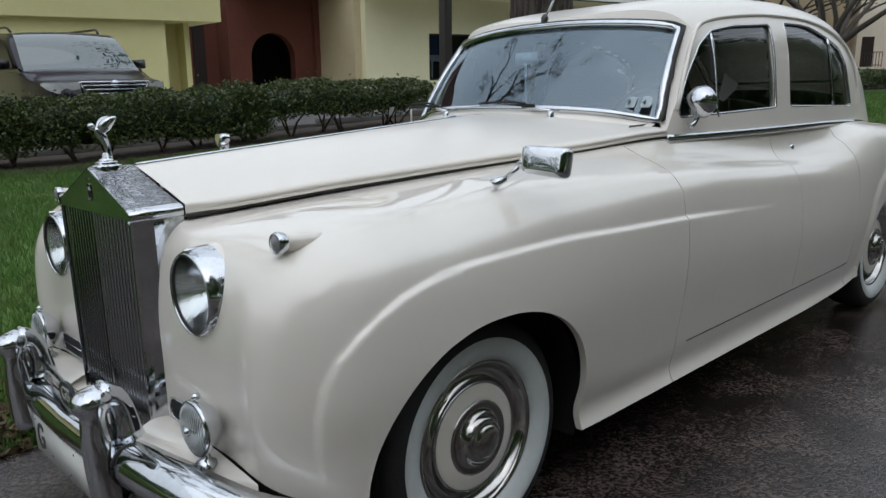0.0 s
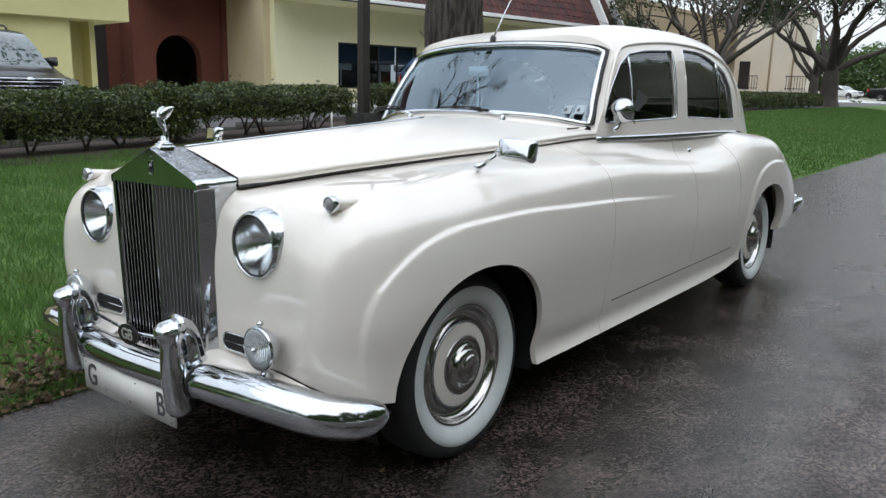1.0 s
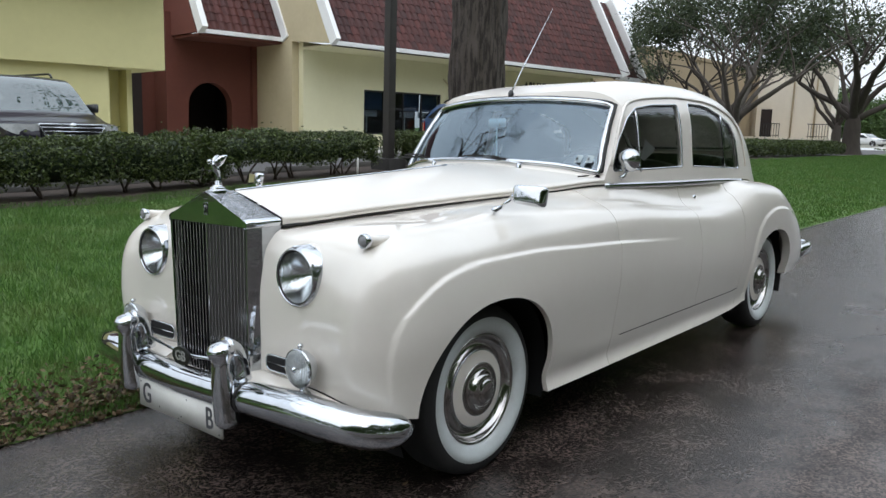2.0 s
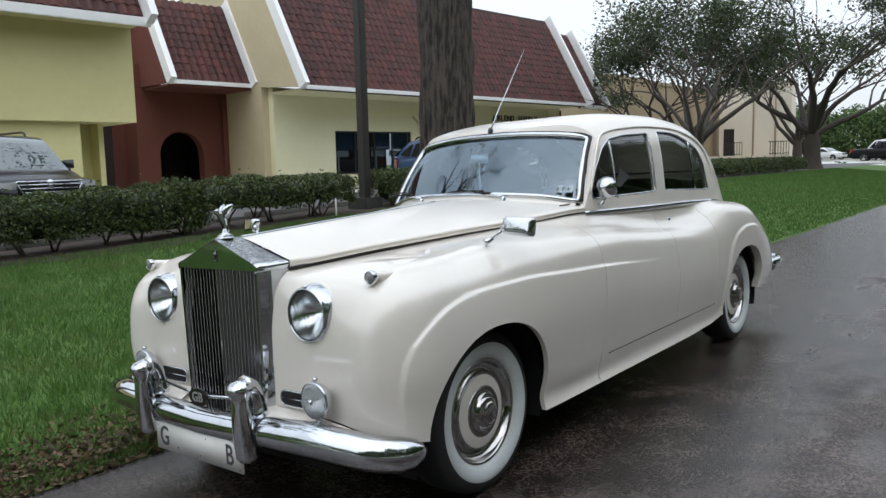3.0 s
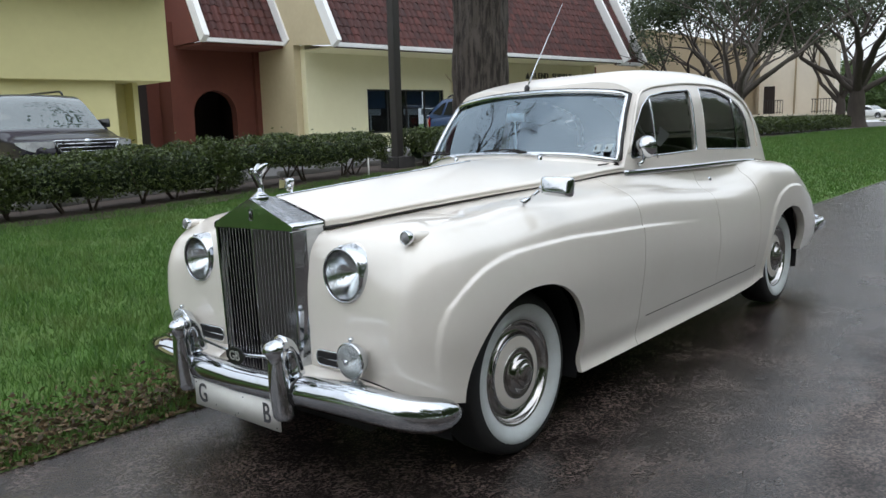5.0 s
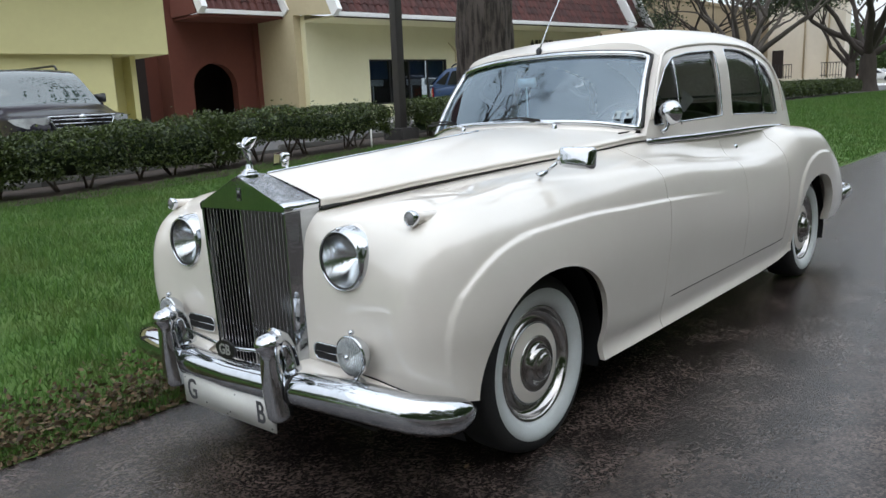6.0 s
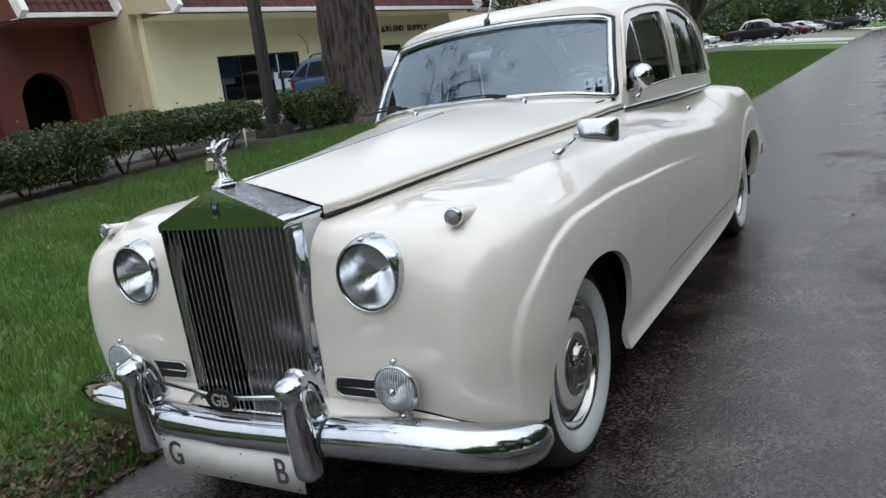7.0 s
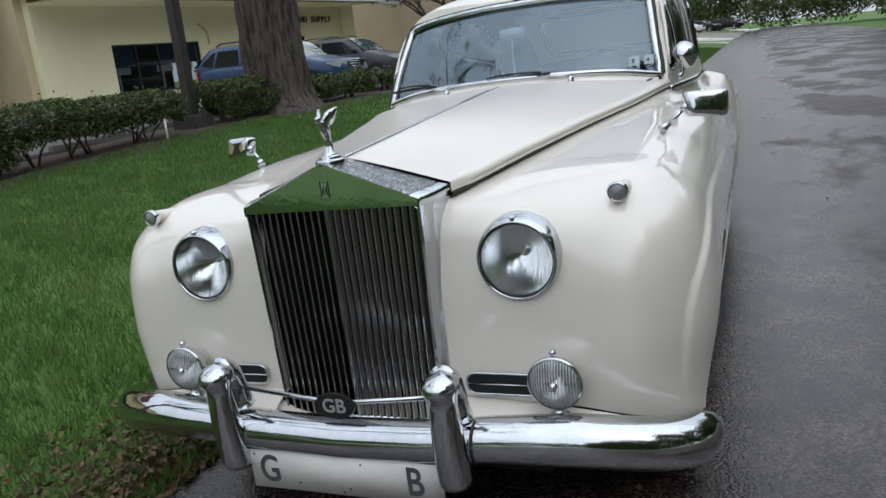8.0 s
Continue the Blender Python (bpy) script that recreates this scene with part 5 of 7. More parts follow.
tagged(part("kerb", bm, M_KERB), "dark weathered kerb along the parking lot", "kerb", kind="structure")
bm = bmesh.new()
grid(bm, [[(x, y, z) for y, z in ((0.4, -0.03), (3.0, 0.25), (6, 0.56), (12, 0.66), (30, 0.70))] for x in (73.9, 90, 140)])
tagged(part("far_parking_lot", bm, M_FARLOT), "pale worn parking lot at the road's end", "parking", kind="structure")
bm = bmesh.new()
grid(bm, [[(x, y, -0.012 + 0.075 * (y - 0.85) + 0.02) for y in (0.86, 3, 7.4)] for x in (58, 61)])
grid(bm, [[(x, y, -0.03 + 0.07 * (y - 0.85) + 0.02) for y in (0.86, 3, 7.4, 12)] for x in (68, 74)])
tagged(part("driveway", bm, M_CONCRETE), "pale concrete entry drive", "driveway", kind="structure")
bm = bmesh.new()
grid(bm, [[(x, y, -0.03 + 0.07 * (y - 0.85)) for y in (0.86, 3, 7.4)] for x in (60.9, 68.1)])
tagged(part("drive_island", bm, M_SOIL), "grass between two drives", "lawn", kind="structure")

rng = np.random.default_rng(7)


def blades(name, n, x0, x1, y0, y1, h, w, label, bias=1.0):
    x = rng.uniform(x0, x1, n)
    y = y0 + (y1 - y0) * rng.random(n) ** bias
    z = np.array([lawn_z(a, b) for a, b in zip(x, y)]) - 0.004
    a = rng.uniform(0, 2 * math.pi, n)
    tuft = 0.5 + 0.5 * np.sin(x * 5.3 + 2 * np.sin(y * 3.1)) * np.sin(y * 6.1 + 1.7 * np.sin(x * 2.3))
    hh = h * rng.uniform(0.45, 1.2, n) * (0.65 + 0.6 * tuft)
    ln, la = hh * rng.uniform(0.1, 0.8, n), rng.uniform(0, 2 * math.pi, n)
    base = np.stack([x, y, z], 1)
    off = np.stack([np.cos(a), np.sin(a), 0 * a], 1) * (w * 0.5)
    tip = base + np.stack([np.cos(la) * ln, np.sin(la) * ln, hh], 1)
    v = np.stack([base - off, base + off, tip], 1).reshape(-1, 3)
    f = np.arange(3 * n).reshape(-1, 3)
    return tagged(raw(name, v.tolist(), f.tolist(), M_GRASS), label, "grass", kind="stuff")


blades("grass_near", 260000, -5.0, 9, 0.84, 7.1, 0.07, 0.0075, "short green grass blades beside the road", 1.1)
blades("grass_far", 150000, 9, 46, 0.84, 7.1, 0.065, 0.020, "mown lawn grass in front of the hedge", 1.0)


def scatter_leaves(name, centres, size, material, normals=None, flat=0.5, parent=None):
    """Small four-cornered leaves at the given places."""
    n = len(centres)
    d = rng.normal(size=(n, 3))
    d[:, 2] *= flat
    d /= np.linalg.norm(d, axis=1)[:, None] + 1e-9
    e = rng.normal(size=(n, 3))
    e = np.cross(d, e)
    e /= np.linalg.norm(e, axis=1)[:, None] + 1e-9
    s = size * rng.uniform(0.6, 1.3, n)[:, None]
    c = np.asarray(centres)
    v = np.stack([c - d * s, c + e * s * 0.45 + d * s * 0.1, c + d * s, c - e * s * 0.45 + d * s * 0.1], 1).reshape(-1, 3)
    f = np.arange(4 * n).reshape(-1, 4)
    return raw(name, v.tolist(), f.tolist(), material, parent)


n = 11000
lx = np.where(rng.random(n) < 0.78, rng.uniform(-3.4, 0.7, n), rng.uniform(0.5, 7, n))
ly = 0.82 + np.abs(rng.normal(0, 0.27, n)) * np.where(lx < 0.6, 1.0, 0.35)
lz = np.array([lawn_z(a, b) if b > 0.87 else road_z(b) for a, b in zip(lx, ly)]) + 0.012 + 0.05 * rng.random(n) * (ly > 0.9)
tagged(scatter_leaves("fallen_leaves", np.stack([lx, ly, lz], 1), 0.0185, M_LITTER, flat=0.45), "brown fallen leaves along the grass edge", "leaves", kind="stuff")
n = 90
lx, ly = rng.uniform(-3.5, 8, n), rng.uniform(-5, 0.8, n)
tagged(scatter_leaves("road_litter", np.stack([lx, ly, -SL * ly + 0.004], 1), 0.014, M_LITTER, flat=0.05), "tiny dry leaves strewn on the asphalt", "leaves", kind="stuff")


# ---- hedges ----
def hedge(x0, x1, y0, y1, zb, zt, count, label, stems, leaf=0.027, open_foot=0.4, wild=0.10):
    """Clipped shrubs: twisting stems, a dark heart that stands for inner shade, and many leaves."""
    xm = (x0 + x1) / 2
    ob = empty("hedge", pose(xm, (y0 + y1) / 2, zb), label, "hedge")
    ym, hw = (y0 + y1) / 2, (y1 - y0) / 2

    def lift(x):
        return open_foot * (0.55 + 0.45 * math.sin(x * 2.1) * math.sin(x * 0.9 + 1))

    def crest(x):
        return zt - zb + wild * (noise.noise((x * 1.3, 3.1, 0)) + 0.6 * noise.noise((x * 4.1, 7.7, 0)))
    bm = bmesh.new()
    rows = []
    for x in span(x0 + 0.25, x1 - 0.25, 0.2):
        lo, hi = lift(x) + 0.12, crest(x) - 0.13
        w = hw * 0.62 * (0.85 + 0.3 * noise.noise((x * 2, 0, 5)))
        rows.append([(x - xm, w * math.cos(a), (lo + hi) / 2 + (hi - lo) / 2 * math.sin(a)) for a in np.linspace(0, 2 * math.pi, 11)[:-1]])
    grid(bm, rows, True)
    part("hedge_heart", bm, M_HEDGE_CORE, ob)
    pts = []
    while len(pts) < count:
        x = random.uniform(x0, x1)
        a = random.uniform(-0.7, math.pi + 0.7)
        lo, hi = lift(x), crest(x)
        r = 1.0 - abs(random.gauss(0, 0.13))
        p = 0.75
        if random.random() < min(0.4, 0.9 / (x1 - x0)):
            # the two ends
            x = (x0 if random.random() < 0.5 else x1) + random.gauss(0, 0.07)
            r = math.sqrt(random.random())
        cx, cz = math.cos(a), math.sin(a)
        y = hw * math.copysign(abs(cx) ** p, cx) * r
        z = (lo + hi) / 2 + (hi - lo) / 2 * math.copysign(abs(cz) ** p, cz) * r
        if noise.noise((x * 3.0, y * 3, z * 4)) < -0.42:
            continue
        if random.random() < 0.03:
            z += abs(random.gauss(0, 0.06))
        pts.append((x - xm, y, z))
    scatter_leaves("foliage", pts, leaf, M_HEDGE, flat=0.8, parent=ob)
    for i in range(stems):
        x = x0 + (x1 - x0) * (i + random.uniform(0.2, 0.8)) / stems
        for k in range(3):
            bm = bmesh.new()
            dx, dy = random.uniform(-0.35, 0.35), random.uniform(-0.25, 0.2)
            pth = spline([(x - xm, random.uniform(-0.06, 0.06), -0.02), (x - xm + dx * 0.3 + random.uniform(-0.04, 0.04), dy * 0.4, 0.16), (x - xm + dx * 0.7, dy * 0.8, 0.34), (x - xm + dx, dy, 0.55)], 7)
            tube(bm, pth, [0.02, 0.017, 0.015, 0.013, 0.011, 0.009, 0.006], 5, caps=False)
            part("stem", bm, M_TWIG, ob)
    return ob


random.seed(4)
hedge(-12.0, 1.2, 7.15, 8.15, 0.27, 0.99, 40000, "clipped green hedge with dense small leaves", 10, open_foot=0.05)
hedge(1.0, 4.2, 7.15, 8.1, 0.32, 1.09, 21000, "green hedge with bare twisting stems showing below", 6, open_foot=0.10, wild=0.14)
hedge(4.0, 7.3, 7.15, 8.1, 0.42, 1.16, 18000, "loose green hedge with gaps between bare stems", 6, open_foot=0.24, wild=0.2)
hedge(8.45, 10.0, 7.05, 8.25, 0.5, 1.26, 13000, "boxy clipped green hedge beside the lamp post", 3, open_foot=0.04, wild=0.04)
hedge(11.9, 14.4, 7.4, 8.35, 0.5, 1.10, 7000, "low loose green shrub beside the tree", 4, open_foot=0.10, wild=0.16, leaf=0.04)
hedge(15.6, 18.0, 7.7, 8.4, 0.5, 1.05, 3500, "low loose green shrub in the planting bed", 4, open_foot=0.12, wild=0.16, leaf=0.045)
hedge(26.5, 41.5, 7.5, 8.7, 0.48, 1.24, 16000, "long clipped green hedge across the lawn", 12, open_foot=0.03, wild=0.04, leaf=0.055)


# ---- trees ----
def tree(x, y, z, label, seed, fork=1.8, height=8.0, r=0.35, limbs=5, spread=0.9, leaves=9000, leaf=0.11, lean=(0, 0), clump=0.55, bark=None, leafmat=None, depth=4, rise=0.75, keep=None, fill=0.32):
    """A tapered trunk with limbs that fork again and again, and a loose crown of small leaves."""
    rnd = random.Random(seed)
    ob = empty("tree", pose(x, y, z), label, "tree")
    bm = bmesh.new()
    tips = []

    def limb(p, d, length, rad, level):
        pts, rs = [p], [rad]
        q, dd = p.copy(), d.copy()
        k = 5
        for i in range(k):
            dd = (dd + Vector((rnd.uniform(-1, 1), rnd.uniform(-1, 1), rnd.uniform(-0.5, 0.7))) * 0.30).normalized()
            q = q + dd * (length / k)
            pts.append(q.copy())
            rs.append(rad * (1 - 0.5 * (i + 1) / k))
        tube(bm, pts, rs, 8 if level < 2 else 5, caps=False)
        if level >= depth:
            tips.extend(pts[2:])
            return
        if level >= depth - 1:
            tips.append(pts[-1])
        for j in range(2 if level > 1 else 3):
            a = rnd.uniform(0, 2 * math.pi)
            side = Vector((math.cos(a), math.sin(a), rnd.uniform(-0.15, 0.5)))
            nd = (dd * rise + side * spread * 0.7).normalized()
            limb(pts[-1 - (j % 2)], nd, length * rnd.uniform(0.6, 0.85), rs[-1] * rnd.uniform(0.65, 0.9), level + 1)

    base = [Vector((0, 0, -0.15)), Vector((0, 0, 0.12)), Vector((lean[0] * 0.3, lean[1] * 0.3, fork * 0.4)), Vector((lean[0] * 0.7, lean[1] * 0.7, fork * 0.75)), Vector((lean[0], lean[1], fork))]
    tube(bm, spline(base, 12), [r * 1.7, r * 1.4, r * 1.18, r * 1.05, r, r * 0.97, r * 0.95, r * 0.93, r * 0.88, r * 0.8, r * 0.66, r * 0.4], 16)
    for i in range(limbs):
        a = 2 * math.pi * (i + rnd.uniform(-0.3, 0.3)) / limbs
        d = Vector((math.cos(a) * spread, math.sin(a) * spread, rnd.uniform(0.7, 1.25))).normalized()
        limb(base[-1] - Vector((0, 0, rnd.uniform(0.05, 0.32) * fork)), d, (height - fork) * rnd.uniform(0.34, 0.46), r * rnd.uniform(0.36, 0.55), 1)
    part("trunk", bm, bark or M_OAKBARK, ob)
    if leaves:
        t = np.array([tuple(q) for q in tips])
        t = t[rng.random(len(t)) < fill]
        pick = t[rng.integers(0, len(t), leaves)]
        c = pick + rng.normal(size=(leaves, 3)) * np.array([clump, clump, clump * 0.55])
        if keep:
            c = c[[keep(x + q[0], y + q[1]) for q in c]]
        scatter_leaves("crown", c, leaf, leafmat or M_OAKLEAF, flat=0.8, parent=ob)
    return ob


def big_trunk():
    """The broad tree by the lot: two stems grown together, with flaring roots and furrowed bark."""
    ob = empty("tree", pose(10.5, 7.55, 0.48), "broad double-stemmed tree with furrowed grey bark", "tree")
    bm = bmesh.new()
    rows = []
    for t in span(0, 1, 0.0125):
        z = -0.15 + 4.6 * t
        flare = 0.55 * math.exp(-max(z, 0) / 0.22) + 1.0
        row = []
        for k in range(120):
            a = 2 * math.pi * k / 120
            lobes = 0.60 + 0.18 * abs(math.cos(a - 0.55)) + 0.05 * math.cos(3 * a + 1.0 + z * 0.3) * (flare - 0.9) * 2
            rough = 0.05 * noise.noise((math.cos(a) * 4, math.sin(a) * 4, z * 0.9)) + 0.04 * noise.noise((math.cos(a) * 11, math.sin(a) * 11, z * 1.6))
            rr = (lobes - 0.02 * z) * flare + rough - 0.05
            groove = 0.09 * math.exp(-(math.cos(a - 0.55) / 0.16) ** 2) * min(1, max(0, z - 0.4))
            ridge = abs(noise.noise((math.cos(a) * 7, math.sin(a) * 7, z * 0.7))) + 0.5 * abs(noise.noise((math.cos(a) * 17, math.sin(a) * 17, z * 1.9 + 5)))
            rr += 0.11 * (ridge - 0.3) - groove
            row.append((rr * math.cos(a), rr * math.sin(a), z))
        rows.append(row)
    grid(bm, rows, True)
    rnd = random.Random(3)
    for sx, dx, dy in ((0.22, 0.6, 0.1), (-0.2, -0.5, 0.25)):
        tube(bm, spline([(sx, sx * 0.4, 3.6), (sx + dx * 0.35, dy * 0.4, 5.2), (sx + dx, dy, 7.2), (sx + dx * 2.2, dy * 2.5, 9.5)], 10), [0.27, 0.26, 0.25, 0.23, 0.21, 0.18, 0.16, 0.13, 0.10, 0.06], 12, caps=False)
    tips = []
    for i in range(11):
        a = rnd.uniform(0, 6.28)
        p0 = Vector((rnd.uniform(-0.8, 1.2), rnd.uniform(-0.2, 0.5), rnd.uniform(8.4, 10.6)))
        p1 = p0 + Vector((math.cos(a) * 3.4, math.sin(a) * 3.4, rnd.uniform(0.6, 1.6)))
        p2 = p1 + Vector((math.cos(a) * 3.2, math.sin(a) * 3.2, rnd.uniform(-0.9, 0.6)))
        tube(bm, spline([p0, p1, p2], 7), [0.06, 0.05, 0.045, 0.038, 0.03, 0.02, 0.01], 6, caps=False)
        tips += [p1, p2, (p1 + p2) / 2, p1 * 0.7 + p2 * 0.3]
    part("trunk", bm, M_BARK, ob)
    t = np.array([tuple(q) for q in tips])
    c = t[rng.integers(0, len(t), 5000)] + rng.normal(size=(5000, 3)) * np.array([0.6, 0.6, 0.45])
    scatter_leaves("crown", c, 0.10, M_OAKLEAF, flat=0.8, parent=ob)


big_trunk()


def CLEAR(x, y):
    """The crowns are cut back from the office roof."""
    return y < 0.515 * x - 1.3


tree(32.0, 10.0, 0.5, "spreading oak with pale twisting limbs", 11, fork=1.7, height=9.5, r=0.32, limbs=8, spread=0.85, leaves=11000, leaf=0.085, clump=0.42, keep=CLEAR)
tree(34.5, 13.6, 0.5, "spreading oak with dark leaning stems", 5, fork=1.4, height=9, r=0.24, limbs=5, spread=0.8, leaves=8000, leaf=0.09, clump=0.42, keep=CLEAR, bark=M_DARKBARK)
tree(42.5, 14.5, 0.5, "shady oak with dark limbs", 21, fork=2.0, height=10, r=0.3, limbs=5, spread=0.9, leaves=9000, leaf=0.11, clump=0.5, bark=M_DARKBARK)
tree(44.5, 8.0, 0.45, "broad oak with a thick forked trunk", 8, fork=2.4, height=13, r=0.46, limbs=8, spread=0.95, leaves=15000, leaf=0.10, clump=0.48, bark=M_DARKBARK)
tree(60.0, 12.5, 0.45, "oak behind the entry drive", 31, fork=2.2, height=10, r=0.35, limbs=5, spread=0.9, leaves=6000, leaf=0.15, clump=0.6, bark=M_DARKBARK)


def woods(name, pts, label, count, leaf):
    """A far row of trees as rounded, uneven leafy masses."""
    c = []
    for x, y, w, h in pts:
        m = int(count / len(pts))
        for i in range(m):
            a, b = rng.uniform(0, 2 * math.pi), math.acos(rng.uniform(-0.97, 1))
            r = rng.uniform(0.5, 1.05) * (1 + 0.25 * noise.noise((math.cos(a) * 2 + x, math.sin(a) * 2 + y, b * 2)))
            c.append((x + w * r * math.sin(b) * math.cos(a), y + w * r * math.sin(b) * math.sin(a), h * 0.5 + h * 0.5 * r * math.cos(b)))
    return tagged(scatter_leaves(name, c, leaf, M_FARLEAF, flat=0.8), label, "woods", kind="stuff")


rw = random.Random(12)
woods("far_woods", [(132, 29, 5, 9.5), (130, 21, 5, 8.5), (133, 15.5, 4.5, 9.2), (136, 11, 4, 6.8), (128, 5.0, 4.8, 12.2), (126, -3.5, 6, 12), (134, -12, 6, 11), (130, -22, 7, 12), (131, 38, 6, 10), (133, 48, 6, 11)], "far row of rounded trees past the end of the road", 100000, 0.27)
tree(-1.9, 6.6, 0.22, "tall oak overhanging the lawn and the car", 17, fork=6.8, height=14, r=0.34, limbs=6, spread=1.0, leaves=2200, leaf=0.10, clump=0.34, fill=0.14)
woods("shade_trees", [(x, -14.5 + rw.uniform(-1.5, 1.5), rw.uniform(3.6, 5), rw.uniform(12, 17)) for x in range(-34, 66, 6)], "tall shade trees across the road from the car", 60000, 0.36)
woods("roadside_woods", [(x, -24 + rw.uniform(-4, 4), rw.uniform(5, 7), rw.uniform(9, 14)) for x in range(-60, 130, 9)], "row of trees across the road", 30000, 0.5)
# unseen row, added to dim the car's nose and darken its chrome reflections
woods("woods_ahead", [(-36 + rw.uniform(-4, 4), y, rw.uniform(5, 8), rw.uniform(8, 12)) for y in range(-40, 60, 9)], "unseen row of trees added behind the viewer", 20000, 0.5)

# ---- lamp post ----
M_BRONZE = mat("dark_bronze_paint", (0.030, 0.026, 0.024), 0.5, tint=(0.05, 0.045, 0.042), scale=6, bump=0.05)
M_FOOTING = mat("dark_footing", (0.045, 0.042, 0.042), 0.8, tint=(0.08, 0.075, 0.07), scale=8, bump=0.3)
post = empty("lamp_post", pose(8.15, 7.75, LOT_Z), "dark square lamp post on a stub footing", "lamp post")
bm = bmesh.new()
box(bm, (-0.085, -0.085, 0.12), (0.085, 0.085, 7.5), 0.012)
part("pole", bm, M_BRONZE, post, smooth=False)
bm = bmesh.new()
box(bm, (-0.24, -0.24, -0.1), (0.24, 0.24, 0.20), 0.02)
part("footing", bm, M_FOOTING, post, smooth=False)
bm = bmesh.new()
box(bm, (-0.3, -1.0, 7.35), (0.3, -0.05, 7.5), 0.03)
part("lamp_head", bm, M_BRONZE, post, smooth=False)
stake = empty("marker_stake", pose(6.75, 7.1, lawn_z(6.75, 7.1)), "thin white marker stake in the bed", "stake")
bm = bmesh.new()
box(bm, (-0.012, -0.012, -0.05), (0.012, 0.012, 0.32), 0.003)
part("stake_rod", bm, M_PLATE, stake)

# ---- buildings ----
M_YEL = mat("yellow_stucco", (0.67, 0.625, 0.32), 0.85, tint=(0.60, 0.555, 0.28), scale=0.6, amount=0.7, bump=0.3, bump_scale=45)
M_CREAM = mat("cream_stucco", (0.80, 0.765, 0.53), 0.85, tint=(0.74, 0.70, 0.47), scale=0.6, amount=0.7, bump=0.3, bump_scale=45)
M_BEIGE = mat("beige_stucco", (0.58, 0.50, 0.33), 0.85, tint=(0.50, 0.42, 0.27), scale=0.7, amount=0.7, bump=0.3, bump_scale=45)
M_TERRA = mat("terracotta_stucco", (0.150, 0.046, 0.031), 0.85, tint=(0.118, 0.036, 0.025), scale=0.8, amount=0.7, bump=0.3, bump_scale=45)
M_TILE = random_tint(mat("clay_roof_tile", (0.06, 0.018, 0.014), 0.7, bump=0.3, bump_scale=60), (0.040, 0.0105, 0.0090), (0.088, 0.0205, 0.0155), island=False)
M_TILE_JOINED = random_tint(mat("clay_roof_tile_far", (0.06, 0.018, 0.014), 0.7, bump=0.3, bump_scale=60), (0.040, 0.0105, 0.0090), (0.088, 0.0205, 0.0155))
M_UNDER = mat("roof_underlay", (0.035, 0.014, 0.011), 0.9)
M_TRIM = mat("white_trim", (0.90, 0.90, 0.89), 0.5, tint=(0.80, 0.80, 0.79), scale=3, amount=0.5)
# near-black that gives openings their shade by colour
M_SHADE = mat("opening_shade", (0.02, 0.013, 0.012), 0.8, tint=(0.03, 0.02, 0.018), scale=3)
M_BLIND = mat("blue_blind", (0.06, 0.10, 0.20), 0.6, tint=(0.045, 0.075, 0.15), scale=4)
M_WINGLASS = mat("dark_office_glass", (0.012, 0.015, 0.017), 0.04, tint=(0.02, 0.024, 0.025), scale=2, spec=0.8)
M_METALDARK = mat("black_metal", (0.012, 0.012, 0.013), 0.45)
M_SIGN = mat("sign_letter", (0.075, 0.072, 0.055), 0.6)
M_TAN = mat("tan_stucco", (0.34, 0.265, 0.165), 0.85, tint=(0.29, 0.225, 0.14), scale=0.5, amount=0.7, bump=0.2)
M_PALE = mat("pale_stucco", (0.74, 0.67, 0.56), 0.85, tint=(0.66, 0.59, 0.49), scale=0.4, amount=0.7, bump=0.2)

BLD = Matrix.Translation((15.2, 17.1, 0)) @ pose(0, 0, 0, 0, 0, -6.64)


def quad(bm, a, b, c, d):
    bm.faces.new([bm.verts.new(p) for p in (a, b, c, d)])


def prism(bm, outline, y0, y1, plane="xz"):
    """Extrude an outline of (x, z) along y, or of (y, z) along x."""
    def at(p, t):
        return (p[0], t, p[1]) if plane == "xz" else (t, p[0], p[1])
    a = [bm.verts.new(at(p, y0)) for p in outline]
    b = [bm.verts.new(at(p, y1)) for p in outline]
    bm.faces.new(a)
    bm.faces.new(b[::-1])
    for i in range(len(outline)):
        j = (i + 1) % len(outline)
        bm.faces.new([a[i], b[i], b[j], a[j]])


tile_me = bpy.data.meshes.new("roof_tile")
tb = bmesh.new()
TW, TL = 0.30, 0.40
prof = [(-0.5, 0.0), (-0.28, 0.055), (-0.02, 0.075), (0.2, 0.04), (0.36, 0.012), (0.5, 0.004)]
vs = grid(tb, [[(p[0] * TW, t * TL, p[1] + 0.03 - 0.026 * t) for p in prof] for t in (0, 1)])
low = [tb.verts.new((p[0] * TW, 0, p[1] * 0.7 - 0.01)) for p in prof]
for j in range(len(prof) - 1):
    tb.faces.new([vs[0][j], vs[0][j + 1], low[j + 1], low[j]])
bmesh.ops.recalc_face_normals(tb, faces=tb.faces[:])
tb.to_mesh(tile_me)
tb.verts.index_update()
tile_data = ([tuple(v.co) for v in tb.verts], [[v.index for v in f.verts] for f in tb.faces])
tb.free()
tile_me.materials.append(M_TILE)


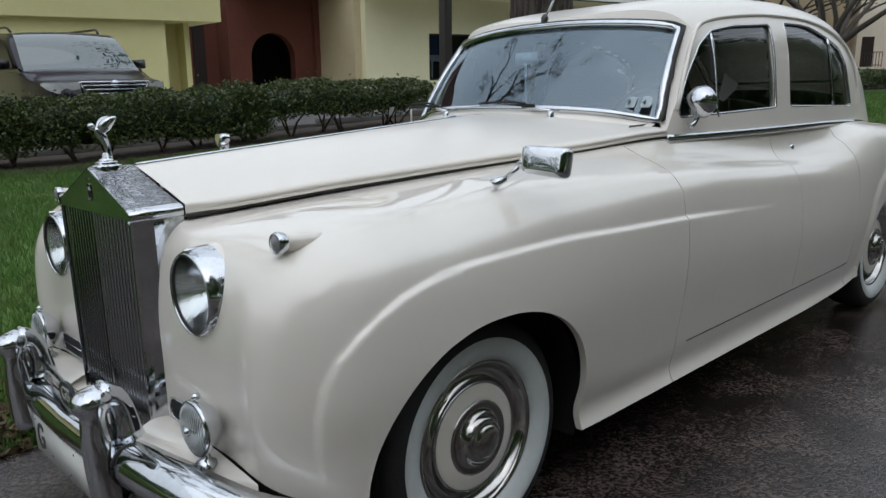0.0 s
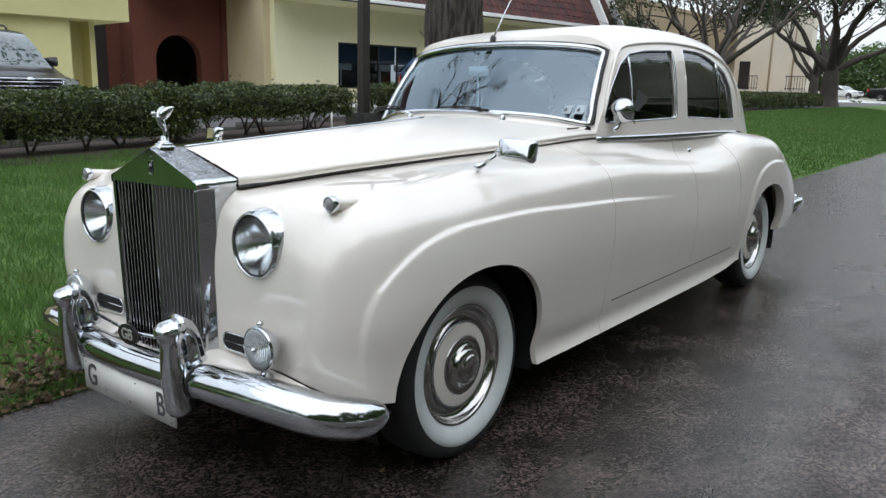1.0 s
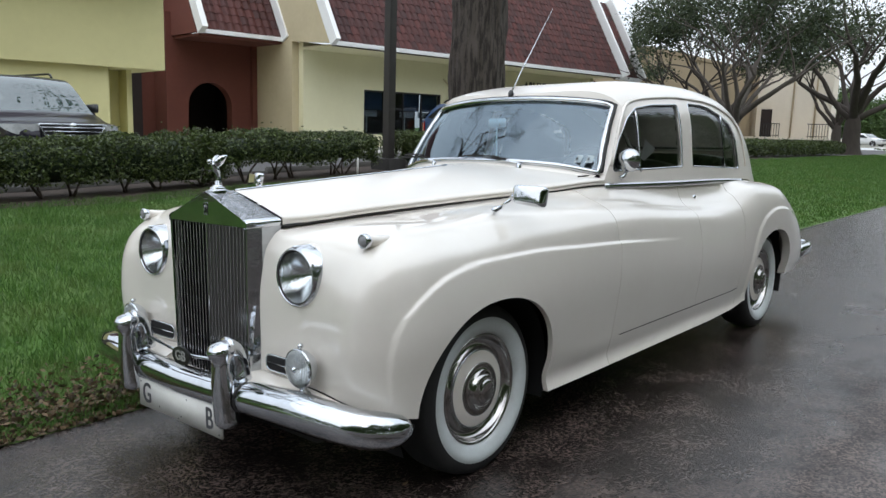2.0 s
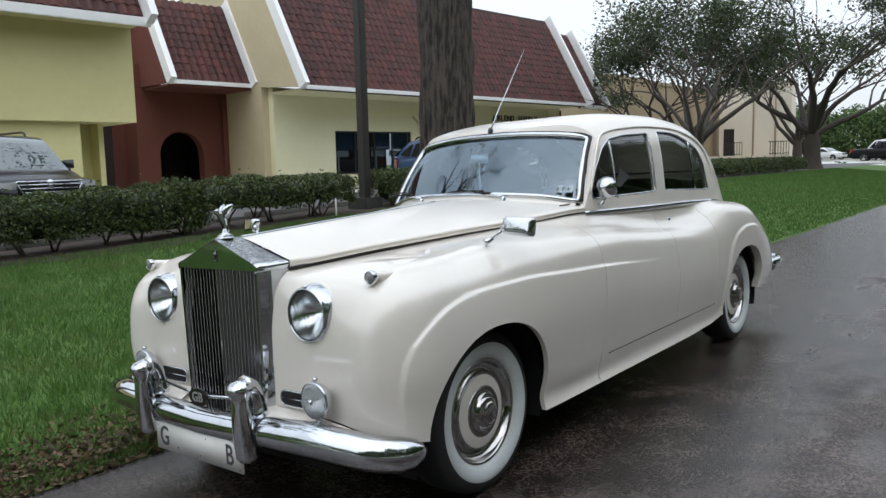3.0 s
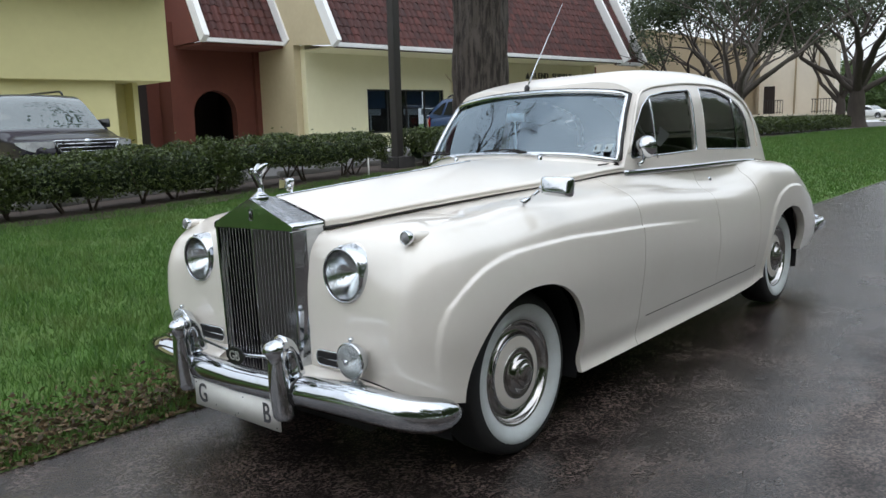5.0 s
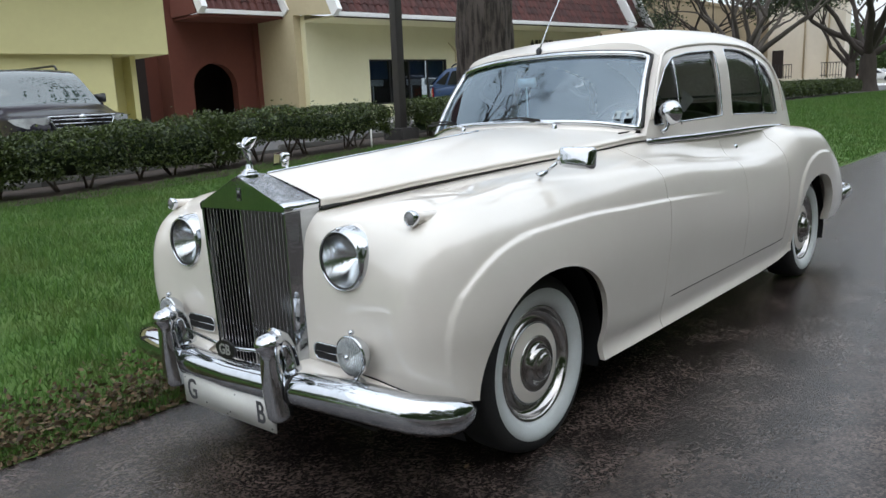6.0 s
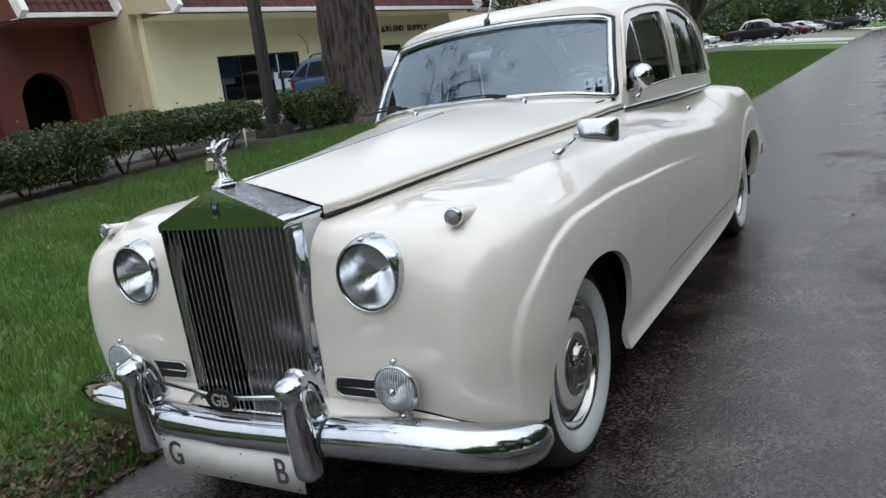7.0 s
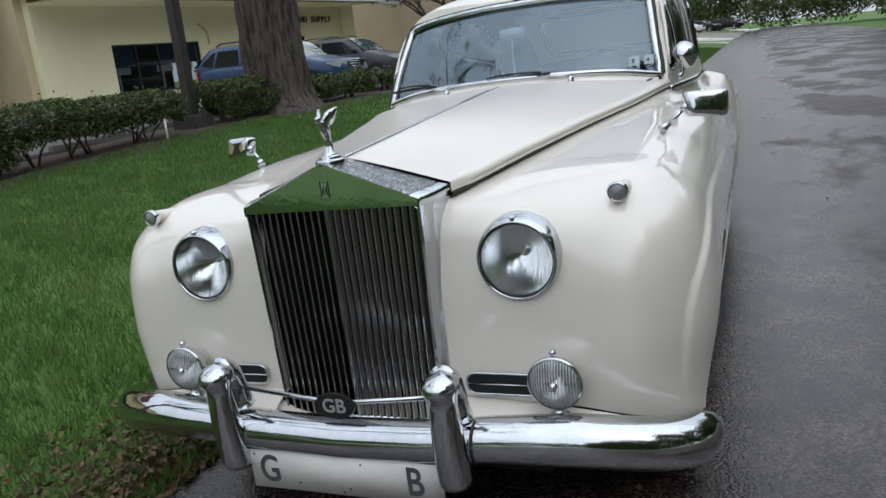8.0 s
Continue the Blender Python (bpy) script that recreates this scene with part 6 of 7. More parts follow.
def tiled_roof(parent, u0, u1, v0, z0, slope, run, single):
    """Rows of clay tiles on a steep slope, the first of them objects of their own, the rest joined."""
    roof = new("roof")
    roof.parent = parent
    roof["label"] = "steep roof of dark red clay tiles"
    back_v, back_z = v0 + run * math.cos(slope), z0 + run * math.sin(slope)
    bm = bmesh.new()
    prism(bm, [(v0, z0 - 0.02), (back_v, back_z - 0.02), (back_v, back_z - 0.15), (v0 + 0.1, z0 - 0.15)], u0, u1, "yz")
    part("roof_deck", bm, M_UNDER, roof, smooth=False)
    rot = Euler((slope, 0, 0)).to_matrix().to_4x4()
    exp = 0.33
    rows, cols = int(run / exp), int((u1 - u0 - 0.05) / (TW * 0.93))
    verts, faces, made = [], [], 0
    for c in range(cols):
        for r in range(rows):
            u = u0 + 0.17 + c * (u1 - u0 - 0.34) / max(cols - 1, 1)
            m = Matrix.Translation((u, v0 + r * exp * math.cos(slope), z0 + r * exp * math.sin(slope))) @ rot @ pose(random.uniform(-0.006, 0.006), random.uniform(-0.01, 0.01), 0, random.uniform(-0.6, 0.6), random.uniform(-1, 1), random.uniform(-0.8, 0.8))
            if made < single and r < 11:
                t = new("roof_tile", tile_me)
                t.parent = roof
                t.matrix_local = m
                made += 1
            else:
                k = len(verts)
                verts += [tuple(m @ Vector(p)) for p in tile_data[0]]
                faces += [[k + i for i in f] for f in tile_data[1]]
    if verts:
        tagged(raw("roof_tiles_joined", verts, faces, M_TILE_JOINED, roof), kind="stuff")
    return back_v, back_z


def arch_wall(bm, u0, u1, z0, z1, v, a0, a1, zs, thick):
    """A wall with a round-headed opening, and the depth of the opening."""
    um, rr = (a0 + a1) / 2, (a1 - a0) / 2
    curve = [(a0, z0)] + [(um - rr * math.cos(t), zs + rr * math.sin(t)) for t in np.linspace(0, math.pi, 17)] + [(a1, z0)]
    outer = [(u0, z0)] + [(u0 + (u1 - u0) * k / 16, z1) for k in range(17)] + [(u1, z0)]
    for a, b, c, d in zip(curve, curve[1:], outer, outer[1:]):
        quad(bm, (a[0], v, a[1]), (b[0], v, b[1]), (d[0], v, d[1]), (c[0], v, c[1]))
        quad(bm, (a[0], v, a[1]), (b[0], v, b[1]), (b[0], v + thick, b[1]), (a[0], v + thick, a[1]))


office = empty("office_building", BLD, "cream office building with a steep red tiled roof", "building")
SLOPE = radians(60)
# walls with the shop window let in
WV = 2.1
W0, W1, WZ0, WZ1 = 2.68, 6.62, 1.0, 2.66
for lo, hi in (((0.0, WV, LOT_Z - 0.3), (W0, WV + 0.3, 4.15)), ((W1, WV, LOT_Z - 0.3), (16.1, WV + 0.3, 4.15)), ((W0, WV, LOT_Z - 0.3), (W1, WV + 0.3, WZ0)), ((W0, WV, WZ1), (W1, WV + 0.3, 4.15))):
    bm = bmesh.new()
    box(bm, lo, hi)
    part("front_wall", bm, M_CREAM, office, "cream stucco wall", smooth=False)
bm = bmesh.new()
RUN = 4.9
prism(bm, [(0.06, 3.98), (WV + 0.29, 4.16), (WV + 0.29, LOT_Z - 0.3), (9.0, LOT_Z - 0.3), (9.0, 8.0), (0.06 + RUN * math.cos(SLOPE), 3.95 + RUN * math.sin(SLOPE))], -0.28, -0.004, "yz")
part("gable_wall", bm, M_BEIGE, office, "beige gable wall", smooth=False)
bm = bmesh.new()
prism(bm, [(0.06, 3.98), (WV + 0.29, 4.16), (WV + 0.29, LOT_Z - 0.3), (9.0, LOT_Z - 0.3), (9.0, 8.0), (0.06 + RUN * math.cos(SLOPE), 3.95 + RUN * math.sin(SLOPE))], 16.1, 16.35, "yz")
part("gable_wall", bm, M_CREAM, office, smooth=False)
bm = bmesh.new()
box(bm, (0.0, 0.1, 3.90), (16.1, WV - 0.005, 3.98))
part("soffit", bm, M_CREAM, office, smooth=False)
back_v, back_z = tiled_roof(office, -0.16, 16.27, 0.0, 4.03, SLOPE, RUN, 220)
bm = bmesh.new()
prism(bm, [(back_v, back_z), (9.0, back_z - 0.2), (9.0, back_z - 0.4), (back_v, back_z - 0.2)], -0.2, 16.3, "yz")
part("flat_roof", bm, M_UNDER, office, smooth=False)


def fascia(parent, u0, u1, v, z, h=0.11):
    bm = bmesh.new()
    box(bm, (u0, v - 0.09, z - h - 0.03), (u1, v, z), 0.01)
    part("fascia", bm, M_TRIM, parent, "white painted fascia board", smooth=False)


def verge(parent, u, v0, z0, run, w=0.2):
    """The white board up a roof's edge."""
    bm = bmesh.new()
    d = Vector((0, math.cos(SLOPE), math.sin(SLOPE)))
    up = Vector((0, -math.sin(SLOPE), math.cos(SLOPE)))
    a, b = Vector((u, v0 - 0.05, z0 - 0.16)), Vector((u, v0 - 0.05, z0 - 0.16)) + d * (run + 0.2)
    sect = [Vector((-w / 2, 0, 0)), Vector((w / 2, 0, 0)), Vector((w / 2, 0, 0)) + up * 0.40, Vector((-w / 2, 0, 0)) + up * 0.40]
    vs = grid(bm, [[a + p for p in sect], [b + p for p in sect]], True)
    bm.faces.new(vs[0])
    bm.faces.new(vs[1])
    part("verge_board", bm, M_TRIM, parent, "white painted verge board", smooth=False)


fascia(office, -0.1, 16.2, -0.0, 4.05)
verge(office, -0.25, 0.0, 4.05, RUN, 0.17)
verge(office, 16.34, 0.0, 4.05, RUN, 0.13)
# shop window: frame, mullions, panes, blinds
win = new("window")
win.parent = office
win["label"] = "wide dark shop window with blue blinds"
bm = bmesh.new()
for lo, hi in (((W0, WV + 0.05, WZ0), (W0 + 0.06, WV + 0.12, WZ1)), ((W1 - 0.06, WV + 0.05, WZ0), (W1, WV + 0.12, WZ1)), ((W0 + 0.06, WV + 0.05, WZ0), (W1 - 0.06, WV + 0.12, WZ0 + 0.06)), ((W0 + 0.06, WV + 0.05, WZ1 - 0.06), (W1 - 0.06, WV + 0.12, WZ1))):
    box(bm, lo, hi)
part("window_frame", bm, M_METALDARK, win, smooth=False)
M_PANE = glass("office_pane", (0.8, 0.85, 0.88), clear=0.8, ior=1.4)
for i in range(4):
    a, b = W0 + 0.06 + i * (W1 - W0 - 0.12) / 4, W0 + 0.06 + (i + 1) * (W1 - W0 - 0.12) / 4
    bm = bmesh.new()
    box(bm, (a + 0.03, WV + 0.08, WZ0 + 0.06), (b - 0.03, WV + 0.09, WZ1 - 0.06))
    part("pane", bm, M_PANE, win, smooth=False)
    if i:
        bm = bmesh.new()
        box(bm, (a - 0.03, WV + 0.055, WZ0 + 0.06), (a + 0.03, WV + 0.115, WZ1 - 0.06))
        part("mullion", bm, M_METALDARK, win, smooth=False)
    if i != 1:
        bm = bmesh.new()
        box(bm, (a + 0.04, WV + 0.16, WZ1 - 0.72), (b - 0.04, WV + 0.175, WZ1 - 0.05))
        part("blind", bm, M_BLIND, win, "half-drawn blue blind", smooth=False)
        bm = bmesh.new()
        box(bm, (a + 0.08, WV + 0.35, WZ1 - 0.98), (b - 0.12, WV + 0.37, WZ1 - 0.74), 0.01)
        box(bm, (a + 0.3, WV + 0.35, WZ0 + 0.1), (a + 0.36, WV + 0.37, WZ1 - 0.97))
        part("display_board", bm, M_PAPER, win, "pale board behind the glass", smooth=False)
# a single dark sheet stands for the dim room behind the panes
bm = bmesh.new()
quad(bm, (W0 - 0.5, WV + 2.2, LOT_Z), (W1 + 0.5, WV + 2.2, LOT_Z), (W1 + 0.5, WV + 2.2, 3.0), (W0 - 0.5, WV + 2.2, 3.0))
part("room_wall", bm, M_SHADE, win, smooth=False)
for i, ch in enumerate("BLEND SUPPLY"):
    if ch != " ":
        text_part("sign_letter", ch, 0.36, Matrix.Translation((12.16 + i * 0.255, WV - 0.03, 3.36)) @ Euler((radians(90), 0, 0)).to_matrix().to_4x4(), M_SIGN, office, 0.02)
bm = bmesh.new()
prism(bm, [(11.72, 3.22), (12.0, 3.22), (11.86, 3.5)], WV - 0.04, WV - 0.005)
part("sign_emblem", bm, M_SIGN, office, "small triangular mark before the sign", smooth=False)
bm = bmesh.new()
box(bm, (11.75, WV - 0.02, LOT_Z), (12.95, WV - 0.005, 2.66))
part("shop_door", bm, M_WINGLASS, office, "dark glass door", smooth=False)
bm = bmesh.new()
tube(bm, spline([(7.1, WV - 0.03, 2.55), (7.1, WV - 0.03, 2.9), (6.9, WV - 0.03, 3.15), (6.7, WV - 0.03, 3.3)], 8), 0.03, 6)
part("conduit", bm, M_BEIGE, office)
bm = bmesh.new()
box(bm, (15.9, WV - 0.6, LOT_Z), (16.15, WV - 0.005, 3.9), 0.01)
part("pilaster", bm, M_CREAM, office, smooth=False)
# next bay to the right, darker roof and terracotta wall
bay = empty("end_bay", BLD, "terracotta end bay with a red tiled roof", "building")
bm = bmesh.new()
box(bm, (16.4, 3.2, LOT_Z - 0.3), (18.6, 8.5, 4.0))
part("bay_wall", bm, M_TERRA, bay, smooth=False)
tiled_roof(bay, 16.36, 18.3, 0.4, 4.0, SLOPE, RUN - 0.5, 0)
fascia(bay, 16.36, 18.3, 0.4, 4.02, 0.14)
verge(bay, 18.37, 0.4, 4.02, RUN - 0.5, 0.13)
bm = bmesh.new()
box(bm, (16.7, 3.15, 2.0), (17.9, 3.195, 3.2), 0.01)
part("bay_window", bm, M_WINGLASS, bay, smooth=False)
# arched porch between the two buildings
porch = empty("arched_porch", BLD, "terracotta porch with a round arch and tiled roof", "porch")
bm = bmesh.new()
arch_wall(bm, -3.45, -0.3, LOT_Z - 0.3, 4.35, 5.0, -2.91, -1.23, 1.86, 0.4)
part("porch_wall", bm, M_TERRA, porch, "terracotta stucco wall with an arch", smooth=False)
bm = bmesh.new()
box(bm, (-0.48, 4.8, LOT_Z - 0.3), (-0.29, 4.995, 4.3))
part("porch_pilaster", bm, M_TERRA, porch, smooth=False)
bm = bmesh.new()
box(bm, (-5.6, 6.0, LOT_Z - 0.3), (-3.45, 6.3, 7.5))
box(bm, (-3.7, 5.0, LOT_Z - 0.3), (-3.45, 6.0, 5.0))
part("porch_return", bm, M_TERRA, porch, smooth=False)
# dark strip laid on the wall, coloured as the shade of a recess
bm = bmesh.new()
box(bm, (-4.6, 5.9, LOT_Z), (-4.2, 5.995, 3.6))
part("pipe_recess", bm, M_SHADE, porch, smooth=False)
# dark sheets close the arch; the passage's shade is in their colour
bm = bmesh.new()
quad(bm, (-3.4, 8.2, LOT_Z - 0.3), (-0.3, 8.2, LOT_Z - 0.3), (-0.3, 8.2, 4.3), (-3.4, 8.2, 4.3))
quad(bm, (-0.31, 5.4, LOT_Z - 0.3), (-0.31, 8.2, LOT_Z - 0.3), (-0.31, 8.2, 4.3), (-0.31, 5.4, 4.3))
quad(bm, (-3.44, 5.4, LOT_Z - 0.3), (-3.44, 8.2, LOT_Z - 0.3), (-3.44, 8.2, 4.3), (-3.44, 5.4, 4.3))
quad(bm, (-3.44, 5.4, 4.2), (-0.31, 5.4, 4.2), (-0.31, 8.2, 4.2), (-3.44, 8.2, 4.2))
part("passage", bm, M_SHADE, porch, "passage behind the arch, its shade put in as near-black sheets", smooth=False)
PV, PZ, PRUN = 3.0, 4.3, 3.4
tiled_roof(porch, -3.28, -0.30, PV, PZ, SLOPE, PRUN, 80)
fascia(porch, -3.35, -0.25, PV, PZ + 0.02)
verge(porch, -3.38, PV, PZ + 0.02, PRUN)
verge(porch, -0.25, PV, PZ + 0.02, PRUN)
bm = bmesh.new()
prism(bm, [(PV + 0.06, PZ - 0.1), (5.0, PZ - 0.1), (6.2, PZ + 1.0), (6.2, PZ + PRUN * math.sin(SLOPE)), (PV + PRUN * math.cos(SLOPE), PZ - 0.1 + PRUN * math.sin(SLOPE))], -3.48, -3.36, "yz")
part("porch_cheek", bm, M_TERRA, porch, smooth=False)
bm = bmesh.new()
box(bm, (-3.4, PV + 0.05, PZ - 0.2), (-0.29, 4.995, PZ - 0.12))
part("porch_soffit", bm, M_TERRA, porch, smooth=False)
# yellow building with an overhanging upper storey
yellow = empty("yellow_building", BLD, "yellow stucco building with an overhanging upper storey", "building")
bm = bmesh.new()
box(bm, (-26, -1.0, 2.62), (-6.3, 6, 5.22))
part("upper_storey", bm, M_YEL, yellow, "smooth yellow stucco storey", smooth=False)
bm = bmesh.new()
box(bm, (-26, -0.78, LOT_Z - 0.3), (-7.7, 5.9, 2.62))
part("lower_wall", bm, M_YEL, yellow, smooth=False)
bm = bmesh.new()
box(bm, (-7.69, 0.5, LOT_Z - 0.3), (-6.87, 0.8, 2.62))
box(bm, (-6.99, -0.1, LOT_Z - 0.3), (-6.85, 0.498, 2.62))
part("pier", bm, M_YEL, yellow, "yellow pier under the storey", smooth=False)
fascia(yellow, -26, -6.15, -1.85, 5.24, 0.2)
tiled_roof(yellow, -14.0, -6.3, -1.85, 5.24, SLOPE, 3.0, 0)
verge(yellow, -6.2, -1.9, 5.24, 3.0)
bm = bmesh.new()
box(bm, (-26, -1.84, 5.08), (-6.3, -1.003, 5.13))
part("soffit", bm, M_YEL, yellow, smooth=False)
# far buildings
tanb = empty("tan_building", pose(58, 24, LOT_Z - 0.3), "plain tan building in the trees' shade", "building")
bm = bmesh.new()
box(bm, (-12, -3, 0), (18, 8, 6.6))
part("tan_wall", bm, M_TAN, tanb, smooth=False)
bm = bmesh.new()
box(bm, (-12.1, -3.1, 6.6), (18.1, 8.1, 6.85), 0.02)
part("tan_coping", bm, M_TAN, tanb, smooth=False)
pale = empty("pale_building", pose(66, 14.5, 0.1), "pale cream building with downpipes", "building")
bm = bmesh.new()
box(bm, (0, 0, 0), (1.5, 5.9, 7.2))
part("pale_wall", bm, M_PALE, pale, smooth=False)
for yy in (1.2, 3.0):
    bm = bmesh.new()
    tube(bm, [(-0.08, yy, 0), (-0.08, yy, 7.1)], 0.07, 6)
    part("downpipe", bm, M_TAN, pale)
bm = bmesh.new()
box(bm, (-0.1, -0.1, 7.2), (1.6, 6.0, 7.45), 0.02)
part("pale_coping", bm, M_PALE, pale, smooth=False)
bm = bmesh.new()
box(bm, (-0.03, 4.6, 1.3), (-0.005, 5.5, 3.6))
part("pale_door", bm, M_SHADE, pale, smooth=False)
bm = bmesh.new()
box(bm, (-4.6, -1.2, -0.2), (-0.02, 5.9, 1.26), 0.02)
part("walkway", bm, M_PALE, pale, "raised walkway before the doors", smooth=False)
for k in range(2):
    rail = empty("railing", pose(62, 13.6 + 3.6 * k, 1.36), "black metal railing before the pale building", "railing", "railings at the pale building")
    bm = bmesh.new()
    box(bm, (-0.03, 0, 1.05), (0.03, 1.5, 1.11))
    part("rail", bm, M_METALDARK, rail, smooth=False)
    bm = bmesh.new()
    box(bm, (-0.03, 0, 0.12), (0.03, 1.5, 0.17))
    part("rail", bm, M_METALDARK, rail, smooth=False)
    for i in range(8):
        bm = bmesh.new()
        box(bm, (-0.02, i * 0.2 - 0.02, 0), (0.02, i * 0.2 + 0.02, 1.05))
        part("baluster", bm, M_METALDARK, rail, smooth=False)

# ---- parked vehicles ----
M_TYRE2 = mat("car_tyre", (0.015, 0.015, 0.015), 0.8)
M_ALLOY = mat("alloy_wheel", (0.45, 0.45, 0.46), 0.3, 0.8)
M_CARGLASS = mat("tinted_car_glass", (0.012, 0.014, 0.016), 0.03, tint=(0.02, 0.023, 0.025), scale=3, spec=0.25, coat=0.0)
M_TAILLAMP = mat("red_tail_lamp", (0.28, 0.012, 0.012), 0.15, coat=0.6)
M_HEADLAMP = mat("clear_headlamp", (0.75, 0.77, 0.78), 0.12, 0.3, tint=(0.42, 0.43, 0.44), scale=14, amount=0.7, coat=1.0)


def paint(name, c, coat=0.35):
    return mat(name, c, 0.3, tint=[v * 0.8 for v in c], scale=3, amount=0.4, coat=coat, spec=coat * 0.7)
M_CARSCREEN = mat("car_windscreen", (0.03, 0.05, 0.047), 0.04, tint=(0.05, 0.075, 0.07), scale=3, spec=0.3, coat=1.0, coat_ior=2.0)


def vehicle(name, m, label, colour, length, width, belt, roof, hood, cab, category="car", rails=False, lamps=True, pickup=False):
    """A parked car: nose towards -x. cab: x of screen foot, screen head, roof end, tail glass foot."""
    ob = empty(name, m, label, category, "parked vehicles")
    hw = width / 2
    top = table([0, 0.03 * length, 0.14 * length, cab[0], cab[0] + 0.3, cab[3] - 0.02, length * 0.985, length], [hood - 0.22, hood - 0.085, hood - 0.03, hood + 0.10, belt, belt, belt - 0.08, belt - 0.3])
    half = table([0, 0.04 * length, 0.14 * length, 0.3 * length, 0.8 * length, 0.97 * length, length], [hw * 0.66, hw * 0.86, hw * 0.97, hw, hw, hw * 0.93, hw * 0.84])
    bm = bmesh.new()
    rows = []
    wheels = (0.19 * length, 0.79 * length)
    for x in span(0, length, 0.07):
        w, t, b = half(x), top(x), 0.24 if 0.05 * length < x < 0.97 * length else 0.34
        rows.append([(x, y, z) for y, z in ((-w * 0.9, b), (-w * 0.985, b + 0.14), (-w, 0.55 * (t - b) + b), (-w * 0.985, t - 0.10), (-w * 0.94, t - 0.03), (-w * 0.8, t), (0, t + 0.02), (w * 0.8, t), (w * 0.94, t - 0.03), (w * 0.985, t - 0.10), (w, 0.55 * (t - b) + b), (w * 0.985, b + 0.14), (w * 0.9, b))])
    vs = grid(bm, rows, True)
    bm.faces.new(vs[0])
    bm.faces.new(vs[-1])
    part("body", bm, colour, ob)
    bm = bmesh.new()
    th = hw * 0.83
    cx = [cab[0] - 0.05, cab[1], (cab[1] + cab[2]) / 2, cab[2], cab[3]]
    cz = [belt - 0.06, roof - 0.05, roof, roof - 0.04, belt - 0.02]
    rz = table(cx, cz)
    rows = []
    for x in span(cx[0], cx[-1], 0.08):
        z = rz(x)
        f = max(0.0, (z - belt) / (roof - belt))
        s = hw * 0.95 - (hw * 0.95 - th) * f
        rows.append([(x, -hw * 0.95, belt - 0.06), (x, -hw * 0.93, belt + 0.01), (x, -s - 0.02 * f, max(z - 0.07, belt - 0.03)), (x, -s + 0.09, z - 0.01), (x, 0, z + 0.03 * f), (x, s - 0.09, z - 0.01), (x, s + 0.02 * f, max(z - 0.07, belt - 0.03)), (x, hw * 0.93, belt + 0.01), (x, hw * 0.95, belt - 0.06)])
    grid(bm, rows)
    part("cabin", bm, colour, ob)

    def wall_y(z):
        f = (z - belt) / (roof - belt)
        return hw * 0.95 - (hw * 0.95 - th) * f + 0.012
    zl, zh = belt + 0.02, roof - 0.13
    for sg in (1, -1):
        gx = [cab[0] + 0.32, cab[1] + 0.12, (cab[1] + cab[2]) / 2 + 0.05, cab[2] - 0.15, cab[3] - 0.25]
        polys = [((gx[0], zl), (gx[2] - 0.05, zl), (gx[2] - 0.05, zh), (gx[1], zh)), ((gx[2] + 0.05, zl), (gx[4] if pickup else (gx[3] + gx[4]) / 2 - 0.2, zl), (gx[3] - 0.1, zh), (gx[2] + 0.05, zh))]
        if not pickup:
            polys.append((((gx[3] + gx[4]) / 2 - 0.12, zl), (gx[4], zl + 0.06), (gx[3] + 0.1, zh - 0.04), (gx[3] - 0.02, zh)))
        for pl in polys:
            bm = bmesh.new()
            lp = smooth_loop(pl, 0.05, 3)
            bm.faces.new([bm.verts.new((p[0], sg * wall_y(p[1]), p[1])) for p in lp])
            part("side_window", bm, M_CARGLASS, ob, smooth=False)
        bm = bmesh.new()
        mx = cab[0] + 0.42
        rows = [[(mx + dx, sg * (hw * 0.97 + p[0] + 0.02), belt + 0.09 + p[1]) for p in smooth_loop([(0, -0.07), (0.2, -0.08), (0.2, 0.08), (0, 0.06)], 0.03, 3)] for dx in (-0.08, -0.04, 0.04, 0.06)]
        vs = grid(bm, rows, True)
        bm.faces.new(vs[0])
        bm.faces.new(vs[-1])
        part("door_mirror", bm, M_DARKPAINT, ob)
        for wx in wheels:
            w = new("wheel")
            w.parent = ob
            w.matrix_local = Matrix.Translation((wx, sg * (hw - 0.10), 0.33)) @ Euler((radians(-90 * sg), 0, 0)).to_matrix().to_4x4()
            bm = bmesh.new()
            lathe(bm, [(0.2, -0.11), (0.32, -0.1), (0.335, 0.0), (0.32, 0.1), (0.22, 0.112)], 28)
            part("tyre", bm, M_TYRE2, w)
            bm = bmesh.new()
            lathe(bm, [(0.225, 0.10), (0.21, 0.115), (0.19, 0.09), (0.06, 0.105), (0.0, 0.11)], 20)
            part("rim", bm, M_ALLOY, w)
            # flat black disc on the flank stands for the shade round the wheel
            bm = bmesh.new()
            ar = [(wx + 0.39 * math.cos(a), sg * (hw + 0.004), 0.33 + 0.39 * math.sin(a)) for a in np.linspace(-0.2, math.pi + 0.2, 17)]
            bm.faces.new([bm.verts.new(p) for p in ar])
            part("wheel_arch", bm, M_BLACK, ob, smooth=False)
        bm = bmesh.new()
        rows = [[(length - 0.22 + dx, sg * (half(length - 0.2) - k), z) for dx, k in ((0.0, -0.02), (0.14, 0.02), (0.235, 0.16))] for z in (belt - 0.32, belt - 0.16, belt - 0.02)]
        grid(bm, rows)
        part("tail_lamp", bm, M_TAILLAMP, ob)
        bm = bmesh.new()
        rows = []
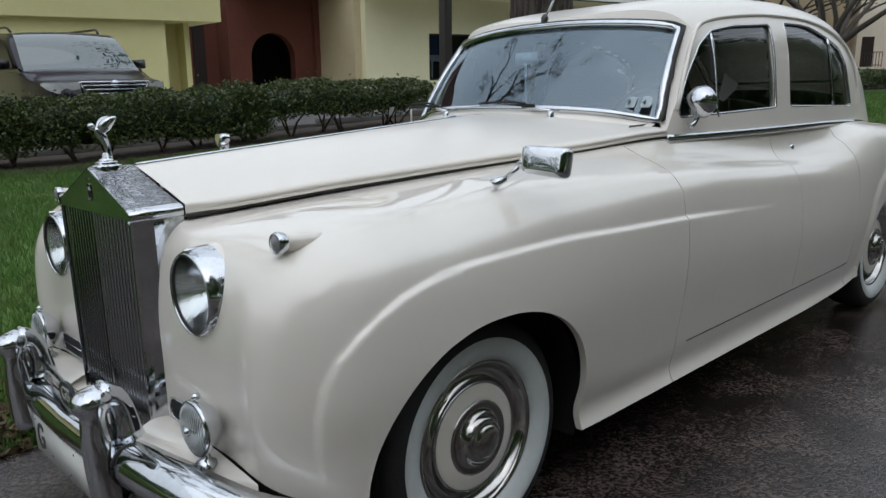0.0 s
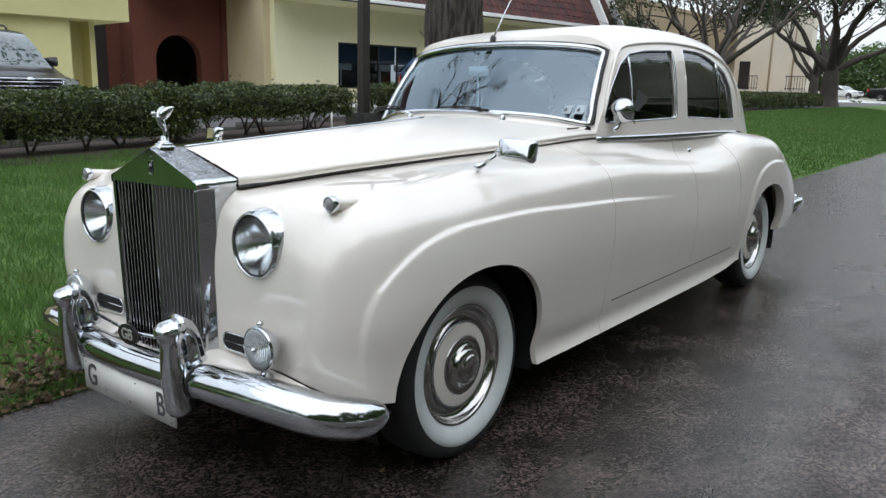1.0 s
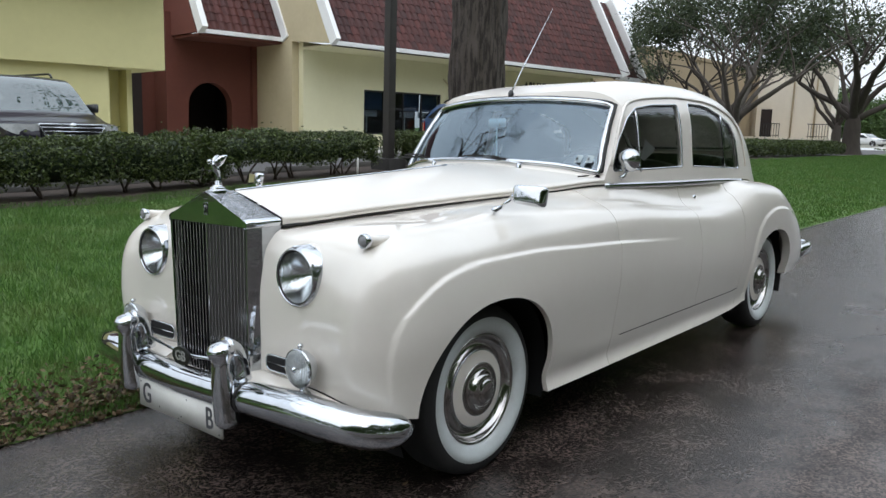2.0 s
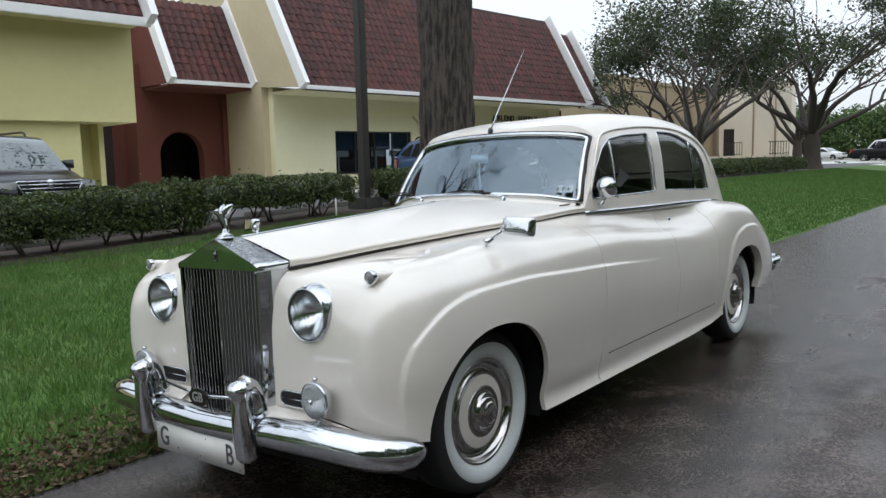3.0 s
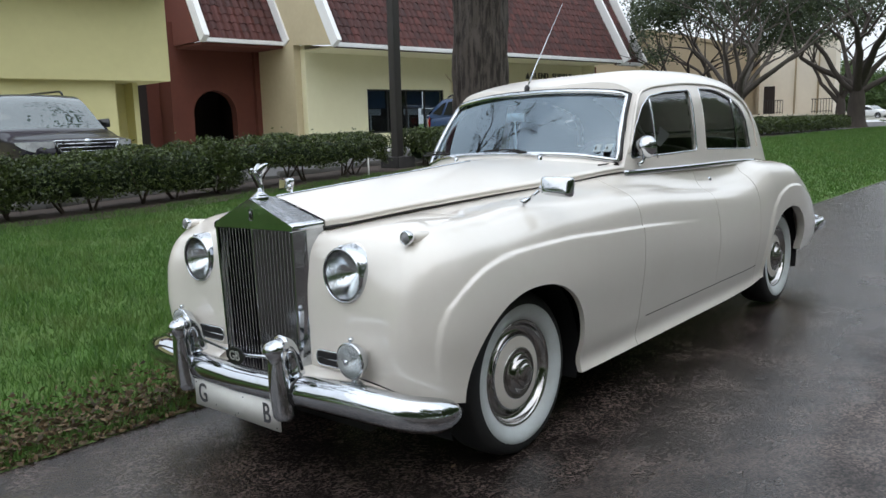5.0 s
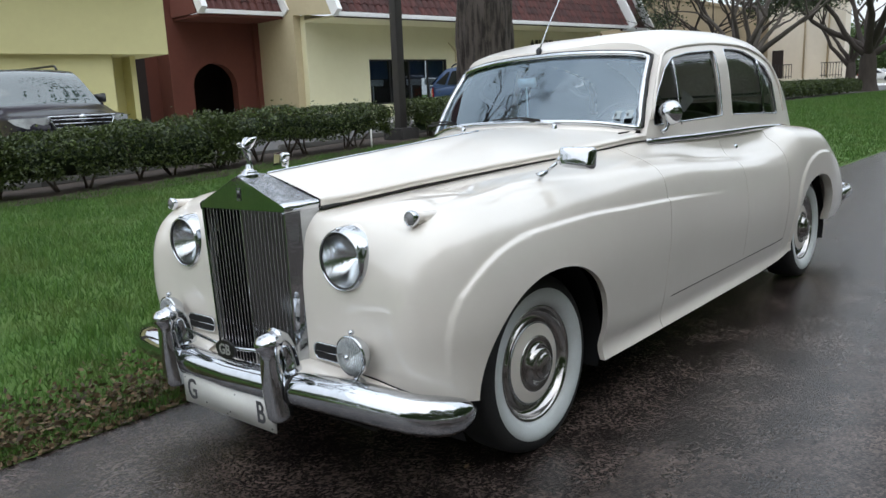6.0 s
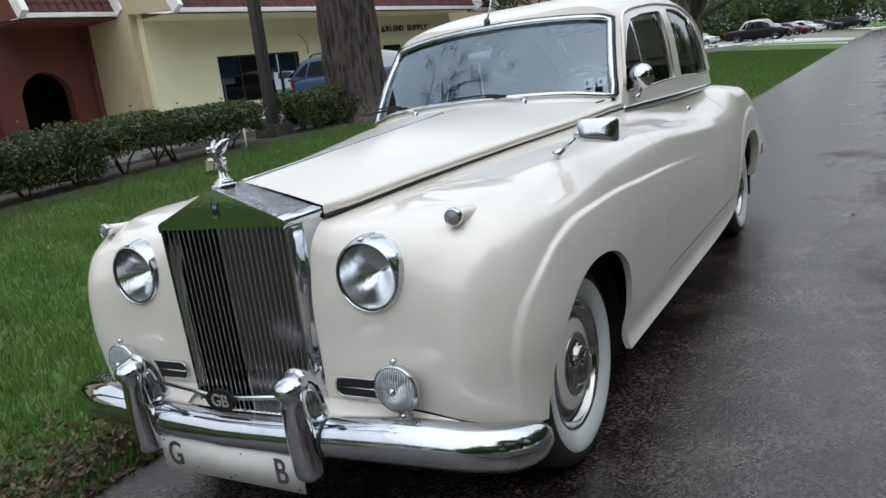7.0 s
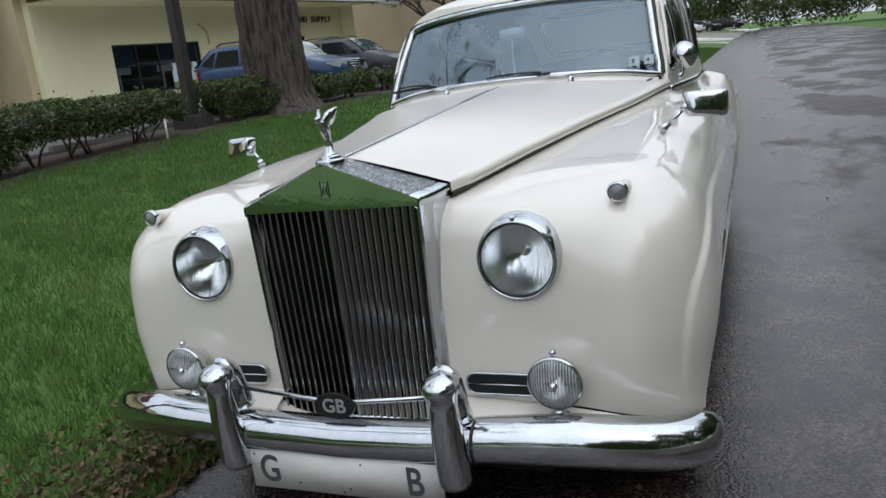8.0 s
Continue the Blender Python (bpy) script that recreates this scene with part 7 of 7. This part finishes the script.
        for z in (hood - 0.27, hood - 0.19, hood - 0.10):
            rows.append([(x, sg * (half(x) + 0.008), z + (hood - 0.11 - z) * k) for x, k in ((0.42, 0.85), (0.28, 0.45), (0.12, 0.1))] + [(0.035 + (hood - 0.1 - z) * -0.1, sg * (hw * 0.66 - 0.06), z), (0.02, sg * (hw * 0.5), z + 0.01)])
        grid(bm, rows)
        part("headlamp", bm, M_HEADLAMP, ob)
    bm = bmesh.new()
    s0, s1 = hw * 0.91, th - 0.05
    a, b = cab[0] - 0.02, cab[1] - 0.03
    grid(bm, [[(a + (b - a) * t - 0.02 - 0.01 * (1 - (2 * k - 1) ** 2), (s0 + (s1 - s0) * t) * (2 * k - 1), rz(a + (b - a) * t) + 0.014 + 0.03 * t * (1 - (2 * k - 1) ** 2)) for k in span(0, 1, 0.1)] for t in span(0, 1, 0.1)])
    part("windscreen", bm, M_CARSCREEN, ob, "dark windscreen mirroring the trees")
    bm = bmesh.new()
    a, b = cab[2] + 0.05, cab[3] - 0.02
    grid(bm, [[(a + (b - a) * t + 0.03, (s1 + (s0 - s1) * t) * (2 * k - 1), roof - 0.09 + (belt + 0.02 - roof + 0.09) * t + 0.02) for k in (0, 0.5, 1)] for t in (0, 0.5, 1)])
    part("rear_window", bm, M_CARGLASS, ob)
    gr = new("front_grille")
    gr.parent = ob
    gw = hw * 0.5
    bm = bmesh.new()
    box(bm, (-0.02, -gw, hood - 0.30), (0.05, gw, hood - 0.11), 0.02)
    part("grille_field", bm, M_BLACK, gr, smooth=False)
    for k in range(3):
        bm = bmesh.new()
        zz = hood - 0.265 + 0.06 * k
        tube(bm, [(-0.015, -gw * (0.8 + 0.08 * k), zz), (-0.04, 0, zz), (-0.015, gw * (0.8 + 0.08 * k), zz)], 0.014, 6)
        part("grille_bar", bm, M_CHROME, gr, "chrome grille bar")
    bm = bmesh.new()
    lp = smooth_loop([(-gw * 0.82, hood - 0.31), (gw * 0.82, hood - 0.31), (gw * 1.06, hood - 0.095), (-gw * 1.06, hood - 0.095)], 0.03, 3)
    tube(bm, [(-0.022, p[0], p[1]) for p in lp + lp[:1]], 0.014, 6, caps=False)
    part("grille_frame", bm, M_CHROME, gr, "chrome grille surround")
    bm = bmesh.new()
    lathe(bm, [(0.06, 0), (0.05, 0.012), (0, 0.014)], 16, Matrix.Translation((-0.03, 0, hood - 0.125)) @ Euler((0, radians(-90), 0)).to_matrix().to_4x4())
    part("badge", bm, M_CHROME, gr)
    bm = bmesh.new()
    box(bm, (0.0, -hw * 0.55, 0.28), (0.06, hw * 0.55, 0.40), 0.02)
    part("air_intake", bm, M_BLACK, ob, smooth=False)
    if rails:
        for sg in (1, -1):
            bm = bmesh.new()
            tube(bm, spline([(cab[1] + 0.25, sg * (th - 0.12), roof - 0.01), (cab[1] + 0.4, sg * (th - 0.1), roof + 0.07), (cab[2] - 0.3, sg * (th - 0.1), roof + 0.07), (cab[2] - 0.1, sg * (th - 0.12), roof - 0.01)], 16), 0.022, 6)
            part("roof_rail", bm, M_DARKPAINT, ob)
    return ob


def facing(x, y, yaw):
    return pose(x, y, lot_z(x) - 0.004, 0, 0, yaw)


vehicle("minivan", facing(3.25, 9.9, 90) @ pose(0, 0, -0.05), "dark plum minivan with a chrome-barred grille", mat("plum_paint", (0.013, 0.011, 0.019), 0.3, tint=(0.010, 0.009, 0.014), scale=3, amount=0.4, spec=0.08, coat=0.55), 5.1, 1.98, 1.12, 1.74, 1.02, (1.25, 2.1, 4.3, 5.0), "van", rails=True)
vehicle("blue_suv", facing(16.1, 8.75, 90), "metallic blue estate car parked nose to the hedge", paint("blue_paint", (0.030, 0.065, 0.145)), 4.65, 1.82, 1.02, 1.56, 0.97, (1.25, 2.0, 4.0, 4.6), "car", rails=True)
vehicle("grey_suv", facing(23.6, 10.6, 90), "dark grey estate car parked in the lot", paint("grey_paint", (0.06, 0.063, 0.07)), 4.75, 1.86, 1.10, 1.68, 1.04, (1.25, 2.05, 4.0, 4.7), "car", rails=True)
white, black, teal, red = paint("white_paint", (0.7, 0.7, 0.7)), paint("black_paint", (0.012, 0.012, 0.014), 0.2), paint("teal_paint", (0.03, 0.06, 0.065)), paint("dark_red_paint", (0.10, 0.012, 0.014))
vehicle("pickup_truck", pose(78, 6.45, 0.60, 0, 0, 90), "black pickup truck parked far along the road", black, 5.6, 1.95, 1.15, 1.80, 1.10, (1.6, 2.2, 3.3, 3.7), "truck", pickup=True)
for i, (x, y, c, lab, r) in enumerate(((84, 7.4, white, "white van parked beyond the pickup", 2.05), (93, 7.6, teal, "dark teal car parked far along the road", 1.6), (97, 6.3, red, "dark red car parked far along the road", 1.5), (101, 5.0, white, "white car parked far along the road", 1.55), (106, 3.4, black, "black car parked at the road's end", 1.5), (112, 0.6, black, "black car parked beside the woods", 1.5), (99, 16.6, white, "white car half hidden by a tree", 1.5))):
    vehicle("parked_car", pose(x, y, 0.60, 0, 0, 70), lab, c, 4.7, 1.85, 1.0 if r < 1.8 else 1.2, r, 0.95, (1.3, 2.1, 3.7, 4.5))
